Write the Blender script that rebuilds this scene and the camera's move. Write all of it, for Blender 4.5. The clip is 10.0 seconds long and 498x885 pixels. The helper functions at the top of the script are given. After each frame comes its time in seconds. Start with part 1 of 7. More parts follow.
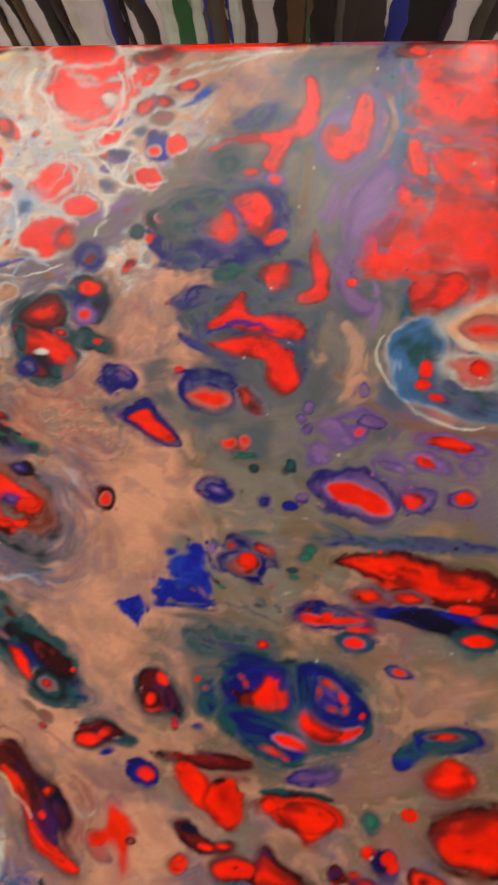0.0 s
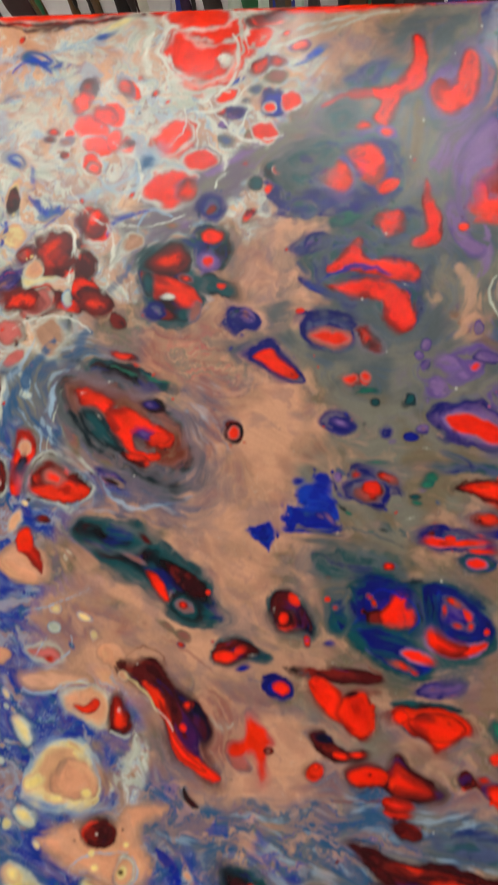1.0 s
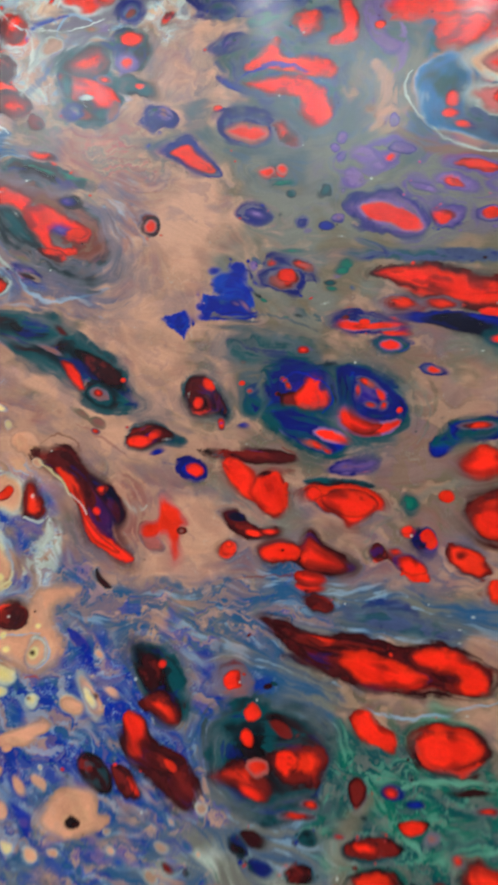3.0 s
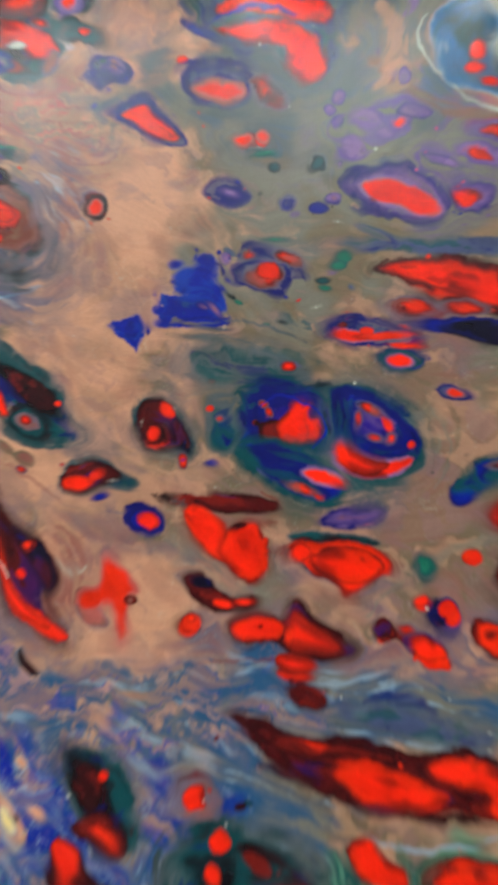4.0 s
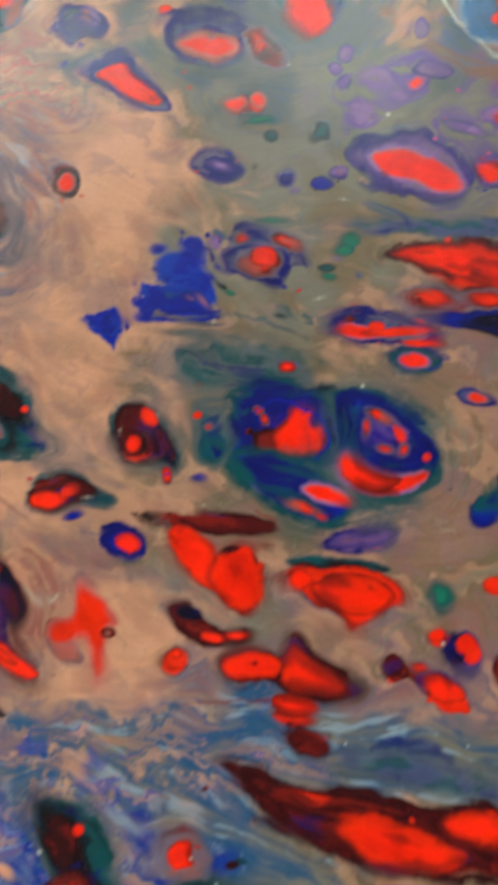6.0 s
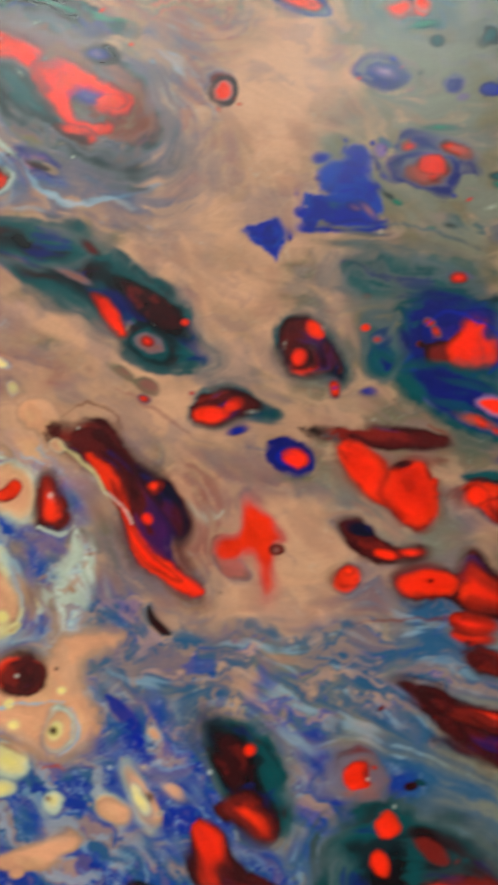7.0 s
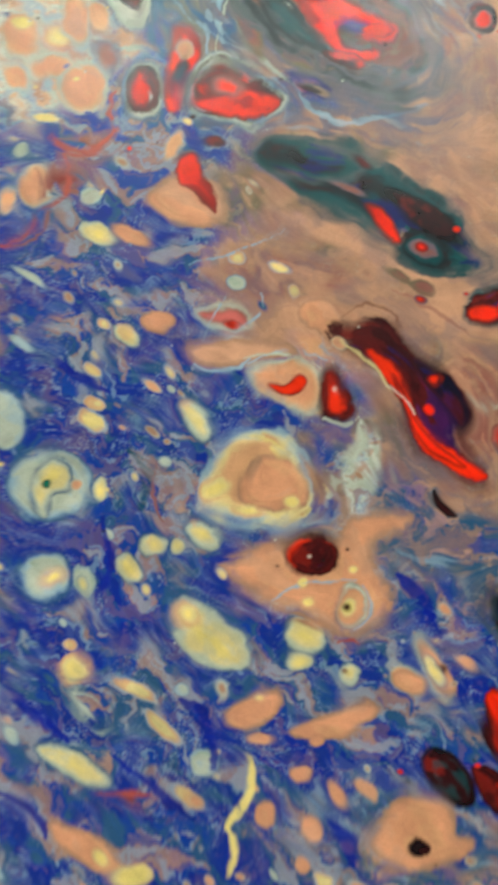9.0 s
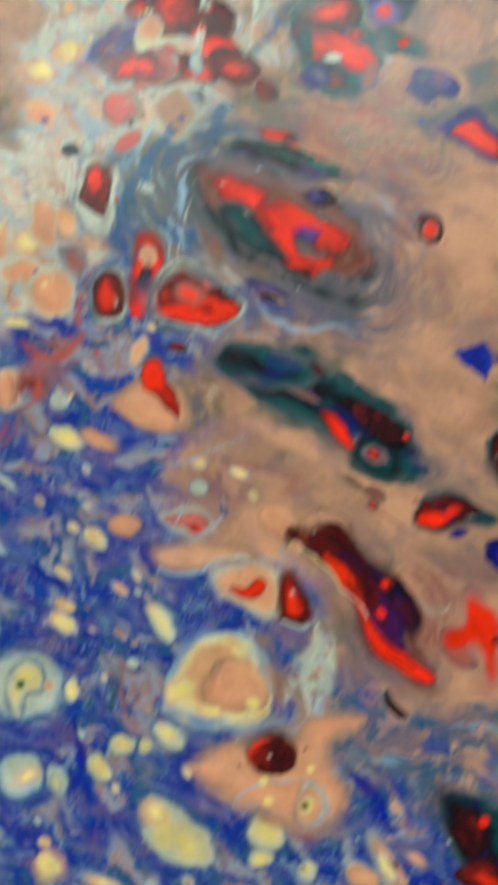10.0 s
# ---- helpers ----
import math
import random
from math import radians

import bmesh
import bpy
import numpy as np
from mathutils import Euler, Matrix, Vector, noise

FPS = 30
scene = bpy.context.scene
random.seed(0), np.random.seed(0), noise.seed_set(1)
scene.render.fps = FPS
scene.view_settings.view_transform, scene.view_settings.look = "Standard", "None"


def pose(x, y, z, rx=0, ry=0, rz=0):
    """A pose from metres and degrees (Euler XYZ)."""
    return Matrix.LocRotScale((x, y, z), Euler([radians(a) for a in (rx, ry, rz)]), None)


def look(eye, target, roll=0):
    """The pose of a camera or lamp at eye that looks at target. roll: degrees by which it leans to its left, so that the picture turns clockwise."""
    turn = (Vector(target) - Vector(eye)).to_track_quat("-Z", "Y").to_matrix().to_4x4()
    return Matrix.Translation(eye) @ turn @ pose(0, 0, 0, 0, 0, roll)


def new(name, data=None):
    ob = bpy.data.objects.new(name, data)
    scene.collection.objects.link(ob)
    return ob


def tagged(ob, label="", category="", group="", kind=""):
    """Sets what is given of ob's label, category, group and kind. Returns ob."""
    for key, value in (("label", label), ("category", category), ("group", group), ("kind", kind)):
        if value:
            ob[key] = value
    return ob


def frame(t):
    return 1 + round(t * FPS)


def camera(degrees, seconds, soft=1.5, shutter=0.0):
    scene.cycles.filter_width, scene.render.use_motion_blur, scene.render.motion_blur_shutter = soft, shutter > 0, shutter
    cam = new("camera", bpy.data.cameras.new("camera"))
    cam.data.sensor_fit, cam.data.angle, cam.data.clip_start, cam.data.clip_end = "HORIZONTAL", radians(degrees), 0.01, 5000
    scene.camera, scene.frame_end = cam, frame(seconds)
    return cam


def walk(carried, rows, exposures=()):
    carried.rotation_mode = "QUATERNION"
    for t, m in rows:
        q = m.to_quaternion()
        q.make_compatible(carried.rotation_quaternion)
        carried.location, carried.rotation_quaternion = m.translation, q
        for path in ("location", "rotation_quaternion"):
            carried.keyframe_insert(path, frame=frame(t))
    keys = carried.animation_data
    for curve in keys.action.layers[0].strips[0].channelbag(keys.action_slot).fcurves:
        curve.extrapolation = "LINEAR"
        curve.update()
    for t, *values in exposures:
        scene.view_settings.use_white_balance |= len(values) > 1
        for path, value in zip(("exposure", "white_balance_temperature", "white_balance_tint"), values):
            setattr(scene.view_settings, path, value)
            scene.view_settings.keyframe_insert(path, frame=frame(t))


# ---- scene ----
cam = camera(43.0, 10.0, soft=1.4, shutter=0.8)
PATH = [
    (0, (0.1053, 0.0782, 1.1879), (0.0783, 0.1281, 0.7919), -26.47),
    (0.5, (0.076, 0.0587, 1.2008), (0.0439, 0.1081, 0.8052), -31.39),
    (1, (0.0336, 0.0297, 1.2093), (0.0021, 0.0812, 0.8139), -29.97),
    (1.5, (0.0372, -0.019, 1.2045), (0.0123, 0.0328, 0.8086), -24.44),
    (2, (0.0813, -0.0815, 1.1995), (0.0549, -0.0283, 0.8039), -25.45),
    (2.5, (0.0846, -0.1048, 1.1999), (0.0589, -0.0514, 0.8044), -24.64),
    (2.7, (0.0838, -0.1074, 1.1967), (0.057, -0.0539, 0.8012), -25.52),
    (4, (0.0882, -0.0724, 1.1029), (0.0684, -0.0192, 0.707), -19.18),
    (4.5, (0.093, -0.0523, 1.0509), (0.0653, 0.0011, 0.6554), -25.7),
    (5, (0.0995, -0.0434, 1.0494), (0.0735, 0.0066, 0.6534), -25.61),
    (5.2, (0.1, -0.0418, 1.0492), (0.0754, 0.0077, 0.653), -24.71),
    (6.3, (0.0706, -0.0646, 1.0729), (0.0556, -0.0286, 0.6748), -21.38),
    (6.5, (0.0519, -0.0749, 1.0732), (0.0392, -0.0387, 0.675), -17.9),
    (7, (0.0214, -0.0872, 1.0596), (-0.0016, -0.0522, 0.6618), -31.8),
    (7.5, (-0.0132, -0.0955, 1.0653), (-0.0342, -0.0585, 0.6675), -27.99),
    (8, (-0.0302, -0.1057, 1.0706), (-0.0525, -0.0669, 0.6731), -28.6),
    (8.5, (-0.0684, -0.1251, 1.0774), (-0.0936, -0.0843, 0.6803), -30.14),
    (9, (-0.0955, -0.1455, 1.0777), (-0.1208, -0.0995, 0.6811), -27.26),
    (9.5, (-0.0963, -0.1166, 1.0829), (-0.1226, -0.0708, 0.6864), -28.83),
    (10, (-0.0809, -0.0516, 1.1035), (-0.1025, -0.0074, 0.7065), -25.24),
]
WHITE_BALANCE = [(0, -0.18, 7800, 32), (0.5, -0.16, 7400, 24), (1.5, -0.08, 6500, 13), (2.5, 0, 5850, 10), (2.7, 0, 5850, 10), (4, 0, 6450, 11), (5, -0.06, 6750, 11),
                 (6.5, 0.04, 6750, 6), (7.5, 0.04, 6350, -1), (8.5, -0.02, 6400, -1), (9.5, -0.03, 7050, 3), (10, -0.06, 6500, 0)]
walk(cam, [(t, look(eye, target, roll)) for t, eye, target, roll in PATH], WHITE_BALANCE)
FILL_LAMP_STRENGTH, FILL_UPLIGHT_STRENGTH, WALL_LAMP_STRENGTH = 107.0, 680.0, 12.0

# ---- light: wall lamps, plus added pendant fill lamps and uplighters, in a grey studio ----
world = bpy.data.worlds.new("room_air")
world.use_nodes = True
world.node_tree.nodes["Background"].inputs["Color"].default_value = (0.9, 0.95, 1.0, 1)
world.node_tree.nodes["Background"].inputs["Strength"].default_value = 0.05
scene.world = world
scene.view_settings.exposure = 0.0


# ---- materials ----
def srgb(r, g, b, k=0.78):
    """A paint's base colour from its 0-255 colour, in linear light."""
    lin = [(v / 255 / 12.92) if v <= 10 else ((v / 255 + 0.055) / 1.055) ** 2.4 for v in (r, g, b)]
    return tuple(k * v for v in lin)


def material(name, colour, rough=0.5, grain=60.0, spread=0.15, bump=0.1, metal=0.0, coat=0.0):
    """A plain painted or raw surface with two scales of variation and a fine relief."""
    m = bpy.data.materials.new(name)
    m.use_nodes = True
    n, l = m.node_tree.nodes, m.node_tree.links
    b = n["Principled BSDF"]
    co = n.new("ShaderNodeTexCoord")
    fine, broad = n.new("ShaderNodeTexNoise"), n.new("ShaderNodeTexNoise")
    fine.inputs["Scale"].default_value, broad.inputs["Scale"].default_value = grain, grain / 9
    fine.inputs["Detail"].default_value, broad.inputs["Detail"].default_value = 6, 3
    add = n.new("ShaderNodeMath")
    ramp = n.new("ShaderNodeValToRGB")
    lo, hi = [max(0, c * (1 - spread)) for c in colour], [min(1, c * (1 + spread)) for c in colour]
    ramp.color_ramp.elements[0].color, ramp.color_ramp.elements[1].color = (*lo, 1), (*hi, 1)
    ramp.color_ramp.elements[0].position, ramp.color_ramp.elements[1].position = 0.35, 0.65
    add.operation = "MULTIPLY_ADD"
    add.inputs[1].default_value = 0.5
    half = n.new("ShaderNodeMath")
    half.operation, half.inputs[1].default_value = "MULTIPLY", 0.5
    for tex in (fine, broad):
        l.new(co.outputs["Object"], tex.inputs["Vector"])
    l.new(broad.outputs["Fac"], half.inputs[0])
    l.new(fine.outputs["Fac"], add.inputs[0])
    l.new(half.outputs[0], add.inputs[2])
    l.new(add.outputs[0], ramp.inputs["Fac"])
    l.new(ramp.outputs["Color"], b.inputs["Base Color"])
    bm = n.new("ShaderNodeBump")
    bm.inputs["Strength"].default_value, bm.inputs["Distance"].default_value = bump, 0.002
    l.new(fine.outputs["Fac"], bm.inputs["Height"])
    l.new(bm.outputs["Normal"], b.inputs["Normal"])
    b.inputs["Roughness"].default_value, b.inputs["Metallic"].default_value = rough, metal
    b.inputs["Coat Weight"].default_value = coat
    return m


def wet_paint():
    """Poured acrylic, still wet: the pigment of each spot is in the point colours, with fine speckle and a glossy skin."""
    m = bpy.data.materials.new("poured_paint")
    m.use_nodes = True
    n, l = m.node_tree.nodes, m.node_tree.links
    b = n["Principled BSDF"]
    col = n.new("ShaderNodeAttribute")
    col.attribute_name = "pigment"
    co = n.new("ShaderNodeTexCoord")
    speck, wave, warp = n.new("ShaderNodeTexNoise"), n.new("ShaderNodeTexNoise"), n.new("ShaderNodeTexNoise")
    speck.inputs["Scale"].default_value, speck.inputs["Detail"].default_value = 420, 4
    wave.inputs["Scale"].default_value, wave.inputs["Detail"].default_value = 35, 2
    warp.inputs["Scale"].default_value, warp.inputs["Detail"].default_value = 160, 5
    warp.inputs["Distortion"].default_value = 2.5
    for tex in (speck, wave, warp):
        l.new(co.outputs["Object"], tex.inputs["Vector"])
    hsv = n.new("ShaderNodeHueSaturation")
    val = n.new("ShaderNodeMapRange")
    val.inputs["From Min"].default_value, val.inputs["From Max"].default_value = 0.3, 0.7
    val.inputs["To Min"].default_value, val.inputs["To Max"].default_value = 0.95, 1.05
    both = n.new("ShaderNodeMath")
    both.operation, both.inputs[1].default_value = "MULTIPLY_ADD", 0.45
    part_of = n.new("ShaderNodeMath")
    part_of.operation, part_of.inputs[1].default_value = "MULTIPLY", 0.55
    l.new(warp.outputs["Fac"], part_of.inputs[0])
    l.new(speck.outputs["Fac"], both.inputs[0])
    l.new(part_of.outputs[0], both.inputs[2])
    l.new(both.outputs[0], val.inputs["Value"])
    l.new(val.outputs["Result"], hsv.inputs["Value"])
    l.new(col.outputs["Color"], hsv.inputs["Color"])
    l.new(hsv.outputs["Color"], b.inputs["Base Color"])
    bm = n.new("ShaderNodeBump")
    bm.inputs["Strength"].default_value, bm.inputs["Distance"].default_value = 0.05, 0.001
    l.new(wave.outputs["Fac"], bm.inputs["Height"])
    l.new(bm.outputs["Normal"], b.inputs["Normal"])
    b.inputs["Roughness"].default_value = 0.13
    b.inputs["IOR"].default_value = 1.31
    b.inputs["Coat Weight"].default_value = 0.0
    return m


def glow(name, colour, strength):
    m = bpy.data.materials.new(name)
    m.use_nodes = True
    b = m.node_tree.nodes["Principled BSDF"]
    b.inputs["Base Color"].default_value = (*colour, 1)
    b.inputs["Emission Color"].default_value = (*colour, 1)
    b.inputs["Emission Strength"].default_value = strength
    return m


PAINT = wet_paint()
WALL = material("grey_wall_paint", (0.27, 0.27, 0.265), 0.7, 40, 0.05, 0.15)
DARK_WALL = material("charcoal_wall_paint", (0.05, 0.05, 0.055), 0.7, 40, 0.1, 0.15)
CEILING = material("ceiling_paint", (0.40, 0.42, 0.44), 0.8, 40, 0.04, 0.1)
FLOOR = material("grey_concrete", (0.3, 0.29, 0.28), 0.6, 25, 0.25, 0.3)
CANVAS = material("primed_canvas", (0.7, 0.68, 0.62), 0.8, 500, 0.1, 0.5)
WOOD = material("pine_wood", (0.42, 0.28, 0.16), 0.55, 30, 0.2, 0.2)
PLASTIC = material("cup_plastic", (0.75, 0.75, 0.74), 0.35, 50, 0.05, 0.05)
BOARD = material("splashed_white_board", srgb(244, 246, 250, 0.97), 0.45, 18, 0.1, 0.2)


# ---- mesh helpers ----
def part(name, bm, mat, parent=None, label=""):
    """Links a bmesh as one mesh object, under its thing where there is one."""
    me = bpy.data.meshes.new(name)
    bm.to_mesh(me)
    bm.free()
    me.materials.append(mat)
    ob = new(name, me)
    if parent is not None:
        ob.parent = parent
    if label:
        tagged(ob, label)
    return ob


def box(x0, y0, z0, x1, y1, z1, bevel=0.0):
    bm = bmesh.new()
    bmesh.ops.create_cube(bm, size=1)
    bmesh.ops.scale(bm, verts=bm.verts, vec=(x1 - x0, y1 - y0, z1 - z0))
    bmesh.ops.translate(bm, verts=bm.verts, vec=((x0 + x1) / 2, (y0 + y1) / 2, (z0 + z1) / 2))
    if bevel:
        bmesh.ops.bevel(bm, geom=bm.edges[:], offset=bevel, segments=3, affect="EDGES")
    return bm


def lathe(profile, segments=32):
    """A turned body from (radius, height) pairs."""
    bm = bmesh.new()
    rings = [[bm.verts.new((r * math.cos(2 * math.pi * k / segments), r * math.sin(2 * math.pi * k / segments), z)) for k in range(segments)] for r, z in profile]
    for a, b in zip(rings, rings[1:]):
        for k in range(segments):
            bm.faces.new((a[k], a[(k + 1) % segments], b[(k + 1) % segments], b[k]))
    bm.faces.new(list(reversed(rings[0])))
    bm.faces.new(rings[-1])
    return bm


# ---- the room ----
def room():
    x0, x1, y0, y1, top = -2.2, 2.2, -2.4, 1.74, 2.5
    for name, b in (("wall_north", (x0 - 0.1, y1, 0, x1 + 0.1, y1 + 0.1, top)), ("wall_south", (x0 - 0.1, y0 - 0.1, 0, x1 + 0.1, y0, top)),
                    ("wall_west", (x0 - 0.1, y0, 0, x0, y1, top)), ("wall_east", (x1, y0, 0, x1 + 0.1, y1, top))):
        dark = name == "wall_north"
        tagged(part(name, box(*b), DARK_WALL if dark else WALL), "plain dark grey painted studio wall" if dark else "plain grey painted studio wall", "wall", kind="structure")
    tagged(part("floor", box(x0 - 0.1, y0 - 0.1, -0.1, x1 + 0.1, y1 + 0.1, 0), FLOOR), "bare grey concrete studio floor", "floor", kind="structure")
    tagged(part("ceiling", box(x0 - 0.1, y0 - 0.1, top, x1 + 0.1, y1 + 0.1, top + 0.1), CEILING), "plain pale grey painted ceiling", "ceiling", kind="structure")


def globe_mesh(r, segments=32):
    bm = lathe([(r * math.sin(math.pi * (k + 0.5) / 19), -r * math.cos(math.pi * (k + 0.5) / 19)) for k in range(19)], segments)
    for f in bm.faces:
        f.smooth = True
    return bm


def fill_pendant(x, y, drop, light):
    """Unseen fill lamp, added: opal glass globe on a short cord under the ceiling."""
    rose = part("fill_pendant", lathe([(0.045, -0.018), (0.05, -0.012), (0.05, 0.0)]), PLASTIC)
    tagged(rose, "added unseen fill lamp, opal glass globe on a short cord", "lamp", group="globe lamps")
    part("cord", lathe([(0.003, -drop + 0.09), (0.003, -0.018)], 8), CORD, rose)
    part("cap", lathe([(0.03, -drop + 0.07), (0.03, -drop + 0.085), (0.012, -drop + 0.1)], 24), PLASTIC, rose)
    globe = part("globe", globe_mesh(0.08), light, rose, "glowing opal glass globe")
    globe.location = (0, 0, -drop)
    rose.matrix_world = pose(x, y, 2.5)


def wall_lamp(x, z):
    """A small opal globe on a bracket at the top of the dark wall."""
    plate = part("wall_lamp", box(-0.03, -0.012, -0.05, 0.03, 0, 0.05, 0.003), PLASTIC)
    tagged(plate, "small opal globe lamp on a wall bracket", "lamp", group="wall lamps")
    part("arm", box(-0.006, -0.05, -0.006, 0.006, -0.012, 0.006, 0.002), PLASTIC, plate)
    globe = part("globe", globe_mesh(0.07), SMALL_LAMP, plate, "glowing opal glass globe")
    globe.location = (0, -0.085, 0)
    plate.matrix_world = pose(x, 1.74, z)


FILL_LAMP = glow("fill_lamp_glow", (1.0, 0.93, 0.83), FILL_LAMP_STRENGTH)
FILL_UPLIGHT = glow("fill_uplight_glow", (0.95, 1.0, 0.96), FILL_UPLIGHT_STRENGTH)
SMALL_LAMP = glow("wall_lamp_glow", (1.0, 0.97, 0.95), WALL_LAMP_STRENGTH)
CORD = material("black_cord", (0.03, 0.03, 0.03), 0.5)
room()
wall_lamp(-0.03, 2.34)
wall_lamp(0.70, 2.34)
# added fill lights, hung outside what the wet skin mirrors
for lamp_x, lamp_y in ((1.95, 0.7), (-1.3, 0.8), (1.95, -0.8), (-1.3, -0.7), (-0.4, -2.1)):
    fill_pendant(lamp_x, lamp_y, 0.75, FILL_LAMP)


def fill_uplighter(x, y):
    """An added floor lamp, out of view, that throws all its light at the ceiling: round foot, thin pole, open bowl with
    the bulb's disc inside.
    """
    foot = part("fill_uplighter", lathe([(0.13, 0.0), (0.135, 0.006), (0.13, 0.018), (0.03, 0.028)]), DARK_METAL)
    tagged(foot, "added unseen floor uplighter, dark metal with an open bowl", "floor lamp", group="uplighters")
    part("pole", lathe([(0.011, 0.028), (0.011, 1.95)], 16), DARK_METAL, foot)
    part("bowl", lathe([(0.02, 1.95), (0.08, 1.975), (0.13, 2.015), (0.155, 2.06), (0.15, 2.06), (0.125, 2.018), (0.07, 1.985)]), DARK_METAL, foot)
    part("bulb", lathe([(0.09, 2.01), (0.09, 2.022), (0.06, 2.03)], 24), FILL_UPLIGHT, foot, "glowing frosted bulb of the added uplighter")
    foot.matrix_world = pose(x, y, 0)


DARK_METAL = material("dark_lacquered_metal", (0.05, 0.05, 0.055), 0.4, 60, 0.2, 0.05, 0.6)
# the added pair brightens the stretch of ceiling mirrored as haze in the paint
fill_uplighter(0.3, 1.5)
fill_uplighter(-0.75, 1.48)


# ---- noise on arrays ----
def lattice(ix, iy, seed):
    h = (ix.astype(np.int64) * 374761393 + iy.astype(np.int64) * 668265263 + seed * 1442695041) & 0xFFFFFFFF
    h = ((h ^ (h >> 13)) * 1274126177) & 0xFFFFFFFF
    return ((h ^ (h >> 16)) & 0xFFFF) / 65535.0


def smooth_noise(x, y, seed):
    ix, iy = np.floor(x), np.floor(y)
    fx, fy = x - ix, y - iy
    fx, fy = fx * fx * fx * (fx * (fx * 6 - 15) + 10), fy * fy * fy * (fy * (fy * 6 - 15) + 10)
    a, b = lattice(ix, iy, seed), lattice(ix + 1, iy, seed)
    c, d = lattice(ix, iy + 1, seed), lattice(ix + 1, iy + 1, seed)
    return 2 * ((a + (b - a) * fx) * (1 - fy) + (c + (d - c) * fx) * fy) - 1


def fbm(x, y, seed, octaves=4):
    out, amp = 0.0, 0.5
    for k in range(octaves):
        c, n = math.cos(0.65 + 1.1 * k) * 2 ** k, math.sin(0.65 + 1.1 * k) * 2 ** k
        out = out + amp * smooth_noise(x * c - y * n + 7.3 * k, x * n + y * c - 3.1 * k, seed + 17 * k)
        amp *= 0.55
    return out


def step(lo, hi, v):
    t = np.clip((v - lo) / (hi - lo), 0, 1)
    return t * t * (3 - 2 * t)


# ---- the poured painting ----
# Pigments, as they come from the bottle.
INK = dict(
    red=srgb(255, 46, 10, 0.76), brightred=srgb(255, 36, 8, 0.82), darkred=srgb(120, 24, 18), maroon=srgb(52, 8, 14), navy=srgb(12, 18, 106),
    blue=srgb(0, 56, 164), deepblue=srgb(0, 28, 150), teal=srgb(6, 74, 80), darkteal=srgb(16, 34, 42), green=srgb(20, 112, 90),
    mint=srgb(100, 160, 132), tan=srgb(181, 137, 111), tanlight=srgb(216, 162, 130), salmon=srgb(230, 162, 124), peach=srgb(228, 172, 128),
    olive=srgb(118, 106, 84), grey=srgb(120, 118, 106), slate=srgb(84, 94, 98), bluegrey=srgb(44, 90, 132), violet=srgb(96, 72, 140),
    lilac=srgb(134, 102, 158), pale=srgb(190, 198, 182), cream=srgb(234, 216, 152), yellow=srgb(250, 228, 138), white=srgb(224, 228, 214),
    purplegrey=srgb(112, 102, 118), sky=srgb(44, 108, 160), skypale=srgb(152, 184, 208), brown=srgb(128, 84, 62), black=srgb(12, 10, 18),
    pink=srgb(206, 104, 96), rosegrey=srgb(150, 92, 84), night=srgb(14, 12, 38), brick=srgb(184, 78, 64), indigo=srgb(42, 26, 136), wine=srgb(86, 16, 18), mud=srgb(142, 112, 94), mauve=srgb(146, 112, 112), greyblue=srgb(70, 82, 120),
)
# Washes: two mixed pigments, a third in fine veins, and the size of their swirls in mm.
WASH = dict(
    tan=("tan", "olive", "tanlight", 34), greytan=("tan", "grey", "rosegrey", 22), olive=("olive", "grey", "tan", 26), slate=("slate", "grey", "bluegrey", 26),
    teal_wash=("teal", "slate", "green", 20), violet_wash=("purplegrey", "grey", "violet", 14), tan_light=("tanlight", "tan", "salmon", 30),
    red_wash=("red", "bluegrey", "tan", 22), sky_wash=("bluegrey", "teal", "sky", 16), lilac_wash=("purplegrey", "lilac", "slate", 18),
    pale_wash=("pale", "white", "tanlight", 12), peach_wash=("salmon", "peach", "tanlight", 24), cream_wash=("peach", "pale", "cream", 22),
    lilac_grey=("purplegrey", "grey", "lilac", 16), bluegrey_wash=("bluegrey", "grey", "skypale", 12), greyviolet=("purplegrey", "tan", "skypale", 14),
    greypink=("tan", "purplegrey", "rosegrey", 16), bluemix=("bluegrey", "rosegrey", "blue", 8), bluepeach=("bluegrey", "tan", "blue", 9),
    green_wash=("green", "teal", "mint", 9), pale_olive=("grey", "pale", "green", 16), blue_net=("bluegrey", "blue", "skypale", 8),
    blue_deep=("blue", "deepblue", "bluegrey", 9), rose_wash=("tan", "rosegrey", "salmon", 14),
    mud=("mud", "olive", "rosegrey", 26), blue_fine=("bluegrey", "blue", "skypale", 6),
)
# Washes torn into islands: the ground, the islands, a seed and the size in mm.
PATCHWORK = dict(
    patch_blue=("bluegrey_wash", ("tan", "bluegrey", "mauve", "blue", "tanlight"), 801, 12), patch_tan=("bluegrey_wash", ("tanlight", "blue", "bluegrey", "deepblue"), 811, 12),
    patch_green=("green_wash", ("mint", "slate", "teal", "grey"), 821, 8), patch_pink=("greytan", ("rosegrey", "grey", "pink", "tanlight"), 831, 8),
    patch_red=("red_wash", ("red", "red", "darkred", "bluegrey"), 851, 16),
)
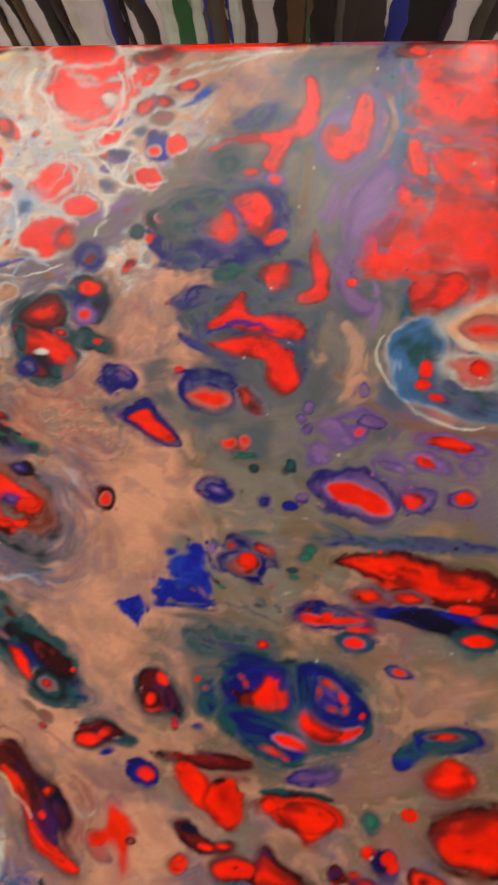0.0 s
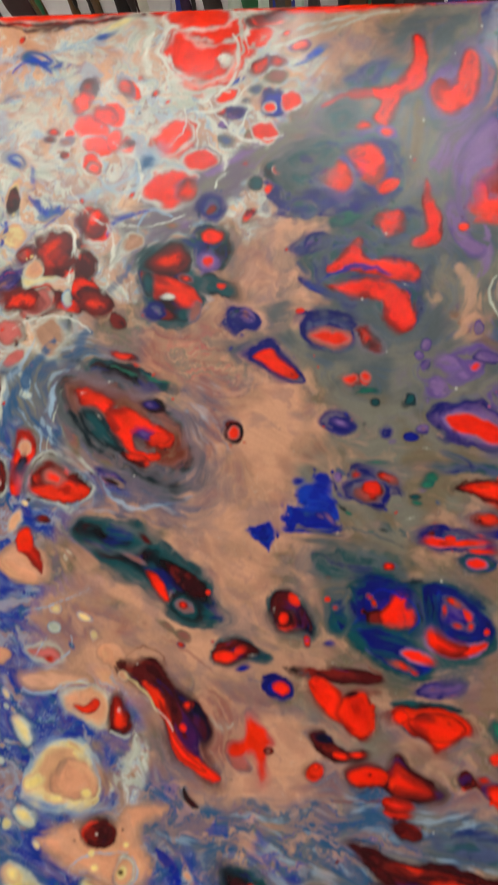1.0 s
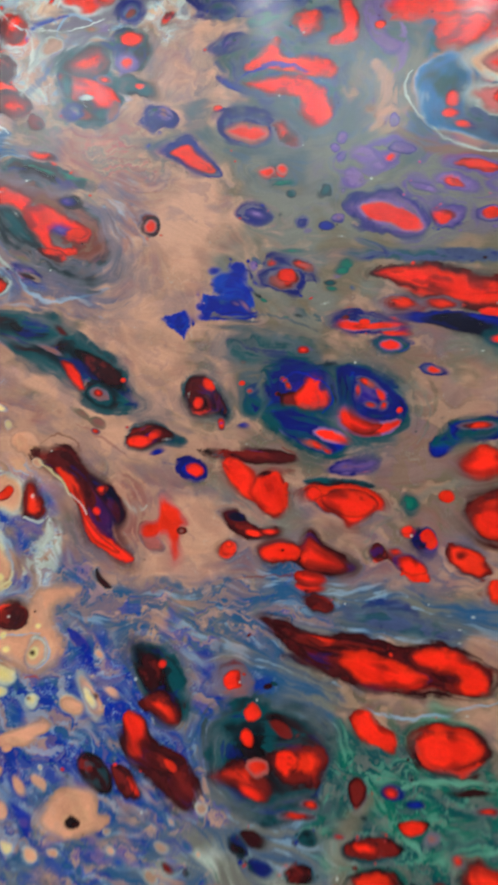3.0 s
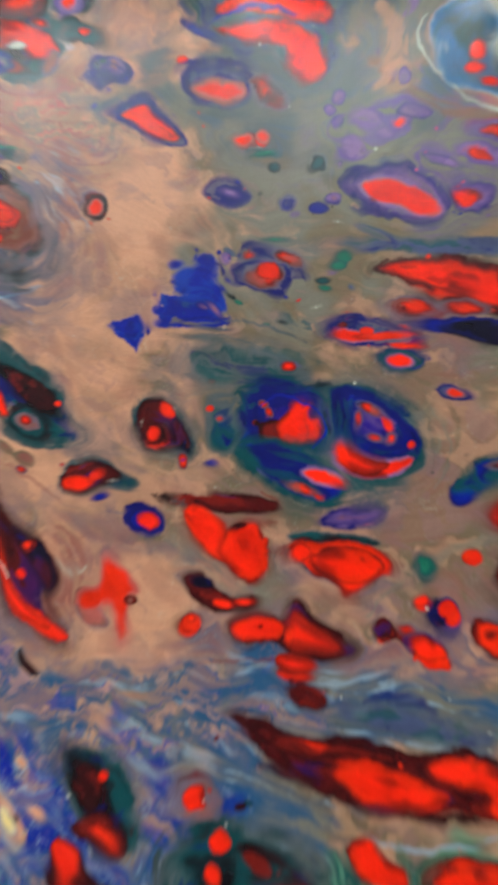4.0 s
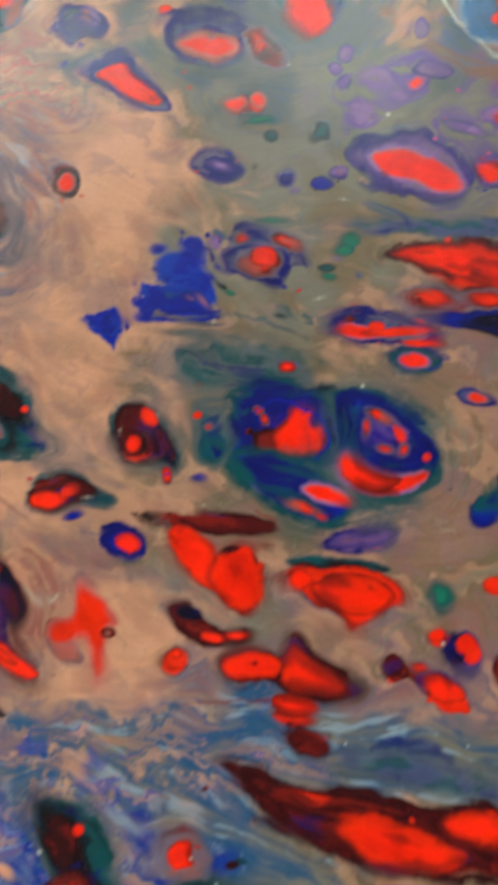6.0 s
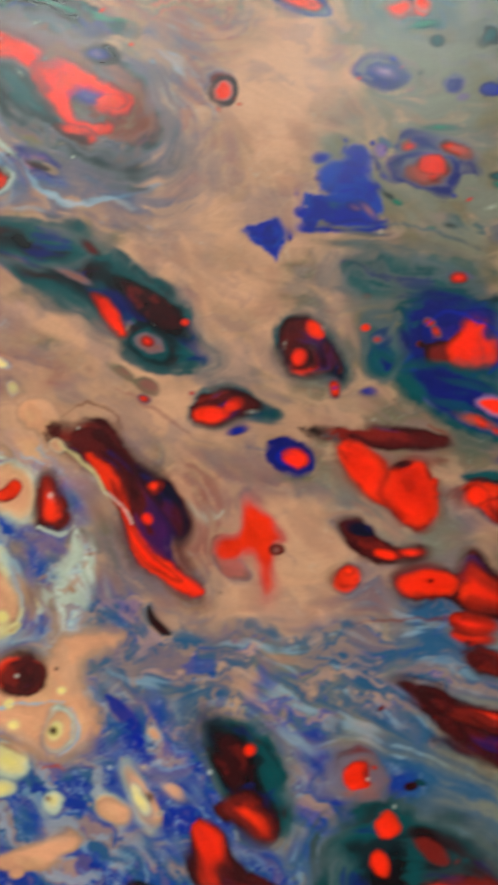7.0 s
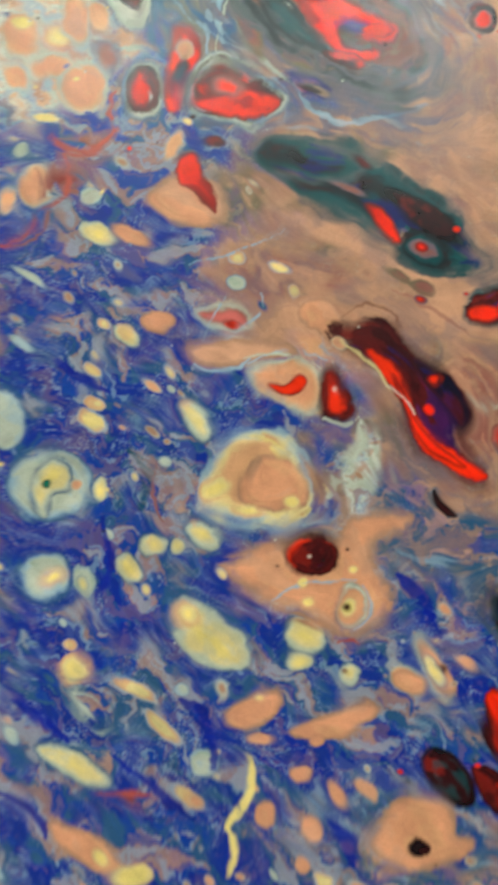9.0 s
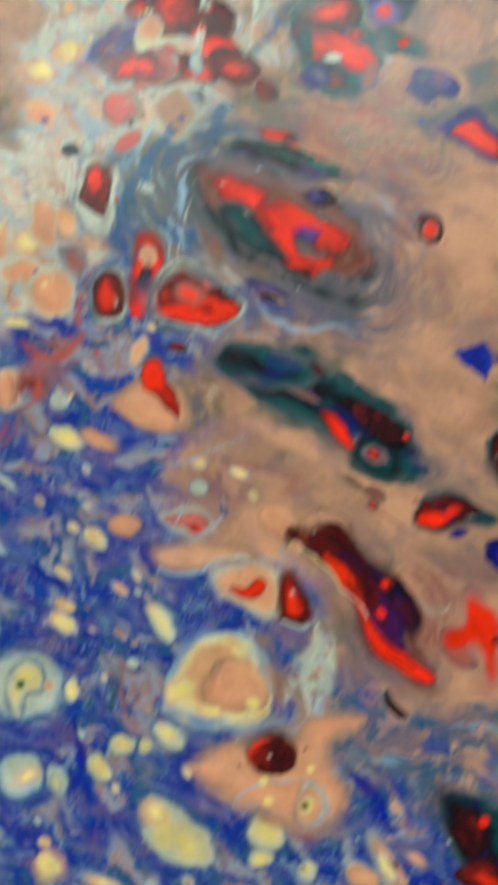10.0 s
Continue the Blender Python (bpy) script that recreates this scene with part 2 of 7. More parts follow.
# Cells: pigments from the rim to the core with the share of the radius at which each begins, and the softness of the rim.
CELL = dict(
    red=([(1, "darkred"), (0.9, "red")], 0.10), brightred=([(1, "red"), (0.85, "brightred")], 0.08), darkred=([(1, "maroon"), (0.8, "darkred")], 0.16),
    redpale=([(1, "rosegrey"), (0.86, "pink"), (0.7, "red")], 0.14), redblue=([(1, "navy"), (0.78, "darkred"), (0.62, "red")], 0.14),
    redgrey=([(1, "purplegrey"), (0.85, "darkred"), (0.45, "red")], 0.25), redpurple=([(1, "violet"), (0.75, "lilac"), (0.5, "red")], 0.2),
    redmottle=([(1, "rosegrey"), (0.92, "red")], 0.3), redbright_dark=([(1, "maroon"), (0.92, "darkred"), (0.72, "red")], 0.12), redlilac=([(1, "lilac"), (0.9, "pink"), (0.84, "brightred")], 0.1), redwhite=([(1, "white"), (0.88, "rosegrey"), (0.83, "red")], 0.12),
    navybody=([(1, "teal"), (0.94, "navy")], 0.1), bluesoft=([(1, "navy"), (0.7, "deepblue")], 0.3), purpleveil=([(1, "navy"), (0.7, "indigo"), (0.3, "violet")], 0.35), redveil=([(1, "pink"), (0.75, "red")], 0.4), navydark=([(1, "night"), (0.6, "night")], 0.3), umber=([(1, "rosegrey"), (0.8, "brown"), (0.35, "darkred")], 0.3), wine=([(1, "maroon"), (0.8, "wine")], 0.16), redsoft=([(1, "darkred"), (0.94, "red")], 0.14),
    redweak=([(1, "rosegrey"), (0.8, "pink"), (0.6, "red")], 0.2), rosecell=([(1, "purplegrey"), (0.75, "rosegrey")], 0.3), maroonsoft=([(1, "black"), (0.8, "maroon")], 0.3), tealdark=([(1, "slate"), (0.93, "darkteal"), (0.6, "teal")], 0.2),
    smoothpeach=([(1, "tan"), (0.88, "salmon")], 0.14), smoothcream=([(1, "bluegrey"), (0.95, "pale"), (0.78, "cream"), (0.35, "yellow")], 0.16), tanlightcell=([(1, "tan"), (0.8, "tanlight")], 0.2),
    redflat=([(1, "darkred"), (0.9, "red"), (0.7, "brightred")], 0.14), reddeep=([(1, "maroon"), (0.82, "darkred"), (0.45, "red")], 0.2), hazeteal=([(1, "slate"), (0.6, "teal"), (0.2, "slate")], 0.35),
    tealbody=([(1, "slate"), (0.92, "teal"), (0.7, "darkteal"), (0.4, "black")], 0.16), creamsoft=([(1, "bluegrey"), (0.93, "pale"), (0.68, "cream"), (0.3, "yellow")], 0.2), tan=([(1, "darkred"), (0.8, "rosegrey")], 0.2), white=([(1, "white"), (0.5, "white")], 0.3),
    redweb=([(1, "rosegrey"), (0.6, "darkred")], 0.6), brownred=([(1, "brown"), (0.7, "maroon")], 0.2),
    maroon=([(1, "black"), (0.86, "maroon")], 0.14), navy=([(1, "navy"), (0.7, "deepblue")], 0.12), navyrim=([(1, "navy"), (0.62, "greyblue"), (0.3, "violet")], 0.18),
    bluesolid=([(1, "blue"), (0.9, "deepblue")], 0.08),
    blueband=([(1, "bluegrey"), (0.7, "blue")], 0.5), skyband=([(1, "skypale"), (0.5, "bluegrey")], 0.5), sky=([(1, "tan"), (0.97, "skypale"), (0.92, "sky"), (0.3, "teal")], 0.12), pinkcell=([(1, "pale"), (0.92, "rosegrey"), (0.75, "pink")], 0.2),
    teal=([(1, "darkteal"), (0.7, "teal")], 0.25), tealrim=([(1, "slate"), (0.9, "teal"), (0.6, "darkteal")], 0.2), tealwash=([(1, "slate"), (0.6, "teal")], 0.6),
    tealnavy=([(1, "teal"), (0.6, "navy")], 0.3), darkteal=([(1, "slate"), (0.95, "darkteal"), (0.82, "teal"), (0.72, "darkteal"), (0.45, "black")], 0.16), green=([(1, "teal"), (0.7, "green")], 0.3),
    violet=([(1, "violet"), (0.6, "purplegrey")], 0.5), violetrim=([(1, "navy"), (0.85, "violet"), (0.7, "lilac")], 0.2), lilac=([(1, "violet"), (0.85, "lilac")], 0.35),
    purplecell=([(1, "navy"), (0.7, "violet"), (0.3, "rosegrey")], 0.35), slateblue=([(1, "slate"), (0.8, "greyblue")], 0.5), slatecell=([(1, "olive"), (0.7, "slate")], 0.5),
    greycell=([(1, "slate"), (0.6, "greyblue")], 0.25), greyred=([(1, "purplegrey"), (0.6, "rosegrey")], 0.4), greyrim=([(1, "purplegrey"), (0.8, "slate")], 0.25),
    olivecell=([(1, "olive"), (0.6, "rosegrey")], 0.35), oliveband=([(1, "slate"), (0.7, "olive")], 0.6), tancell=([(1, "pale"), (0.8, "tan")], 0.3),
    peachcell=([(1, "pale"), (0.86, "peach"), (0.7, "salmon")], 0.2), palecell=([(1, "bluegrey"), (0.92, "skypale"), (0.85, "pale")], 0.15),
    palerim=([(1, "bluegrey"), (0.95, "pale"), (0.8, "white")], 0.2), creamcell=([(1, "skypale"), (0.85, "peach"), (0.6, "cream")], 0.25),
    creamrim=([(1, "skypale"), (0.92, "cream"), (0.7, "peach")], 0.18), creamband=([(1, "pale"), (0.6, "cream")], 0.4), creamwash=([(1, "bluegrey"), (0.7, "pale")], 0.6),
    yellow=([(1, "peach"), (0.85, "cream"), (0.55, "yellow")], 0.3), bluegreycell=([(1, "blue"), (0.8, "bluegrey")], 0.3),
)
# A second pigment that shows in threads inside the larger cells: where it starts and how much of it.
MOTTLE = dict(
    navydark=(("black", 0.4, 0.6), ("navy", 0.5, 0.6), ("wine", 0.7, 0.6)), umber=(("slate", 0.3, 0.6), ("darkred", 0.4, 0.6), ("brown", 0.4, 0.6)), wine=(("darkred", 0.5, 0.8), ("maroon", 0.3, 0.8), ("navy", 0.9, 0.5)), purpleveil=(("navy", 0.3, 0.7), ("lilac", 1.0, 0.5)), redflat=(("brightred", 0.2, 0.7), ("darkred", 1.5, 0.5)), reddeep=(("darkred", 0.5, 0.7), ("maroon", 1.0, 0.6)), tealbody=(("teal", 0.5, 0.8), ("maroon", 0.4, 0.7), ("navy", 0.5, 0.7)), hazeteal=(("teal", 0.1, 0.8), ("slate", 0.3, 0.7), ("navy", 0.8, 0.6)), creamsoft=(("peach", 0.9, 0.5), ("pale", 1.0, 0.4)),
    navybody=(("deepblue", 0.6, 0.75), ("black", 0.9, 0.5), ("teal", 0.9, 0.6)), bluesoft=(("navy", 0.1, 0.9), ("violet", 0.7, 0.6), ("teal", 1.0, 0.5)), tealdark=(("darkteal", 0.1, 0.8), ("slate", 0.9, 0.5), ("navy", 0.9, 0.5)),
    smoothpeach=(("tanlight", 0.5, 0.6), ("peach", 0.6, 0.6)), smoothcream=(("peach", 0.9, 0.6), ("pale", 0.9, 0.5)), redsoft=(("brightred", 0.2, 0.7), ("darkred", 1.3, 0.6)), rosecell=(("purplegrey", 0.4, 0.7), ("pink", 0.9, 0.6)),
    maroonsoft=(("black", 0.3, 0.7), ("darkred", 0.7, 0.6)),
    maroon=(("darkred", 0.1, 0.9), ("black", 0.3, 0.8), ("teal", 1.1, 0.6)), darkteal=(("teal", 0.3, 0.8), ("maroon", 0.5, 0.8), ("navy", 0.6, 0.7)), tealrim=(("teal", 0.3, 0.7), ("navy", 0.4, 0.7)),
    navyrim=(("navy", -0.2, 0.9), ("purplegrey", 0.6, 0.7)), darkred=(("red", 0.6, 0.8), ("maroon", 0.3, 0.8)),
    peachcell=(("peach", 0.1, 0.7), ("tanlight", 0.4, 0.6)), palecell=(("skypale", 0.2, 0.6), ("mint", 0.9, 0.3)), palerim=(("skypale", 0.3, 0.7), ("grey", 0.6, 0.5)), creamcell=(("yellow", 0.3, 0.6), ("peach", 0.4, 0.7)),
    creamrim=(("yellow", 0.3, 0.6), ("peach", 0.5, 0.35)), bluesolid=(("navy", 0.5, 0.7), ("bluegrey", 1.2, 0.7), ("blue", 0.5, 0.7)), redpale=(("pink", 0.8, 0.6), ("brightred", 0.2, 0.8)), sky=(("skypale", 1.2, 0.5), ("teal", 0.6, 0.5)),
    purplecell=(("lilac", 0.6, 0.6), ("navy", 0.2, 0.8), ("red", 1.2, 0.6)), red=(("darkred", 1.1, 0.55), ("brightred", 0.1, 0.8)), brightred=(("red", 0.6, 0.7),), redmottle=(("brightred", 0.1, 0.7), ("rosegrey", 1.0, 0.7)),
    redgrey=(("maroon", 0.4, 0.7), ("rosegrey", 0.5, 0.6)), violetrim=(("violet", 0.4, 0.7), ("purplegrey", 0.6, 0.6)), lilac=(("violet", 0.5, 0.6), ("purplegrey", 0.4, 0.7)), slateblue=(("teal", 0.4, 0.7), ("navy", 0.5, 0.7)),
    slatecell=(("teal", 0.5, 0.6), ("olive", 0.4, 0.7)), tealnavy=(("teal", 0.2, 0.8), ("deepblue", 0.5, 0.8)), greyrim=(("purplegrey", 0.3, 0.7), ("tan", 0.6, 0.6)),
)
LOOK = dict(redflat="bright red cell of wet paint", reddeep="dark red cell with a bright core", tealbody="blackish teal cell of wet paint", creamsoft="soft cream cell with a pale rim", red="bright red cell of wet paint", brightred="bright red cell of wet paint", redmottle="broad mottled red cell of wet paint", darkred="dark red cell of wet paint",
            maroon="blackish maroon cell of wet paint", darkteal="blackish teal cell of wet paint", tealrim="dark teal cell of wet paint", navybody="dark navy cell with a teal rim", smoothpeach="smooth salmon cell of wet paint", smoothcream="smooth cream cell with a pale rim", redsoft="bright red cell of wet paint",
            maroonsoft="blackish maroon cell of wet paint", tealdark="dark grey-teal cell of wet paint", bluesolid="solid deep blue cell of wet paint",
            bluebig="deep blue cell with a teal rim", navyrim="navy-rimmed cell of wet paint", peachcell="peach cell with a pale rim", palecell="pale grey-green cell of wet paint",
            creamcell="cream cell with a pale blue rim", creamrim="large cream cell with a pale rim", yellow="pale yellow cell of wet paint", redblue="red cell with a blue rim",
            sky="sky-blue cell of wet paint", lilac="lilac cell of wet paint", redgrey="red cell with a greyish rim", redlilac="bright red cell with a lilac rim")
HALF_X, HALF_Y, TOP = 0.30, 0.401, 0.80   # a 60 x 80 cm canvas and its surface


def spread_out(*stretches):
    """Grid lines from several stretches of (start, end, step) in metres."""
    return np.concatenate([np.arange(a, b - 0.3 * h, h) for a, b, h in stretches])


# the skin's mesh: finest over the middle, coarser towards the rims
gx = spread_out((-0.33, -0.24, 0.0016), (-0.24, -0.20, 0.0008), (-0.20, 0.18, 0.00052), (0.18, 0.235, 0.0008), (0.235, 0.33, 0.0016))
gy = spread_out((-0.431, -0.31, 0.0016), (-0.31, -0.25, 0.0008), (-0.25, 0.24, 0.00052), (0.24, 0.40, 0.0008), (0.40, 0.431, 0.0008))
NX, NY = len(gx), len(gy)
X, Y = np.meshgrid(gx * 1000, gy * 1000)                # mm on the flattened skin
PIG = np.zeros((NY, NX, 3))
RISE = np.zeros((NY, NX))
OWNER = np.zeros((NY, NX), dtype=np.int32)
# Swirl fields at three sizes, shared by all that floats in the paint.
WARP = [(fbm(X / s, Y / s, 11 + k, 3), fbm(X / s, Y / s, 31 + k, 3)) for k, s in enumerate((40.0, 16.0, 7.0))]
TATTER = fbm(X / 2.2, Y / 2.2, 97, 3)
CLOUD = [fbm(X / s + 0.3 * WARP[1][0], Y / s + 0.3 * WARP[1][1], 61 + k, 4) for k, s in enumerate((30.0, 22.0, 12.0))]
FINE = fbm(X / 4.5, Y / 4.5, 91, 2)
owners = [("", "", None)]


def patch(x, y, reach):
    """The part of the skin within reach of a place."""
    i0, i1 = np.searchsorted(gx, ((x - reach) / 1000, (x + reach) / 1000))
    j0, j1 = np.searchsorted(gy, ((y - reach) / 1000, (y + reach) / 1000))
    return slice(max(j0, 0), max(j1, 1)), slice(max(i0, 0), max(i1, 1))


washes, cells, strokes = [], [], []


def inside(s, x, y, a, b, turn, taper, rough):
    """How far out each spot of the patch lies in an ellipse with a wandering outline: 0 at its middle, 1 on its rim."""
    mid, small = WARP[1], WARP[2]
    r = min(a, b) * (0.5 if isinstance(taper, tuple) else 1)
    k = 0 if r > 22 else 1
    push = rough * r
    u = X[s] - x + push * WARP[k][0][s] + 0.5 * push * mid[0][s] + 0.75 * small[0][s] * min(1, r / 3)
    v = Y[s] - y + push * WARP[k][1][s] + 0.5 * push * mid[1][s] + 0.75 * small[1][s] * min(1, r / 3)
    if isinstance(taper, list):
        return lobed(X[s] + 0.12 * r * WARP[1][0][s] + 0.8 * small[0][s] * min(1, r / 2.5), Y[s] + 0.12 * r * WARP[1][1][s] + 0.8 * small[1][s] * min(1, r / 2.5), taper, b)
    if isinstance(taper, tuple):
        total = 0.0
        for (ax, ay), (bx, by) in zip(taper, taper[1:] + taper[:1]):
            nx, ny = by - ay, ax - bx
            h = (ax - x) * nx + (ay - y) * ny
            total = total + np.clip((u * nx + v * ny) / h, 0, 3) ** 9
        return total ** (1 / 9)
    c, n = math.cos(radians(turn)), math.sin(radians(turn))
    p, q = (u * c + v * n) / a, (v * c - u * n) / b
    if taper:
        q = q / np.clip(1 - taper * p, 0.15, 2)
    return np.sqrt(p * p + q * q)


def facet(name, *corners):
    """A cell with straight sides and rounded corners, from its few corners in mm on the canvas."""
    x, y = sum(c[0] for c in corners) / len(corners), sum(c[1] for c in corners) / len(corners)
    reach = [math.hypot(c[0] - x, c[1] - y) for c in corners]
    cells.append((x, y, max(reach), 0.6 * min(reach), 0, name, corners))


def rounded(corners, cuts=4):
    """The corners joined by a smooth closed curve, as many short chords."""
    out, n = [], len(corners)
    for k in range(n):
        p, q, r, s = (corners[(k + j - 1) % n] for j in range(4))
        for c in range(cuts):
            t = c / cuts
            out.append(tuple(0.5 * (2 * q[i] + (r[i] - p[i]) * t + (2 * p[i] - 5 * q[i] + 4 * r[i] - s[i]) * t * t + (3 * q[i] - p[i] - 3 * r[i] + s[i]) * t ** 3) for i in (0, 1)))
    return out


def lobed(px, py, corners, depth):
    """How far out each spot lies in a freely curved outline: 0 deep inside, 1 on the rim."""
    curve = rounded(corners)
    near, within = np.full(px.shape, 1e12), np.zeros(px.shape, dtype=bool)
    for (ax, ay), (bx, by) in zip(curve, curve[1:] + curve[:1]):
        ux, uy = bx - ax, by - ay
        h = np.clip(((px - ax) * ux + (py - ay) * uy) / (ux * ux + uy * uy + 1e-9), 0, 1)
        near = np.minimum(near, (px - ax - h * ux) ** 2 + (py - ay - h * uy) ** 2)
        if ay != by:
            within ^= ((ay > py) != (by > py)) & (px < ux * (py - ay) / uy + ax)
    near = np.sqrt(near)
    return np.clip(1 + np.where(within, -near, near) / depth, 0, 4)


def blob(name, *corners):
    """A cell with a freely curved outline through a few corners, in mm on the canvas."""
    curve = rounded(corners)
    x, y = sum(c[0] for c in curve) / len(curve), sum(c[1] for c in curve) / len(curve)
    area = abs(sum(p[0] * q[1] - q[0] * p[1] for p, q in zip(curve, curve[1:] + curve[:1]))) / 2
    way_round = sum(math.hypot(q[0] - p[0], q[1] - p[1]) for p, q in zip(curve, curve[1:] + curve[:1]))
    cells.append((x, y, max(math.hypot(c[0] - x, c[1] - y) for c in corners), 2 * area / way_round, 0, name, list(corners)))


def wash(x, y, a, b, turn, name):
    """A soft-edged field of mixed pigments, mm and degrees on the canvas."""
    washes.append((x, y, a, b, turn, name))


def cell(x, y, a, b, turn, name, taper=0.0):
    """One cell of paint that has risen through the pour, mm and degrees on the canvas."""
    cells.append((x, y, a, b, turn, name, taper))


# fields of mixed pigment
wash(63.9, 138.7, 185.4, 148.5, -86, "tan")
wash(-31.2, 110.9, 73.4, 70.2, -32, "greytan")
wash(100.2, 104.7, 65.7, 52.0, -18, "olive")
wash(117.0, 261.4, 125.4, 79.7, 83, "slate")
wash(65.7, 268.7, 64.8, 44.8, 76, "teal_wash")
wash(144.7, 327.5, 79.1, 40.1, -89, "slate")
wash(154.6, 137.7, 58.3, 38.5, 2, "violet_wash")
wash(175.2, 114.1, 80.8, 55.2, -7, "violet_wash")
wash(149.2, 42.3, 109.6, 36.4, -5, "olive")
wash(201.9, -0.4, 70.3, 28.8, -6, "olive")
wash(14.2, 73.9, 68.8, 38.9, 84, "tan_light")
wash(-16.8, 11.5, 54.2, 44.7, -59, "tan_light")
wash(33.1, 50.7, 55.6, 33.9, 2, "tan_light")
wash(21.8, 192.3, 62.8, 22.0, 84, "tan_light")
wash(147.0, 180.2, 32.5, 13.9, -89, "tan_light")
wash(182.7, -36.0, 42.3, 39.8, 31, "tan")
wash(220.1, 288.7, 125.8, 66.8, 89, "red_wash")
wash(178.2, 195.3, 43.5, 31.2, 90, "sky_wash")
wash(173.8, 327.4, 66.8, 21.7, 86, "sky_wash")
wash(145.8, 261.6, 64.5, 25.0, -89, "lilac_wash")
wash(-102.8, 297.3, 114.0, 95.9, 2, "pale_wash")
wash(-162.4, 374.2, 76.5, 27.6, 3, "peach_wash")
wash(-131.7, 297.8, 61.2, 37.1, -83, "cream_wash")
wash(-6.9, 325.5, 56.7, 51.5, -72, "pale_wash")
wash(-48.8, 270.8, 67.1, 21.4, 26, "pale_wash")
wash(-1.6, 282.8, 90.5, 12.7, 34, "lilac_grey")
wash(-78.5, 225.2, 35.4, 16.7, 43, "lilac_grey")
wash(-155.3, 225.6, 75.9, 56.9, -79, "pale_wash")
wash(-134.7, 112.6, 50.4, 39.6, 89, "bluegrey_wash")
wash(12.8, 184.7, 47.6, 19.0, -88, "tan_light")
wash(-53.8, 46.1, 97.6, 18.4, -8, "greyviolet")
wash(-82.4, -44.7, 84.7, 31.4, -7, "tan_light")
wash(56.1, -113.7, 117.1, 28.0, 1, "greypink")
wash(31.1, -110.8, 24.6, 21.5, -86, "tan_light")
wash(150.4, -125.2, 68.6, 27.3, 2, "greypink")
wash(22.0, -156.1, 99.0, 20.5, -3, "bluemix")
wash(122.9, -153.0, 85.3, 20.3, -6, "bluegrey_wash")
wash(61.8, -205.0, 67.0, 63.8, 43, "bluegrey_wash")
wash(-4.1, -207.5, 66.3, 52.5, 81, "bluemix")
wash(-29.1, -263.9, 90.0, 64.0, -5, "bluepeach")
wash(76.7, -274.7, 53.1, 37.6, -4, "bluegrey_wash")
wash(162.2, -267.4, 65.2, 52.1, 9, "green_wash")
wash(129.6, -275.2, 41.7, 15.7, 58, "pale_olive")
wash(50.7, -303.8, 78.6, 15.6, -15, "pale_olive")
wash(-203.6, 15.5, 92.1, 69.9, -17, "blue_net")
wash(-188.6, -93.4, 94.4, 85.6, -11, "blue_net")
wash(-144.8, -203.5, 102.9, 65.9, 2, "blue_net")
wash(-165.1, -280.0, 100.3, 51.0, -5, "blue_deep")
wash(-48.6, -255.7, 59.7, 43.8, 7, "bluepeach")
wash(-224.2, 74.0, 42.7, 32.7, -8, "pale_wash")
wash(-126.1, -39.7, 38.7, 16.2, 21, "bluegrey_wash")
wash(-84.9, -39.3, 43.7, 26.3, -21, "tan_light")
wash(-104.6, -68.5, 38.3, 10.4, -15, "peach_wash")
wash(-63.4, -162.4, 31.1, 16.8, 90, "peach_wash")
wash(-84.9, -175.1, 36.1, 14.3, -8, "peach_wash")
wash(-29.9, -139.7, 31.7, 21.3, 69, "greypink")
wash(11.3, -154.7, 95.9, 18.8, -2, "patch_blue")
wash(41.4, -153.2, 49.3, 17.9, -2, "patch_blue")
wash(-28.7, -270.3, 79.4, 54.2, -5, "patch_tan")
wash(-48.6, -255.7, 52.4, 41.9, 0, "patch_tan")
wash(162.2, -267.4, 65.1, 46.1, 6, "patch_green")
wash(220.3, 307.8, 100.3, 42.5, 89, "patch_red")
wash(64.6, -56.2, 26.7, 8.7, 2, "greypink")
wash(-63.7, -128.5, 22.2, 6.3, 81, "pale_wash")
wash(-12.4, -102.6, 18.7, 14.1, -89, "rose_wash")
wash(-2.0, -102.2, 23.5, 22.4, -65, "rose_wash")
wash(-42.9, 137.2, 34.5, 23.3, -1, "rose_wash")
wash(-15.1, 106.8, 22.9, 22.4, -58, "rose_wash")
wash(16.0, -122.4, 18.3, 13.8, 89, "tan_light")
wash(-114.7, -32.6, 30.0, 15.0, 0, "tan_light")
wash(-107.8, 381.5, 49.8, 18.4, 8, "pale_wash")
wash(129.7, -147.8, 85.4, 11.5, -2, "bluegrey_wash")
wash(99.9, 123.7, 64.7, 44.3, -14, "slate")
wash(153.0, 197.1, 37.9, 22.8, -90, "slate")
wash(69.3, 136.4, 34.5, 24.6, -3, "slate")
wash(164.3, -107.7, 44.6, 20.7, 2, "greypink")
wash(-143.7, -55.8, 23.4, 13.3, 0, "bluegrey_wash")
wash(-81.6, -221.5, 35.5, 16.0, 3, "bluegrey_wash")
wash(145.0, 4.3, 50.5, 20.5, -9, "olive")
wash(173.0, -34.8, 36.8, 14.9, 89, "greytan")
wash(153.8, -69.6, 40.1, 14.7, 3, "greypink")
wash(81.1, -81.3, 52.2, 23.3, -7, "greytan")
wash(-32.7, -226.0, 28.5, 25.2, 85, "bluepeach")
wash(0.1, -97.9, 20.3, 17.0, 3, "rose_wash")
wash(119.3, 56.5, 74.6, 40.7, 0, "olive")
wash(146.6, 14.0, 44.0, 25.2, 1, "mud")
wash(148.4, -76.5, 54.3, 47.1, 2, "mud")
wash(85.7, -66.2, 56.4, 23.5, 2, "mud")
wash(-7.3, -91.7, 27.2, 23.5, 2, "rose_wash")
wash(30.0, -107.1, 15.5, 22.9, 3, "tan_light")
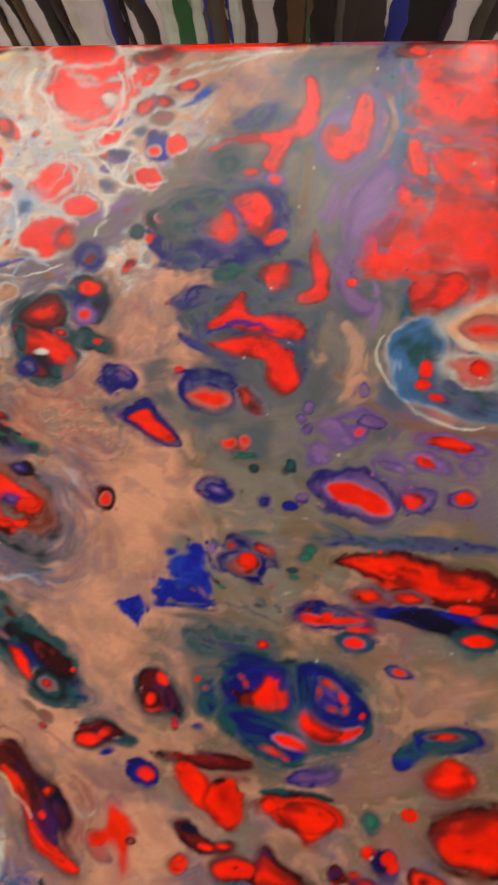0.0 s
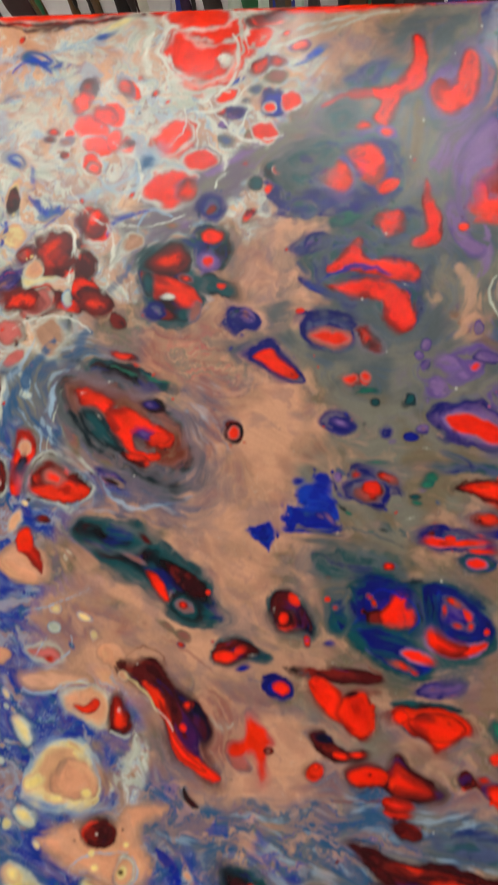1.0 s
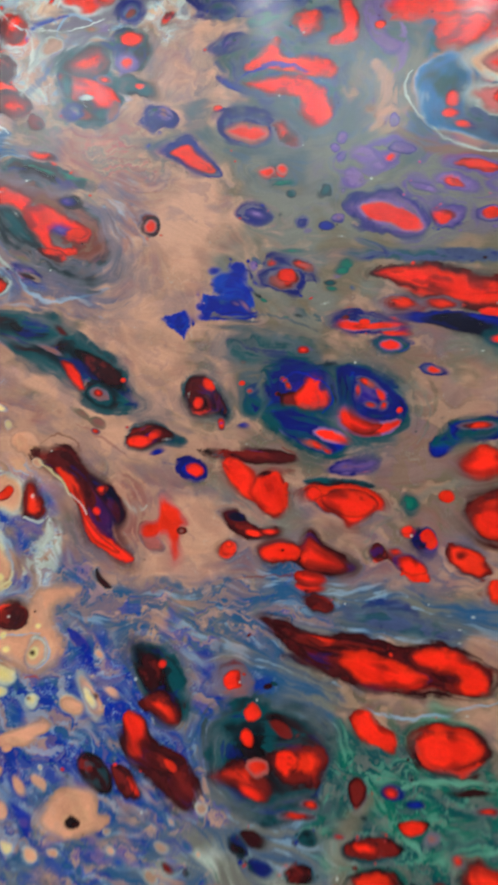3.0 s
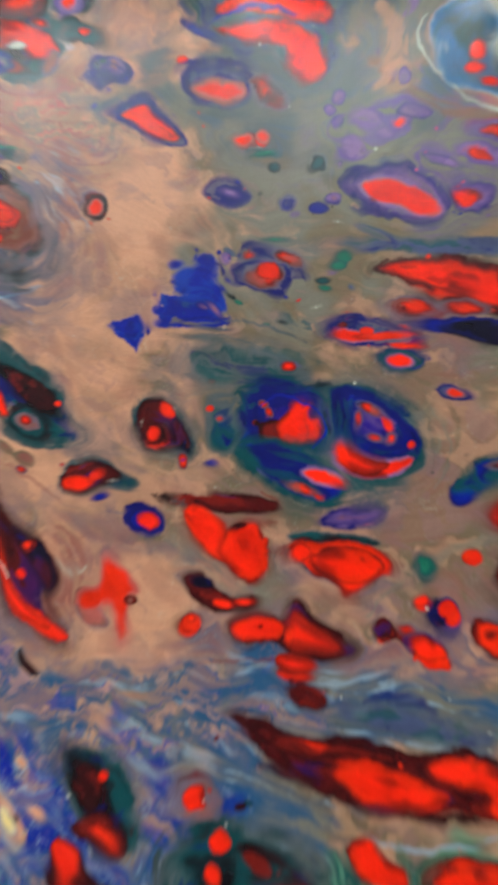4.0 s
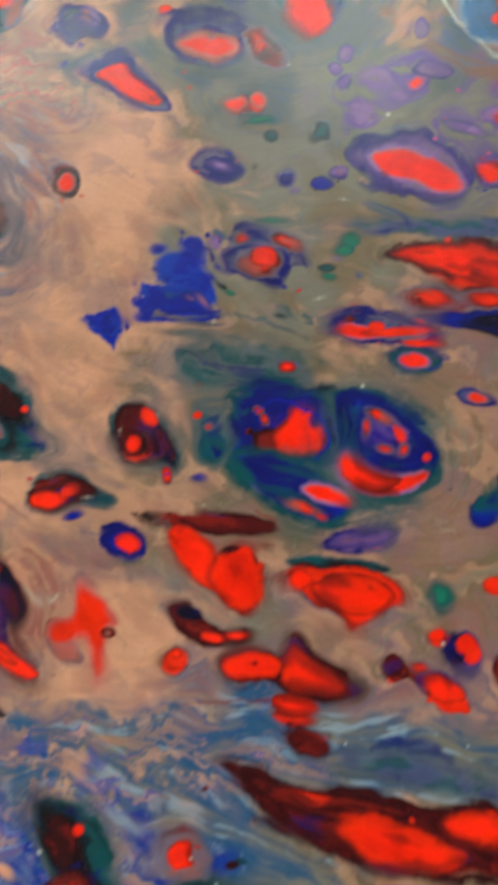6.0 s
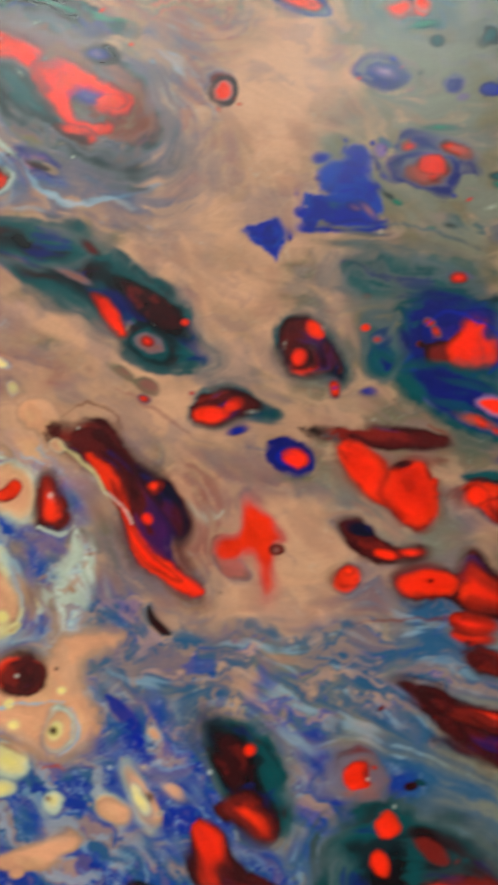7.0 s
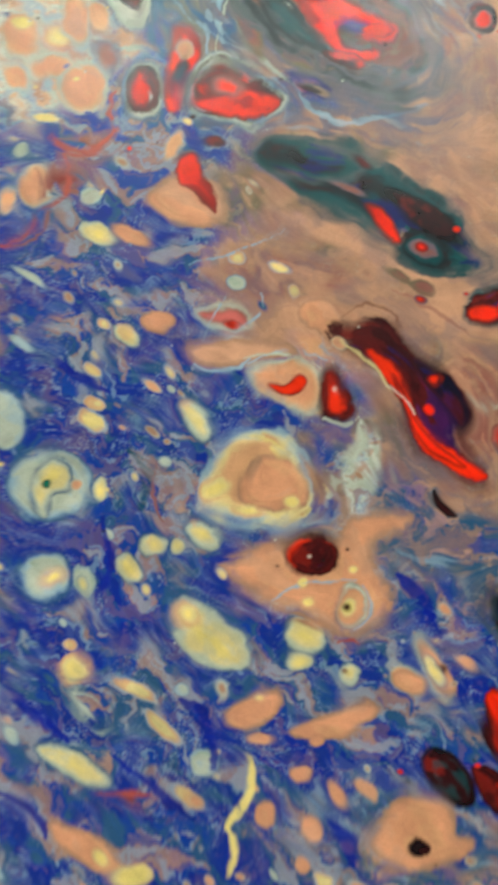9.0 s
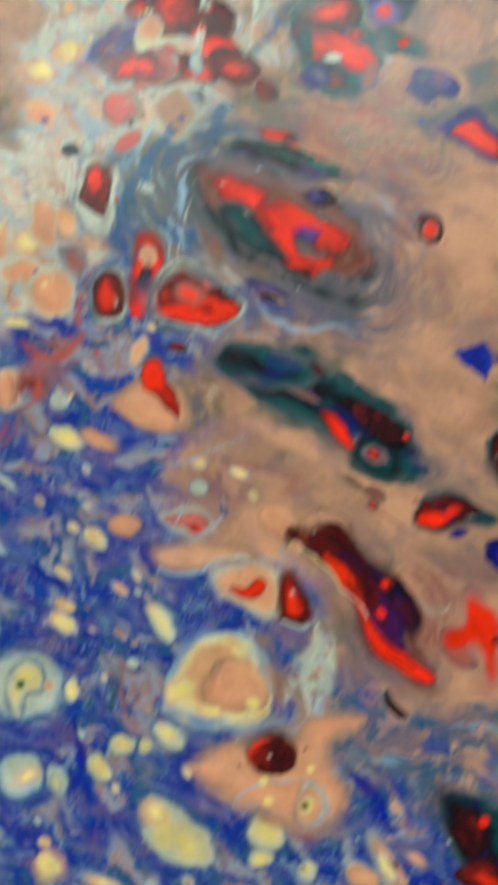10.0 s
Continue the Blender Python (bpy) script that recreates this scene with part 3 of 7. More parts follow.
wash(-1.9, 53.3, 36.5, 56.3, 0, "tan_light")
wash(-96.5, -41.8, 54.9, 27.5, -9, "tan_light")
wash(-167.8, -93.0, 83.9, 82.7, 1, "blue_fine")
wash(-157.7, -239.0, 99.8, 71.0, 3, "blue_fine")
wash(-84.8, -44.6, 45.4, 31.4, 1, "tan_light")
wash(-95.2, -36.8, 33.1, 13.3, 0, "rose_wash")
wash(-41.7, -218.4, 82.9, 57.4, 2, "blue_fine")
wash(-213.9, 114.2, 38.5, 39.5, -1, "pale_wash")
wash(-172.1, 176.1, 47.6, 28.4, -1, "pale_wash")
wash(-26.0, 137.5, 28.3, 19.1, -1, "patch_pink")
wash(-28.0, 99.7, 17.7, 23.7, -0, "greyviolet")
wash(28.7, -156.5, 70.2, 17.8, 3, "patch_blue")
wash(64.2, 155.1, 73.4, 29.7, -1, "slate")
# far edge: dark red strip paint
cell(-44.8, 400.8, 71.5, 7.7, 1, "redwhite")
cell(98.5, 400.0, 83.2, 5.0, 0, "darkred")
cell(60.5, 397.2, 49.7, 4.2, 1, "red")
cell(188.1, 397.5, 25.7, 5.7, -1, "darkred")
cell(-142.5, 394.1, 68.0, 4.2, 2, "darkred")
cell(-151.3, 397.7, 67.8, 4.2, 2, "redwhite")
cell(143.6, 399.4, 33.6, 3.3, -1, "redpurple")
# top-left cell field
cell(-44.0, 363.0, 35.5, 31.9, -23, "redwhite")
cell(-46.0, 363.0, 25.5, 22.9, -23, "redwhite")
cell(-29.9, 385.8, 20.5, 15.1, -6, "redwhite")
cell(-44.2, 392.3, 27.3, 8.5, -1, "redwhite")
cell(0.0, 375.0, 12.6, 8.4, 21, "redwhite")
cell(5.0, 389.6, 17.3, 6.8, 10, "darkred")
cell(27.4, 368.5, 8.4, 4.2, 10, "redblue")
cell(35.4, 360.3, 15.2, 4.1, 32, "blueband")
cell(2.1, 353.1, 9.9, 6.7, 33, "redgrey")
cell(13.5, 355.5, 6.9, 5.7, -8, "redgrey")
cell(13.4, 343.2, 7.6, 5.3, 8, "olivecell")
cell(-22.3, 329.9, 11.0, 6.2, 27, "redwhite")
cell(-1.4, 334.7, 5.4, 4.1, -5, "greycell")
cell(-14.2, 342.1, 7.6, 2.1, 27, "blueband")
cell(-7.8, 325.8, 3.5, 2.8, -8, "greycell")
cell(10.7, 323.0, 11.2, 9.9, -48, "navy")
cell(7.8, 321.0, 5.0, 4.0, -7, "redwhite")
cell(22.8, 323.8, 8.5, 7.9, -67, "redwhite")
cell(-25.3, 317.8, 5.3, 4.1, 20, "redgrey")
cell(-14.5, 316.6, 7.6, 6.1, 6, "purplecell")
cell(-23.9, 308.1, 4.6, 3.6, -6, "purplecell")
cell(-21.2, 296.5, 6.1, 4.8, -6, "greycell")
cell(-5.7, 297.8, 6.3, 3.1, 85, "olivecell")
cell(4.8, 301.0, 9.7, 9.0, -64, "redwhite")
cell(-53.1, 311.7, 6.2, 4.0, -3, "redgrey")
cell(-58.6, 298.8, 17.8, 17.2, 11, "redwhite")
cell(-59.9, 299.6, 14.4, 13.6, 18, "redwhite")
cell(-39.0, 282.6, 12.4, 9.4, -16, "redgrey")
cell(-40.0, 281.8, 11.3, 8.9, -18, "redwhite")
cell(-59.6, 261.9, 19.7, 15.1, 6, "redwhite")
cell(-46.1, 260.0, 8.2, 8.0, 24, "redgrey")
cell(-28.9, 247.7, 10.0, 9.8, 70, "navyrim")
cell(-29.7, 243.9, 4.4, 3.2, 32, "darkred")
cell(-57.3, 233.9, 5.3, 2.3, 0, "olivecell")
cell(1.0, 263.5, 6.3, 5.2, -79, "teal")
cell(-4.0, 241.1, 6.6, 3.1, 43, "darkred")
cell(-91.0, 336.3, 10.2, 5.8, -49, "redwhite")
cell(-91.2, 293.5, 8.9, 5.8, -81, "redwhite")
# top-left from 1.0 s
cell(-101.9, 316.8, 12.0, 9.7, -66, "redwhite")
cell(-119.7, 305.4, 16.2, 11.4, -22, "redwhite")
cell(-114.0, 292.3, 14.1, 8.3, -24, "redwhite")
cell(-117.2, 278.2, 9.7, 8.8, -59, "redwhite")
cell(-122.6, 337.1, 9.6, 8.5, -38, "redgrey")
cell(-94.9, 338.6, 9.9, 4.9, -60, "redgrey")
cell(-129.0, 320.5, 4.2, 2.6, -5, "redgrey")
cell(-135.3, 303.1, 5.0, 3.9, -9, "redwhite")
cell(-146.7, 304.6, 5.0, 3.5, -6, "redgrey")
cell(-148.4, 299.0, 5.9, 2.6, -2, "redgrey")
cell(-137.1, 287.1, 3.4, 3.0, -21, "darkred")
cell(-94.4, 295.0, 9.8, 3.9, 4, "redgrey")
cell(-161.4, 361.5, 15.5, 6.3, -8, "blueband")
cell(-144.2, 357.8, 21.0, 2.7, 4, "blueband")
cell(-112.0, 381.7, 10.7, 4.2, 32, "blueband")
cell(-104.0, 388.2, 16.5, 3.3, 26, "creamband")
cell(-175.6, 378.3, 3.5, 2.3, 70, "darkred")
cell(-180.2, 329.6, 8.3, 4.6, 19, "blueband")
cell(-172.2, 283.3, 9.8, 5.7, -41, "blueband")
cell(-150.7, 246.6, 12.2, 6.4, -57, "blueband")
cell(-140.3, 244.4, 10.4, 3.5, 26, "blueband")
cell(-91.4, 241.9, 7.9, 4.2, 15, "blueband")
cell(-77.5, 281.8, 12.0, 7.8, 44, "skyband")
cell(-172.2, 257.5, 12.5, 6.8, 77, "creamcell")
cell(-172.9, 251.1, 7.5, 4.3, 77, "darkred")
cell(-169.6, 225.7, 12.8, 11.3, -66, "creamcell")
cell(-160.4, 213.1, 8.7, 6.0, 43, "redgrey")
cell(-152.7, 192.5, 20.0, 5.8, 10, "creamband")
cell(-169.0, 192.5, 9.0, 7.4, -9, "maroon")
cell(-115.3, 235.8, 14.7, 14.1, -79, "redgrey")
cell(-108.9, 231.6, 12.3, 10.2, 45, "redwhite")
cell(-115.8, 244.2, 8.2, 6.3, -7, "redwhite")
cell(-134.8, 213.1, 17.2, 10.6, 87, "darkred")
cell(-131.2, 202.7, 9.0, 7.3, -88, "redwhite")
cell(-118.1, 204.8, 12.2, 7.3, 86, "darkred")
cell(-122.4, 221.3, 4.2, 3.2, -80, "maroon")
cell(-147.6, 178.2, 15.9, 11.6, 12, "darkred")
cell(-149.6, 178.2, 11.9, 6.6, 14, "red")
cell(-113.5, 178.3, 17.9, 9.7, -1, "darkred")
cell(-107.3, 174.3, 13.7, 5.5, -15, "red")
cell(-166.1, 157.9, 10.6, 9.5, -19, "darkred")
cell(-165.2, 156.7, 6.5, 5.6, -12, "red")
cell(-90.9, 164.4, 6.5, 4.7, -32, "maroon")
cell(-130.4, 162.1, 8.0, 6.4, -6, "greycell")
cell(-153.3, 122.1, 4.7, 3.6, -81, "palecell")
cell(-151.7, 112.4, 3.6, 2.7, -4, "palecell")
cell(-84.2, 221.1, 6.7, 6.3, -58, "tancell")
# upper middle: dark teal clusters
cell(-30.7, 216.8, 20.4, 17.9, -79, "darkteal")
cell(-30.3, 225.8, 8.6, 5.7, -2, "red")
cell(-32.3, 206.7, 10.2, 9.6, -22, "redpurple")
cell(-23.8, 188.6, 18.0, 7.9, -16, "teal")
cell(-21.2, 189.8, 3.1, 2.0, -1, "red")
cell(-7.6, 164.8, 14.5, 7.1, 5, "navyrim")
cell(-6.6, 168.8, 5.5, 5.3, -68, "redgrey")
cell(-29.2, 246.8, 10.3, 9.1, 51, "navyrim")
cell(-30.3, 244.7, 4.7, 2.9, 32, "darkred")
# upper right
cell(71.8, 303.8, 11.1, 5.5, -1, "lilac")
cell(89.2, 301.1, 7.4, 6.3, -5, "redpurple")
cell(108.8, 300.0, 31.2, 5.1, 84, "oliveband")
cell(51.5, 257.0, 47.8, 19.3, 5, "navyrim")
cell(28.7, 268.4, 22.6, 15.4, -13, "darkteal")
cell(37.5, 280.2, 6.0, 2.7, 0, "red")
cell(15.4, 273.4, 4.1, 3.5, -7, "redwhite")
cell(33.7, 243.4, 8.9, 6.9, -3, "slateblue")
cell(96.2, 232.8, 23.8, 12.8, 6, "slateblue")
cell(93.2, 234.6, 11.5, 8.3, 5, "red")
cell(162.3, 387.6, 16.1, 8.3, 74, "slateblue")
cell(178.9, 387.4, 12.7, 5.6, -18, "darkred")
cell(180.7, 390.6, 6.6, 3.7, -1, "red")
cell(191.7, 386.4, 6.7, 3.2, 28, "red")
cell(202.7, 362.9, 29.1, 19.9, -14, "redmottle")
cell(220.8, 382.8, 18.6, 18.1, -86, "redmottle")
cell(202.6, 351.0, 13.0, 7.1, 11, "brightred")
cell(183.8, 347.1, 4.7, 4.4, -4, "red")
cell(181.1, 315.6, 15.5, 5.8, -76, "red")
cell(200.8, 327.3, 5.0, 3.9, 0, "red")
cell(213.2, 304.0, 24.8, 13.1, -11, "redmottle")
cell(195.4, 294.3, 5.7, 3.1, 0, "red")
cell(172.3, 290.4, 7.7, 5.8, -74, "red")
cell(191.9, 262.0, 46.5, 23.4, -5, "redmottle")
cell(213.0, 277.2, 28.1, 19.0, -5, "redmottle")
cell(167.3, 244.8, 24.0, 9.0, 1, "brightred")
cell(209.4, 247.2, 31.4, 14.9, 6, "redmottle")
cell(190.2, 224.7, 14.3, 11.5, 38, "red")
# upper middle right
cell(68.8, 193.2, 43.5, 21.9, -18, "slateblue")
cell(38.6, 218.8, 14.6, 8.3, 11, "navyrim")
cell(41.9, 189.0, 12.5, 3.3, -29, "navy")
cell(32.6, 172.3, 3.3, 2.2, 0, "red")
cell(-7.8, 166.6, 14.7, 8.8, -5, "navyrim")
cell(-4.3, 169.6, 6.7, 5.8, -33, "purplecell")
cell(68.1, 124.6, 15.5, 7.0, -13, "tealwash")
cell(67.3, 125.3, 6.3, 4.6, -9, "redgrey")
cell(75.7, 126.3, 4.2, 3.5, 63, "red")
cell(78.8, 118.6, 7.0, 1.8, -3, "green")
cell(59.4, 97.0, 11.9, 6.2, -20, "navyrim")
cell(89.9, 92.6, 3.8, 3.8, 8, "navyrim")
cell(104.8, 89.0, 4.5, 2.7, 2, "navy")
cell(-8.7, 88.7, 6.7, 5.7, -71, "maroon")
cell(-9.1, 88.3, 3.9, 3.6, -76, "redgrey")
cell(82.6, 111.0, 3.1, 2.8, 1, "teal")
cell(105.1, 113.5, 5.6, 3.1, -59, "teal")
cell(114.9, 136.6, 3.5, 3.5, 87, "purplecell")
# violet cells
cell(130.5, 133.5, 20.7, 11.9, 2, "violet")
cell(147.6, 141.1, 15.1, 9.2, -14, "violet")
cell(145.0, 135.7, 4.9, 4.2, 36, "redpurple")
cell(120.5, 119.2, 6.9, 6.3, 4, "violet")
cell(147.4, 158.7, 6.4, 4.2, -89, "violet")
cell(161.7, 117.1, 10.2, 6.9, 3, "violet")
cell(143.2, 97.5, 24.4, 13.7, -13, "violetrim")
cell(180.4, 95.4, 12.1, 9.5, 5, "violetrim")
cell(178.7, 95.4, 8.1, 5.4, 3, "red")
cell(208.8, 95.4, 9.3, 6.1, 4, "violetrim")
cell(209.8, 96.2, 6.6, 4.4, 4, "red")
cell(202.2, 128.7, 20.1, 6.3, -11, "redpurple")
cell(202.2, 128.7, 15.4, 4.2, -11, "red")
cell(187.0, 117.9, 14.7, 6.2, -21, "redpurple")
cell(187.0, 117.2, 8.0, 3.1, -19, "red")
cell(168.5, 110.4, 13.5, 6.9, -18, "violet")
cell(215.5, 115.4, 9.9, 5.5, -18, "violet")
cell(135.2, 75.1, 12.1, 2.7, -23, "slateblue")
# streaks right
cell(175.5, 68.3, 66.5, 4.7, -1, "slateblue")
cell(175.7, 51.7, 39.5, 8.6, -7, "darkred")
cell(188.9, 45.7, 39.3, 3.3, -5, "red")
cell(155.9, 36.1, 15.2, 7.2, -2, "redgrey")
cell(188.9, 26.2, 39.0, 5.2, -5, "navy")
cell(129.5, 25.0, 20.0, 7.2, -5, "navyrim")
cell(132.9, 23.5, 15.9, 4.3, -5, "red")
cell(122.8, 28.0, 4.7, 3.0, 3, "red")
cell(147.0, 11.2, 13.2, 5.8, -3, "navyrim")
cell(147.0, 10.6, 8.5, 3.2, -5, "redpale")
cell(149.5, 19.5, 8.6, 2.6, 3, "red")
cell(172.1, -5.8, 9.0, 4.2, -8, "navyrim")
cell(172.8, -6.0, 3.9, 2.2, -5, "redpale")
cell(122.6, 34.6, 6.6, 4.7, -26, "tealwash")
cell(99.2, 28.5, 6.6, 3.4, -36, "tealwash")
cell(116.9, 59.3, 3.4, 2.3, 3, "green")
# the blue patch and its neighbours
cell(60.2, 64.9, 4.1, 2.1, -31, "slateblue")
cell(80.6, 55.9, 18.1, 14.2, -5, "navyrim")
cell(81.7, 65.1, 15.1, 5.3, 1, "tealwash")
cell(90.6, 62.6, 8.6, 4.7, -21, "redgrey")
cell(79.4, 51.9, 10.1, 6.8, 1, "redgrey")
cell(80.6, 54.6, 5.5, 4.7, 1, "red")
cell(70.4, 63.7, 3.5, 2.6, 0, "redgrey")
cell(108.2, 50.5, 4.0, 2.1, 1, "teal")
cell(118.7, 62.9, 4.0, 3.2, 2, "green")
cell(95.9, 27.5, 11.5, 3.6, -30, "tealwash")
cell(51.1, 20.4, 15.0, 2.1, -4, "slatecell")
facet("bluesolid", (15.7, 13.5), (19.4, 26.0), (15.6, 32.9), (0.5, 26.3))
facet("bluesolid", (29.1, 26.4), (59.5, 26.0), (61.7, 30.3), (52.7, 46.5), (27.2, 44.2), (26.5, 29.7))
facet("bluesolid", (33.0, 43.1), (54.3, 43.4), (55.0, 57.7), (47.2, 61.6), (33.5, 51.1))
cell(49.2, 60.1, 6.2, 3.2, -13, "bluesolid")
cell(38.6, 54.1, 5.6, 3.5, 32, "bluesolid")
cell(55.3, 42.2, 8.3, 3.3, -63, "bluesolid")
cell(29.7, 28.3, 5.2, 2.4, 9, "bluesolid")
cell(25.7, 34.5, 3.3, 2.2, -1, "bluesolid")
cell(48.9, 28.4, 13.1, 2.4, -3, "navy")
cell(59.4, 29.1, 3.3, 2.4, -1, "navy")
cell(54.4, 35.0, 7.2, 1.9, -44, "purplecell")
cell(54.9, 25.0, 7.9, 0.9, -3, "tealnavy")
cell(34.2, 59.0, 3.8, 2.2, -1, "bluesolid")
cell(32.5, 59.7, 1.5, 1.2, -81, "navy")
cell(43.9, 66.0, 1.0, 0.9, -63, "navy")
cell(32.9, 49.6, 1.2, 1.2, -58, "navy")
cell(21.2, 24.3, 2.8, 1.2, 84, "navy")
cell(47.8, 36.8, 3.3, 1.9, -25, "purpleveil")
cell(49.2, 36.1, 1.9, 0.9, -25, "purplecell")
cell(59.0, 61.7, 3.7, 2.8, -60, "purplecell")
cell(55.3, 64.6, 1.5, 1.4, -66, "navy")
cell(57.9, 45.9, 2.4, 1.4, -59, "navy")
cell(62.3, 41.8, 3.1, 1.2, -39, "darkteal")
cell(66.0, 38.5, 2.4, 1.2, -20, "green")
cell(80.3, 27.6, 2.1, 0.9, -10, "green")
cell(88.3, 28.9, 3.2, 1.2, -9, "darkteal")
cell(57.5, 54.4, 1.5, 0.7, -87, "darkteal")
# central pair of large cells
cell(84.4, 9.7, 29.7, 10.6, -11, "slatecell")
cell(57.2, 2.1, 16.2, 9.2, -14, "tealwash")
cell(54.0, -1.5, 2.1, 1.6, -1, "darkred")
cell(91.4, 5.2, 7.7, 3.7, 1, "redpurple")
cell(91.8, 4.8, 4.5, 3.2, -9, "red")
cell(61.5, -16.2, 16.0, 13.5, -29, "slatecell")
cell(62.1, -27.5, 9.9, 9.0, 17, "tealnavy")
cell(53.1, -16.4, 2.1, 1.8, -3, "red")
cell(58.4, -20.8, 2.3, 1.6, 1, "redgrey")
cell(54.9, -41.6, 3.6, 2.0, 2, "navy")
# dark-red cells lower middle
cell(22.0, -70.4, 10.3, 7.3, -9, "navy")
cell(50.6, -61.2, 22.0, 3.9, -7, "maroon")
cell(46.4, -118.3, 5.7, 4.7, -16, "darkred")
cell(97.3, -138.6, 8.9, 3.7, -3, "red")
cell(116.0, -89.5, 26.1, 10.5, -8, "redgrey")
# right side low
cell(150.1, -158.9, 50.6, 7.4, -6, "slateblue")
facet("maroon", (81.8, -175.1), (116.2, -190.5), (163.1, -199.8), (212.7, -194.4), (213.4, -172.7), (170.2, -170.9), (102.3, -163.1), (65.9, -156.5))
cell(157.6, -88.7, 6.2, 5.6, 8, "green")
cell(178.4, -83.8, 4.5, 4.2, 15, "red")
cell(155.7, -105.4, 4.5, 3.1, 3, "red")
cell(166.0, -111.1, 8.8, 7.0, -51, "purplecell")
cell(168.4, -111.0, 4.7, 4.2, -14, "red")
cell(137.7, -119.3, 6.2, 4.8, 4, "darkred")
cell(102.2, -148.6, 8.9, 6.1, -17, "darkred")
cell(207.7, -138.8, 10.1, 6.7, 4, "red")
cell(51.8, -193.8, 11.7, 10.0, -4, "redgrey")
cell(51.9, -194.1, 6.9, 5.6, 3, "brightred")
cell(125.0, -254.3, 8.1, 5.3, -86, "redgrey")
cell(146.1, -252.0, 6.6, 4.3, 13, "navyrim")
cell(145.1, -251.8, 3.3, 3.1, 24, "red")
cell(156.5, -257.8, 5.9, 2.5, 8, "tealnavy")
cell(156.4, -270.2, 7.8, 4.3, 9, "maroon")
cell(155.7, -270.2, 6.5, 3.4, 9, "red")
cell(131.2, -284.3, 15.0, 8.0, 0, "darkteal")
cell(132.8, -283.6, 8.5, 4.9, 4, "redpale")
cell(120.4, -283.3, 3.1, 2.6, 83, "red")
cell(167.0, -275.8, 5.2, 3.7, 7, "greyred")
cell(188.5, -250.7, 11.7, 1.9, 3, "maroon")
cell(197.9, -259.6, 7.7, 2.8, 3, "redgrey")
cell(134.4, -302.4, 16.9, 9.0, 4, "maroon")
cell(132.8, -302.5, 13.0, 7.2, 5, "red")
cell(196.9, -297.5, 18.2, 12.5, -22, "darkred")
cell(200.1, -297.4, 15.2, 9.4, -23, "red")
cell(169.8, -300.5, 5.1, 3.6, 7, "maroon")
# lower dark group
cell(79.4, -236.7, 37.2, 35.1, 15, "darkteal")
cell(98.2, -261.2, 5.2, 2.9, -15, "redgrey")
cell(91.6, -267.7, 11.3, 2.8, -2, "redgrey")
cell(66.8, -280.8, 8.5, 5.0, -14, "maroon")
cell(56.9, -285.0, 8.1, 5.3, -54, "darkteal")
cell(98.4, -279.8, 6.0, 4.9, 8, "darkteal")
cell(92.0, -298.6, 8.5, 5.5, -4, "maroon")
cell(70.5, -295.1, 9.8, 5.0, -14, "darkteal")
cell(18.7, -298.7, 4.5, 2.6, -37, "maroon")
cell(28.9, -300.4, 2.7, 2.5, 8, "maroon")
# left: dark elongated cells
cell(-79.7, 88.0, 61.0, 28.8, -33, "greyrim")
cell(-81.0, 88.0, 53.7, 24.5, -32, "tealdark")
cell(-119.1, 85.7, 16.9, 4.2, -64, "olivecell")
cell(-97.5, 74.4, 12.7, 5.2, -49, "olivecell")
cell(-90.3, 56.6, 11.7, 4.8, -27, "purplecell")
cell(-89.3, 57.1, 9.4, 3.6, -26, "purplecell")
cell(-85.0, 126.5, 34.5, 7.0, -16, "darkteal")
cell(-11.0, 92.0, 6.8, 6.2, 74, "redgrey")
cell(-47.9, -36.3, 7.4, 1.9, -34, "olivecell")
cell(-38.0, -42.3, 5.9, 3.4, -29, "olivecell")
# left: cream-and-blue field
cell(-179.5, 100.8, 6.2, 4.8, -8, "brownred")
cell(-199.3, 57.4, 13.9, 12.9, -12, "peachcell")
cell(-193.9, 60.2, 3.4, 2.9, -14, "yellow")
cell(-215.4, 67.9, 11.3, 8.9, -9, "peachcell")
cell(-233.4, 63.8, 8.1, 6.4, -21, "peachcell")
cell(-230.8, 86.2, 13.8, 11.5, -37, "peachcell")
cell(-212.2, 84.3, 5.8, 5.3, -31, "yellow")
cell(-204.5, 94.7, 15.3, 7.2, -76, "peachcell")
cell(-193.2, 94.5, 9.2, 5.0, -60, "peachcell")
cell(-187.8, 73.4, 10.1, 7.2, -82, "greyred")
cell(-231.2, 92.2, 5.7, 3.6, -5, "yellow")
cell(-216.3, 41.5, 7.9, 2.6, -11, "creamcell")
cell(-32.5, -205.6, 13.5, 4.7, -64, "peachcell")
cell(-44.2, -210.7, 6.4, 5.1, -13, "peachcell")
cell(-29.0, -205.9, 1.4, 1.3, 36, "maroon")
# long cells and late additions
facet("navyrim", (118.1, 16.9), (153.8, 15.4), (158.2, 22.8), (126.9, 31.5), (110.7, 28.4))
cell(122.5, 21.7, 10.3, 3.2, -7, "redlilac")
cell(138.2, 22.4, 15.6, 2.1, 5, "red")
cell(129.2, 24.6, 3.6, 2.3, 1, "red")
cell(117.9, 27.2, 2.3, 1.6, 1, "darkred")
cell(146.0, 10.0, 12.3, 5.5, -7, "tealnavy")
cell(145.4, 10.0, 7.1, 3.2, -9, "redlilac")
cell(149.3, 17.6, 10.2, 1.8, -1, "red")
cell(72.1, 305.9, 10.0, 4.2, -2, "redgrey")
facet("navyrim", (10.4, 132.0), (27.4, 122.6), (39.7, 122.8), (27.1, 137.9), (16.7, 150.2), (-5.7, 139.9))
cell(-169.9, 158.6, 12.9, 11.5, 18, "pinkcell")
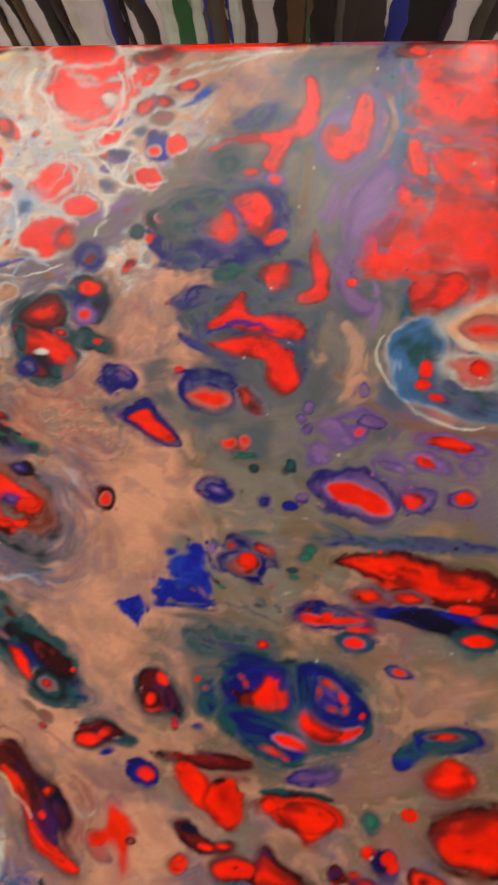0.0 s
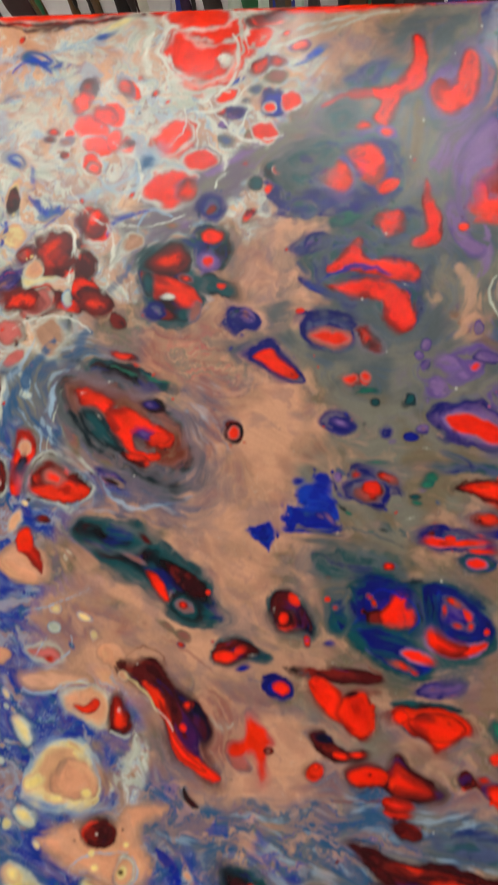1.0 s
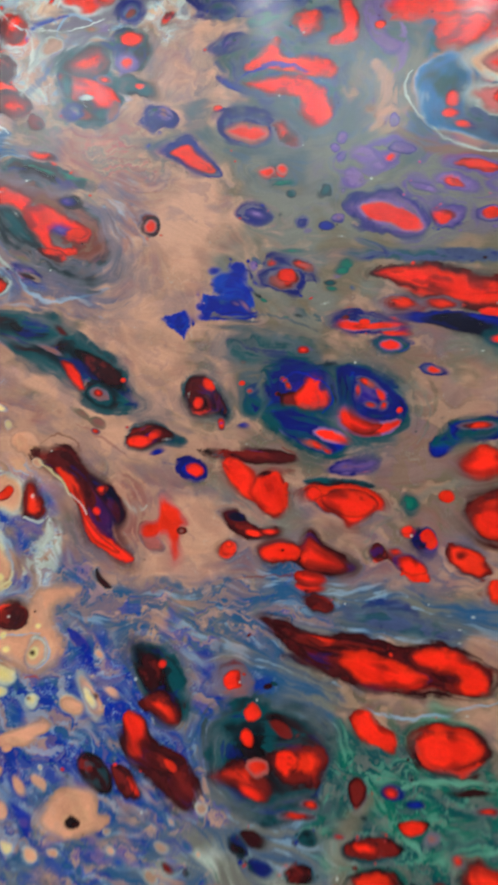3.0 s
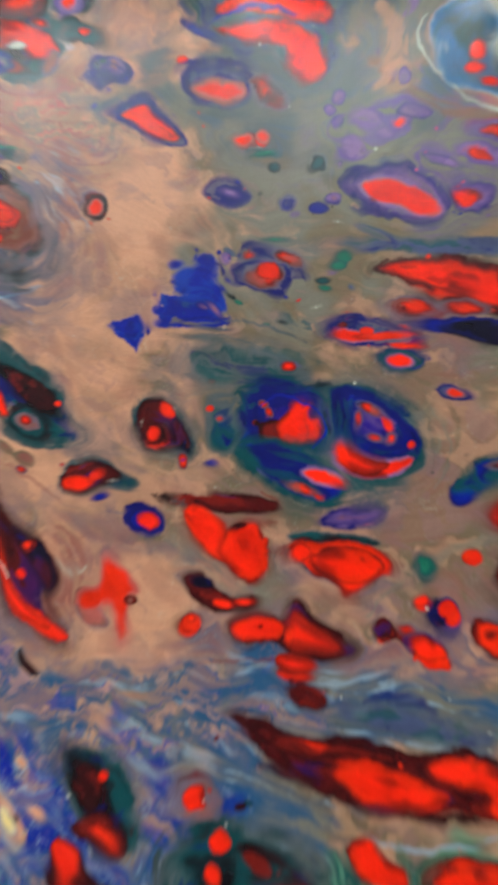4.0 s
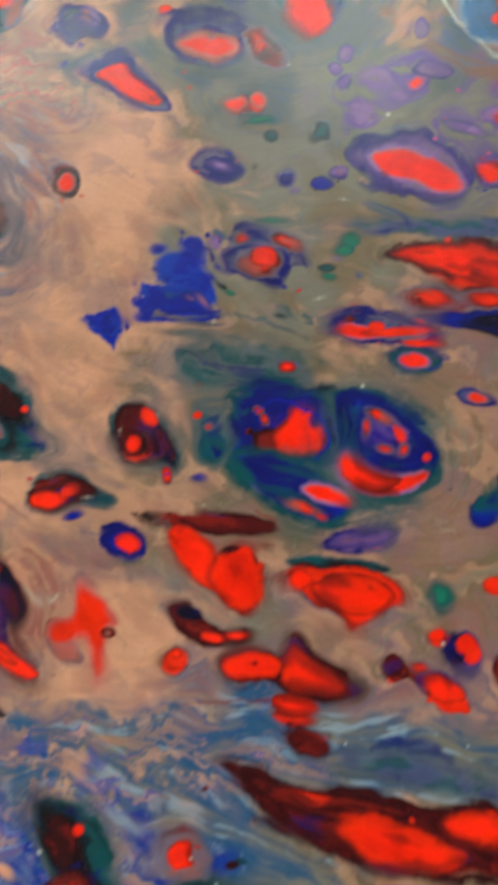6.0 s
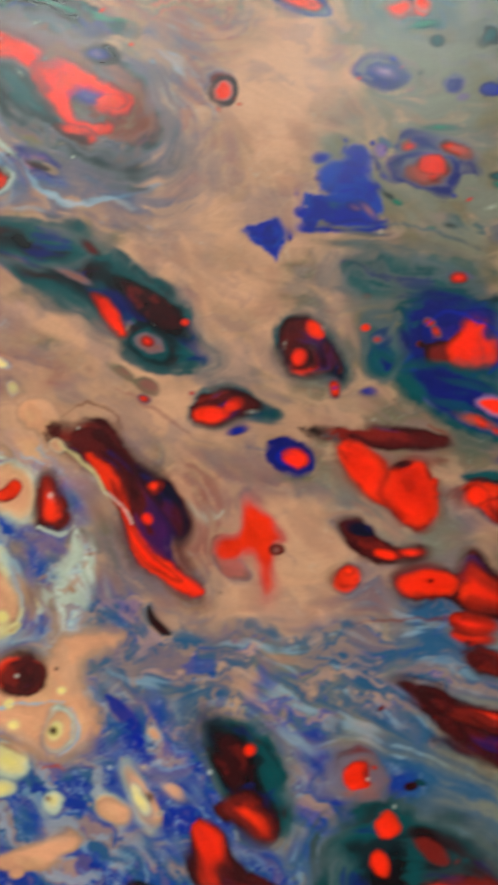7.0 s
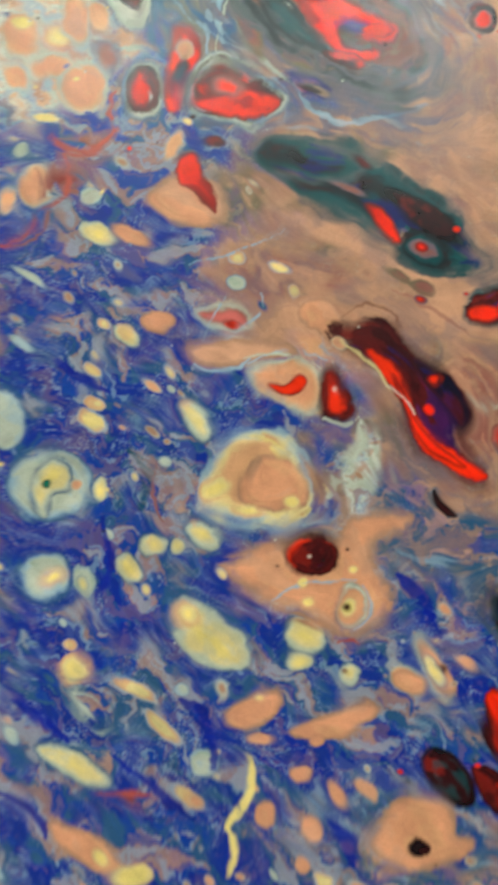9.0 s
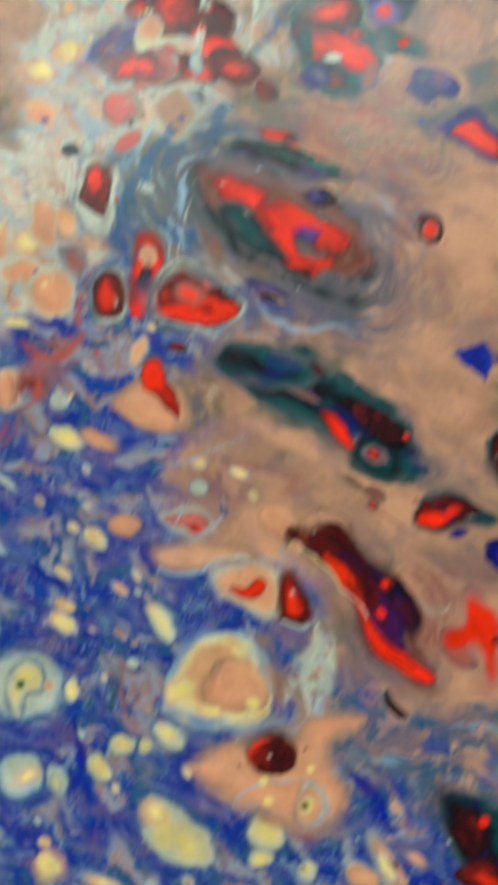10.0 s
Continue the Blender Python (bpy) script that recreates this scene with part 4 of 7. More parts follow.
cell(-151.2, 177.2, 14.8, 7.7, 37, "pinkcell")
cell(-161.8, 139.8, 10.6, 5.0, 43, "pinkcell")
facet("palerim", (-191.1, 103.3), (-178.6, 86.6), (-168.5, 88.0), (-163.7, 129.6), (-185.0, 129.3))
facet("darkred", (-188.9, 105.4), (-172.3, 96.1), (-168.4, 127.8), (-181.3, 126.1))
cell(-179.1, 116.3, 10.3, 4.5, 84, "redbright_dark")
cell(-174.3, 192.2, 18.5, 7.8, 37, "purplecell")
cell(-134.3, 208.9, 13.0, 10.7, -81, "darkred")
cell(-117.8, 203.6, 12.9, 4.8, -88, "darkred")
cell(-115.3, 184.3, 12.1, 8.6, -27, "red")
cell(-123.9, 174.4, 11.9, 3.8, -7, "red")
cell(-129.1, 180.9, 7.0, 3.8, -87, "palecell")
cell(-138.6, 153.4, 15.0, 11.7, -84, "tancell")
cell(-210.1, 180.2, 8.0, 6.4, -9, "yellow")
cell(-196.9, 189.5, 11.9, 7.2, 20, "creamcell")
cell(-208.8, 156.2, 10.6, 9.8, -39, "peachcell")
cell(-207.6, 150.8, 2.1, 1.6, -6, "navy")
cell(-192.6, 134.0, 5.4, 3.7, -4, "darkteal")
cell(-154.9, 114.2, 3.1, 2.6, -80, "palecell")
cell(-156.9, 127.3, 2.2, 2.0, -66, "palecell")
cell(175.5, -53.1, 7.8, 6.3, 35, "navy")
cell(186.1, -44.7, 9.3, 5.2, 46, "navy")
cell(203.5, -41.9, 17.4, 7.1, 6, "navyrim")
cell(198.3, -43.1, 9.0, 3.6, 1, "redgrey")
cell(189.6, -120.7, 14.6, 8.3, -34, "redbright_dark")
cell(186.3, -118.1, 3.4, 2.4, 4, "maroon")
cell(147.0, -120.1, 4.8, 3.8, 4, "darkred")
cell(155.2, -123.3, 8.8, 6.2, -17, "navyrim")
cell(159.9, -130.0, 8.8, 4.5, -16, "red")
cell(130.0, 137.5, 8.4, 5.6, -25, "lilac")
cell(139.4, 130.5, 5.2, 3.6, -1, "lilac")
cell(114.9, 150.1, 4.9, 3.8, -88, "violetrim")
cell(122.5, 121.4, 7.2, 5.3, 83, "lilac")
cell(146.9, 135.3, 6.0, 4.0, 23, "redpurple")
cell(149.0, 161.8, 4.9, 3.4, -90, "violetrim")
cell(110.4, 142.7, 3.7, 3.0, -87, "violetrim")
cell(167.1, 114.9, 9.6, 2.4, -17, "violetrim")
cell(154.4, 141.2, 9.0, 4.0, -12, "violetrim")
cell(-85.6, 139.9, 12.4, 3.7, -17, "redgrey")
cell(-42.3, -211.5, 6.4, 4.0, -15, "smoothpeach")
cell(-30.8, -206.1, 12.4, 4.2, -59, "smoothpeach")
cell(-29.0, -206.4, 1.6, 1.2, 89, "maroon")
cell(-83.3, -56.7, 11.1, 8.4, -21, "smoothpeach")
# the central pair, redrawn by outline
blob("hazeteal", (41.4, 14.5), (52.9, 19.0), (74.0, 15.1), (94.9, 7.9), (104.2, -1.9), (77.0, -4.8), (56.3, -3.6), (44.3, 2.7))
blob("tealdark", (99.7, -3.6), (115.5, -1.9), (120.0, -11.8), (120.3, -32.1), (111.5, -39.0), (100.4, -37.1))
blob("navybody", (67.5, -8.5), (74.6, -1.8), (88.3, -0.6), (102.4, -3.5), (109.8, -12.1), (109.6, -27.9), (106.4, -35.2), (89.3, -37.9), (75.7, -34.3), (67.8, -34.1), (65.3, -22.3))
blob("bluesoft", (76.4, -14.0), (88.5, -8.5), (102.5, -9.5), (107.6, -15.6), (107.2, -28.4), (103.0, -33.0), (84.7, -33.6), (77.8, -29.3))
blob("purpleveil", (80.8, -15.5), (90.8, -10.7), (101.2, -11.4), (105.4, -16.8), (105.1, -27.6), (100.3, -31.1), (86.9, -30.8), (80.5, -26.9))
blob("darkred", (78.7, -22.4), (88.9, -21.3), (99.1, -28.2), (98.1, -31.8), (84.7, -32.7), (78.5, -29.3))
blob("redflat", (84.9, -24.6), (91.4, -16.2), (94.9, -10.6), (101.2, -11.4), (101.8, -17.8), (107.7, -19.0), (107.2, -28.9), (99.2, -31.8), (90.0, -31.2))
cell(79.1, -12.8, 2.7, 2.1, -19, "redgrey")
cell(82.0, -16.9, 3.2, 1.8, -59, "redgrey")
cell(75.3, -22.1, 1.8, 1.4, 2, "darkred")
blob("tealnavy", (64.7, -30.3), (82.4, -31.0), (107.0, -32.5), (117.1, -42.6), (126.6, -52.8), (121.6, -58.0), (112.3, -63.9), (102.3, -63.0), (89.9, -57.8), (78.5, -49.4), (67.5, -43.1))
blob("navybody", (70.0, -32.4), (93.7, -34.0), (113.8, -43.4), (120.5, -53.0), (110.8, -60.9), (98.7, -58.1), (83.0, -49.9))
blob("redlilac", (98.2, -45.6), (102.8, -42.8), (113.8, -45.1), (123.7, -49.6), (122.2, -52.7), (111.7, -52.7), (101.8, -49.9))
cell(98.6, -53.5, 8.3, 2.4, -18, "redgrey")
cell(106.3, -57.2, 3.9, 1.5, -33, "redgrey")
blob("tealrim", (110.6, -8.0), (116.8, -0.9), (129.7, 0.3), (140.8, -5.9), (152.2, -17.4), (159.2, -30.9), (158.3, -42.4), (151.6, -50.4), (138.2, -55.2), (125.3, -56.5), (120.4, -50.2), (113.7, -39.4), (112.3, -28.3))
blob("navybody", (112.2, -7.5), (119.9, -2.0), (131.1, -3.4), (141.5, -9.1), (150.2, -19.0), (155.2, -29.3), (154.2, -36.8), (146.4, -41.4), (133.4, -41.9), (122.5, -34.7), (114.3, -30.5), (112.1, -18.8))
blob("purpleveil", (122.3, -12.9), (133.3, -9.7), (142.6, -17.2), (145.4, -25.1), (138.2, -31.6), (127.3, -30.1), (121.9, -20.8))
cell(131.1, -13.8, 6.6, 2.7, -24, "redgrey")
cell(125.6, -18.5, 2.2, 4.1, -9, "redgrey")
cell(139.1, -21.7, 4.4, 2.2, -65, "red")
cell(133.4, -28.4, 3.9, 2.2, -19, "redgrey")
cell(141.1, -28.2, 2.2, 3.1, -19, "redgrey")
blob("redlilac", (113.0, -32.8), (116.7, -29.1), (122.5, -32.0), (131.3, -37.1), (140.4, -39.0), (151.2, -37.3), (149.9, -42.2), (142.1, -47.3), (131.3, -48.9), (122.6, -46.2), (114.4, -41.1))
blob("redflat", (113.7, -33.4), (116.9, -30.4), (123.6, -34.2), (133.4, -39.4), (140.4, -41.2), (131.3, -46.7), (122.1, -44.2), (115.5, -40.0))
cell(150.6, -31.6, 1.9, 2.0, 2, "red")
blob("purplecell", (108.3, -67.9), (116.2, -62.9), (131.8, -61.0), (138.2, -64.2), (131.8, -70.0), (118.5, -72.7), (109.8, -70.9))
# dark cells beside it
blob("tealrim", (15.7, -16.7), (19.2, -9.6), (29.3, -8.7), (37.7, -13.8), (44.2, -25.7), (45.8, -34.7), (42.4, -39.6), (32.2, -37.9), (21.8, -35.4), (17.1, -26.4))
blob("wine", (17.9, -17.8), (21.3, -11.9), (29.4, -11.2), (36.1, -17.3), (41.4, -29.9), (35.3, -35.7), (24.1, -33.8), (19.1, -25.9))
blob("navydark", (35.8, -20.8), (41.1, -24.8), (44.6, -34.3), (41.8, -38.0), (37.3, -31.1))
cell(32.3, -16.0, 4.2, 3.2, -47, "red")
cell(27.0, -28.4, 8.3, 7.3, 2, "darkred")
cell(27.0, -28.4, 5.8, 5.0, 2, "maroon")
cell(26.0, -28.0, 3.0, 3.9, -18, "red")
cell(40.8, -41.2, 2.3, 4.5, 12, "redgrey")
blob("tealrim", (-20.0, -50.4), (-14.8, -43.0), (-4.4, -40.3), (5.6, -43.2), (10.6, -47.8), (20.2, -53.6), (14.9, -56.0), (3.7, -55.1), (-5.4, -58.1), (-15.7, -57.1))
blob("wine", (-18.6, -50.4), (-13.5, -44.3), (-3.8, -42.2), (7.7, -46.8), (10.3, -50.8), (-5.5, -56.7), (-15.4, -55.7))
blob("redflat", (-18.0, -52.6), (-13.1, -49.3), (-4.8, -49.9), (-1.6, -53.0), (-7.8, -56.3), (-15.8, -56.2))
cell(-0.5, -48.9, 5.0, 2.8, 22, "red")
cell(1.5, -59.4, 5.0, 2.0, 17, "navy")
blob("navy", (14.5, -70.7), (18.2, -65.2), (26.2, -64.5), (31.7, -68.3), (29.7, -74.0), (22.4, -77.0), (17.1, -75.4))
cell(24.5, -70.3, 5.0, 4.2, -7, "redflat")
blob("wine", (45.7, -59.4), (58.6, -56.3), (74.3, -57.9), (86.8, -60.5), (84.3, -64.5), (67.9, -65.6), (53.6, -64.4))
cell(92.2, 6.0, 4.1, 3.0, -7, "redflat")
blob("hazeteal", (51.6, -13.5), (61.3, -12.3), (66.7, -22.3), (65.8, -34.1), (57.8, -37.1), (52.3, -27.3))
cell(60.6, -29.8, 6.8, 4.6, 22, "tealnavy")
cell(53.3, -15.5, 2.3, 1.8, 1, "red")
cell(58.4, -20.2, 2.3, 1.8, 1, "redgrey")
# bright red cells under it
blob("redflat", (41.9, -64.8), (49.4, -61.9), (58.3, -68.6), (64.0, -76.8), (63.1, -87.8), (55.0, -86.0), (45.6, -75.2))
blob("redflat", (62.1, -75.8), (69.9, -69.9), (78.3, -69.1), (81.3, -79.3), (81.4, -90.4), (78.0, -98.1), (69.2, -96.4), (63.1, -89.1), (59.3, -82.8))
cell(68.6, -72.1, 5.3, 1.7, 17, "maroon")
blob("wine", (43.4, -96.3), (51.4, -93.8), (58.8, -101.1), (67.7, -104.9), (78.6, -104.4), (78.8, -109.3), (67.6, -111.1), (58.9, -111.6), (49.4, -106.6))
cell(52.8, -98.6, 6.1, 3.0, -21, "navydark")
cell(62.2, -108.1, 5.2, 2.1, -7, "redflat")
cell(73.0, -106.7, 5.6, 1.7, 3, "redflat")
cell(48.6, -115.8, 5.2, 4.1, 3, "darkred")
cell(48.1, -115.0, 2.2, 1.7, 3, "red")
blob("wine", (65.7, -118.3), (69.4, -113.5), (80.6, -111.3), (90.3, -112.9), (94.2, -105.3), (100.2, -106.2), (105.0, -113.8), (117.4, -119.7), (125.8, -125.3), (121.7, -131.1), (108.8, -132.6), (96.1, -129.3), (87.5, -125.7), (74.6, -126.4), (67.6, -123.5))
blob("redflat", (66.6, -119.0), (70.3, -114.7), (80.6, -112.6), (92.7, -116.5), (89.5, -122.8), (78.9, -125.4), (70.3, -124.2))
blob("redflat", (93.1, -114.4), (96.8, -108.9), (103.4, -115.9), (117.5, -124.1), (115.4, -129.0), (101.3, -129.0), (91.3, -124.3))
cell(80.4, -118.1, 1.1, 0.8, 3, "maroon")
blob("redflat", (88.5, -132.5), (94.0, -130.2), (104.6, -132.5), (105.9, -136.0), (98.4, -138.4), (90.7, -136.4))
blob("darkteal", (92.5, -75.0), (103.4, -73.3), (120.7, -75.1), (134.6, -77.5), (131.4, -79.4), (112.1, -78.5), (97.0, -77.8))
blob("redflat", (91.9, -82.7), (99.1, -78.2), (106.1, -80.4), (116.9, -78.7), (131.9, -81.0), (142.1, -86.9), (140.4, -93.2), (131.5, -96.9), (125.7, -103.3), (118.5, -103.7), (113.7, -97.3), (105.1, -95.6), (98.5, -89.6), (93.3, -87.7))
blob("redflat", (102.6, -85.9), (116.5, -81.7), (131.5, -84.6), (137.8, -89.5), (131.5, -95.0), (120.9, -96.5), (110.2, -93.9))
cell(98.2, -83.9, 4.7, 3.8, -7, "redflat")
cell(156.4, -87.7, 4.8, 4.8, 3, "green")
blob("redweak", (-7.9, -106.8), (-4.0, -103.4), (1.8, -105.3), (3.3, -110.5), (-2.1, -113.3), (-6.7, -112.1))
cell(1.5, -115.9, 8.9, 4.2, -25, "rosecell")
blob("redveil", (4.7, -86.8), (10.8, -88.8), (18.6, -97.4), (22.1, -103.2), (18.3, -106.4), (17.6, -115.3), (18.8, -120.7), (15.7, -126.7), (13.9, -120.5), (9.6, -110.6), (1.2, -112.3), (-4.9, -110.1), (-3.0, -104.4), (2.7, -102.0), (4.3, -93.8))
cell(18.9, -108.1, 2.9, 2.5, 3, "darkred")
cell(18.9, -108.1, 1.3, 1.3, 3, "tan")
# streak at the lower right and the dark cells there
blob("wine", (67.4, -158.4), (79.4, -159.3), (98.3, -165.3), (125.4, -165.7), (152.8, -171.2), (172.8, -168.6), (192.4, -177.5), (202.6, -186.1), (201.9, -196.3), (188.5, -201.9), (171.5, -198.8), (157.7, -199.9), (125.3, -196.8), (101.1, -187.4), (84.1, -176.9))
blob("darkred", (77.7, -162.0), (98.3, -167.3), (125.4, -169.6), (145.4, -173.8), (128.7, -177.6), (108.5, -175.1), (88.1, -170.9))
blob("redflat", (114.6, -179.1), (128.7, -176.0), (146.0, -180.5), (165.8, -187.5), (159.1, -196.4), (132.0, -194.3), (119.3, -187.3))
blob("redflat", (156.7, -175.6), (175.4, -171.7), (193.6, -180.1), (199.9, -188.1), (198.4, -196.4), (187.2, -198.8), (182.1, -194.5), (183.6, -188.1), (171.8, -184.7), (160.3, -181.9))
blob("tealbody", (42.2, -215.6), (54.6, -205.7), (72.3, -206.0), (92.6, -212.2), (106.7, -225.5), (110.0, -240.4), (99.5, -254.6), (79.1, -262.4), (59.2, -261.5), (44.9, -254.1), (36.5, -242.6), (39.1, -227.8))
cell(62.9, -213.4, 5.1, 5.7, 12, "redflat")
cell(61.1, -225.9, 3.4, 5.1, 21, "redflat")
blob("reddeep", (73.4, -235.8), (83.7, -228.4), (101.3, -225.7), (108.7, -236.7), (103.5, -251.9), (94.9, -250.4), (88.9, -252.3), (78.9, -246.8))
cell(83.8, -238.5, 6.7, 8.7, 12, "redflat")
blob("reddeep", (38.7, -248.7), (55.3, -239.2), (68.9, -245.4), (76.4, -255.1), (69.8, -260.3), (55.7, -254.2))
cell(65.7, -255.6, 8.4, 3.2, -26, "redflat")
cell(67.5, -242.4, 6.6, 4.8, -16, "redweak")
cell(80.2, -219.7, 8.2, 4.6, -27, "maroon")
cell(51.6, -195.8, 12.3, 8.7, 2, "rosecell")
cell(52.3, -195.1, 6.8, 5.5, 2, "redflat")
blob("tealbody", (-10.9, -174.4), (8.6, -171.0), (20.9, -183.2), (28.5, -202.5), (28.3, -220.0), (17.5, -222.4), (2.5, -210.7), (-9.6, -188.3))
blob("maroonsoft", (-10.2, -174.3), (1.8, -175.6), (9.2, -186.9), (6.4, -203.4), (-3.7, -194.0))
cell(10.3, -186.2, 2.4, 2.6, 2, "redflat")
blob("reddeep", (-3.1, -208.4), (9.9, -203.3), (17.6, -208.2), (23.5, -218.9), (17.5, -222.4), (6.9, -216.4))
blob("wine", (-11.8, -215.9), (-2.8, -216.8), (11.0, -233.6), (25.5, -238.6), (34.1, -254.0), (31.8, -267.2), (19.6, -264.7), (1.4, -249.2), (-9.3, -239.6))
blob("redflat", (-12.5, -216.5), (-4.2, -214.9), (2.5, -226.9), (-1.4, -232.2), (0.3, -239.1), (-7.4, -236.9), (-9.2, -226.8))
cell(11.3, -241.8, 11.7, 4.5, -26, "darkred")
blob("maroon", (-37.0, -240.8), (-29.4, -239.2), (-20.7, -247.1), (-17.4, -257.7), (-23.5, -260.5), (-32.9, -250.9))
blob("darkred", (-15.3, -245.6), (-6.9, -247.1), (0.4, -259.4), (-2.8, -262.7), (-12.0, -255.6))
blob("redflat", (121.9, -211.6), (131.2, -207.4), (139.1, -215.6), (147.0, -220.6), (146.2, -230.0), (139.0, -227.8), (127.8, -224.6))
blob("darkred", (154.8, -220.9), (168.0, -214.7), (188.1, -215.7), (200.1, -225.7), (196.6, -235.8), (185.5, -244.3), (177.2, -241.0), (160.4, -239.3))
blob("redflat", (158.1, -222.0), (169.6, -216.5), (187.4, -218.2), (196.2, -225.9), (192.2, -233.5), (177.2, -238.5), (161.8, -236.1))
blob("darkred", (120.5, -248.6), (126.5, -245.8), (130.3, -253.1), (125.7, -261.9), (121.2, -258.4))
cell(146.6, -252.0, 5.2, 4.6, 3, "navyrim")
cell(145.3, -252.0, 3.6, 3.4, 3, "redflat")
cell(156.1, -270.7, 6.4, 3.6, -2, "redflat")
cell(157.5, -258.2, 4.5, 2.1, 3, "navy")
blob("maroon", (117.9, -283.5), (128.3, -276.3), (144.4, -277.0), (150.8, -282.7), (137.9, -287.9), (125.0, -288.6))
cell(129.9, -282.3, 7.7, 3.0, -6, "redflat")
# long teal cell, ringed cell, long red cell
blob("tealbody", (-112.6, 21.5), (-106.2, 27.6), (-91.8, 29.5), (-73.3, 28.4), (-60.3, 22.0), (-50.0, 14.2), (-34.7, 3.8), (-21.6, -5.4), (-15.5, -18.1), (-9.0, -30.2), (-17.2, -34.3), (-30.0, -35.4), (-42.4, -31.5), (-52.6, -21.5), (-65.3, -13.9), (-80.7, -7.5), (-94.0, 1.5), (-104.8, 14.6))
blob("maroonsoft", (-52.8, 4.8), (-37.6, -0.3), (-25.0, -9.3), (-20.4, -20.7), (-29.8, -19.5), (-42.4, -9.4))
cell(-71.8, 6.0, 10.3, 1.8, -25, "rosecell")
cell(-98.9, 13.8, 7.3, 1.6, -15, "rosecell")
blob("redflat", (-62.1, -2.5), (-55.5, -5.1), (-49.8, -12.7), (-46.4, -19.9), (-50.6, -19.9), (-57.3, -12.3))
cell(-36.1, -23.9, 10.5, 6.8, -25, "teal")
cell(-36.6, -23.4, 6.2, 4.0, -20, "rosecell")
cell(-37.1, -22.9, 3.2, 2.3, -20, "redflat")
cell(-22.4, -14.1, 1.7, 1.5, 0, "red")
blob("greyrim", (-130.3, 110.5), (-125.6, 124.7), (-103.7, 125.9), (-78.2, 118.1), (-56.5, 105.9), (-39.6, 91.3), (-29.0, 73.1), (-34.8, 60.2), (-51.6, 57.7), (-73.6, 62.2), (-92.2, 72.1), (-114.0, 84.0), (-125.8, 96.4))
blob("tealdark", (-128.1, 109.9), (-123.3, 122.3), (-103.6, 123.6), (-79.4, 115.8), (-58.1, 104.3), (-41.6, 90.2), (-31.5, 73.2), (-36.9, 62.9), (-51.7, 60.4), (-72.4, 64.9), (-90.5, 74.3), (-112.0, 85.6), (-123.1, 96.9))
blob("umber", (-123.4, 118.1), (-106.1, 120.6), (-81.9, 113.1), (-60.6, 101.5), (-44.7, 87.5), (-39.2, 72.4), (-51.8, 64.4), (-72.5, 68.1), (-88.5, 78.4), (-99.7, 93.8), (-116.0, 103.8))
blob("redsoft", (-117.1, 116.0), (-110.0, 117.5), (-99.2, 113.9), (-89.6, 107.0), (-94.1, 99.8), (-104.9, 104.5), (-114.1, 107.4))
blob("tealdark", (-113.3, 103.8), (-99.9, 100.7), (-86.2, 85.3), (-80.5, 72.8), (-93.7, 77.1), (-108.7, 88.3))
blob("redsoft", (-96.8, 101.5), (-82.7, 104.7), (-70.4, 98.9), (-61.4, 94.3), (-49.8, 85.4), (-51.7, 78.8), (-63.1, 80.0), (-71.6, 87.3), (-76.2, 85.1), (-72.8, 76.9), (-59.2, 72.9), (-60.2, 69.6), (-74.2, 69.8), (-84.0, 81.9))
cell(-69.3, 87.3, 7.9, 3.8, -16, "purpleveil")
cell(-58.8, 84.1, 7.3, 3.8, -11, "redsoft")
cell(-73.9, 70.0, 10.6, 3.7, -21, "darkred")
cell(-62.8, 106.0, 9.5, 5.5, -12, "maroonsoft")
cell(-64.7, 106.6, 5.8, 2.8, -12, "purpleveil")
blob("wine", (-79.1, -62.1), (-61.5, -56.4), (-50.6, -58.2), (-42.9, -69.7), (-30.6, -78.0), (-19.3, -87.5), (-15.8, -99.4), (-22.8, -107.3), (-15.5, -118.5), (-8.8, -126.3), (-15.8, -128.8), (-30.7, -119.8), (-40.9, -112.5), (-45.1, -98.2), (-51.8, -86.3), (-63.9, -74.2), (-74.0, -67.0))
blob("navydark", (-38.4, -76.9), (-26.1, -82.8), (-18.2, -94.7), (-21.0, -104.4), (-28.3, -94.9), (-35.8, -85.4))
blob("redsoft", (-61.5, -70.8), (-51.1, -75.5), (-45.0, -85.1), (-40.8, -97.6), (-34.3, -107.1), (-20.8, -116.7), (-9.7, -124.9), (-15.4, -127.9), (-30.2, -119.3), (-39.0, -112.5), (-45.7, -95.8), (-54.8, -81.4))
blob("redflat", (-50.5, -80.9), (-45.3, -90.5), (-40.7, -102.4), (-30.4, -113.2), (-19.5, -121.4), (-30.3, -117.0), (-38.6, -109.6), (-45.2, -95.3))
cell(-32.7, -83.2, 4.1, 3.9, 1, "darkred")
cell(-32.9, -82.9, 2.2, 2.2, 1, "red")
cell(-35.3, -96.3, 2.4, 2.4, 1, "redflat")
blob("maroon", (-32.6, -132.6), (-29.9, -136.3), (-23.2, -142.6), (-27.9, -142.3), (-32.0, -137.7))
blob("tealbody", (-114.5, 23.5), (-107.3, 31.1), (-91.5, 31.0), (-75.1, 25.0), (-64.6, 14.9), (-80.6, 8.3), (-96.3, 11.7), (-109.0, 16.2))
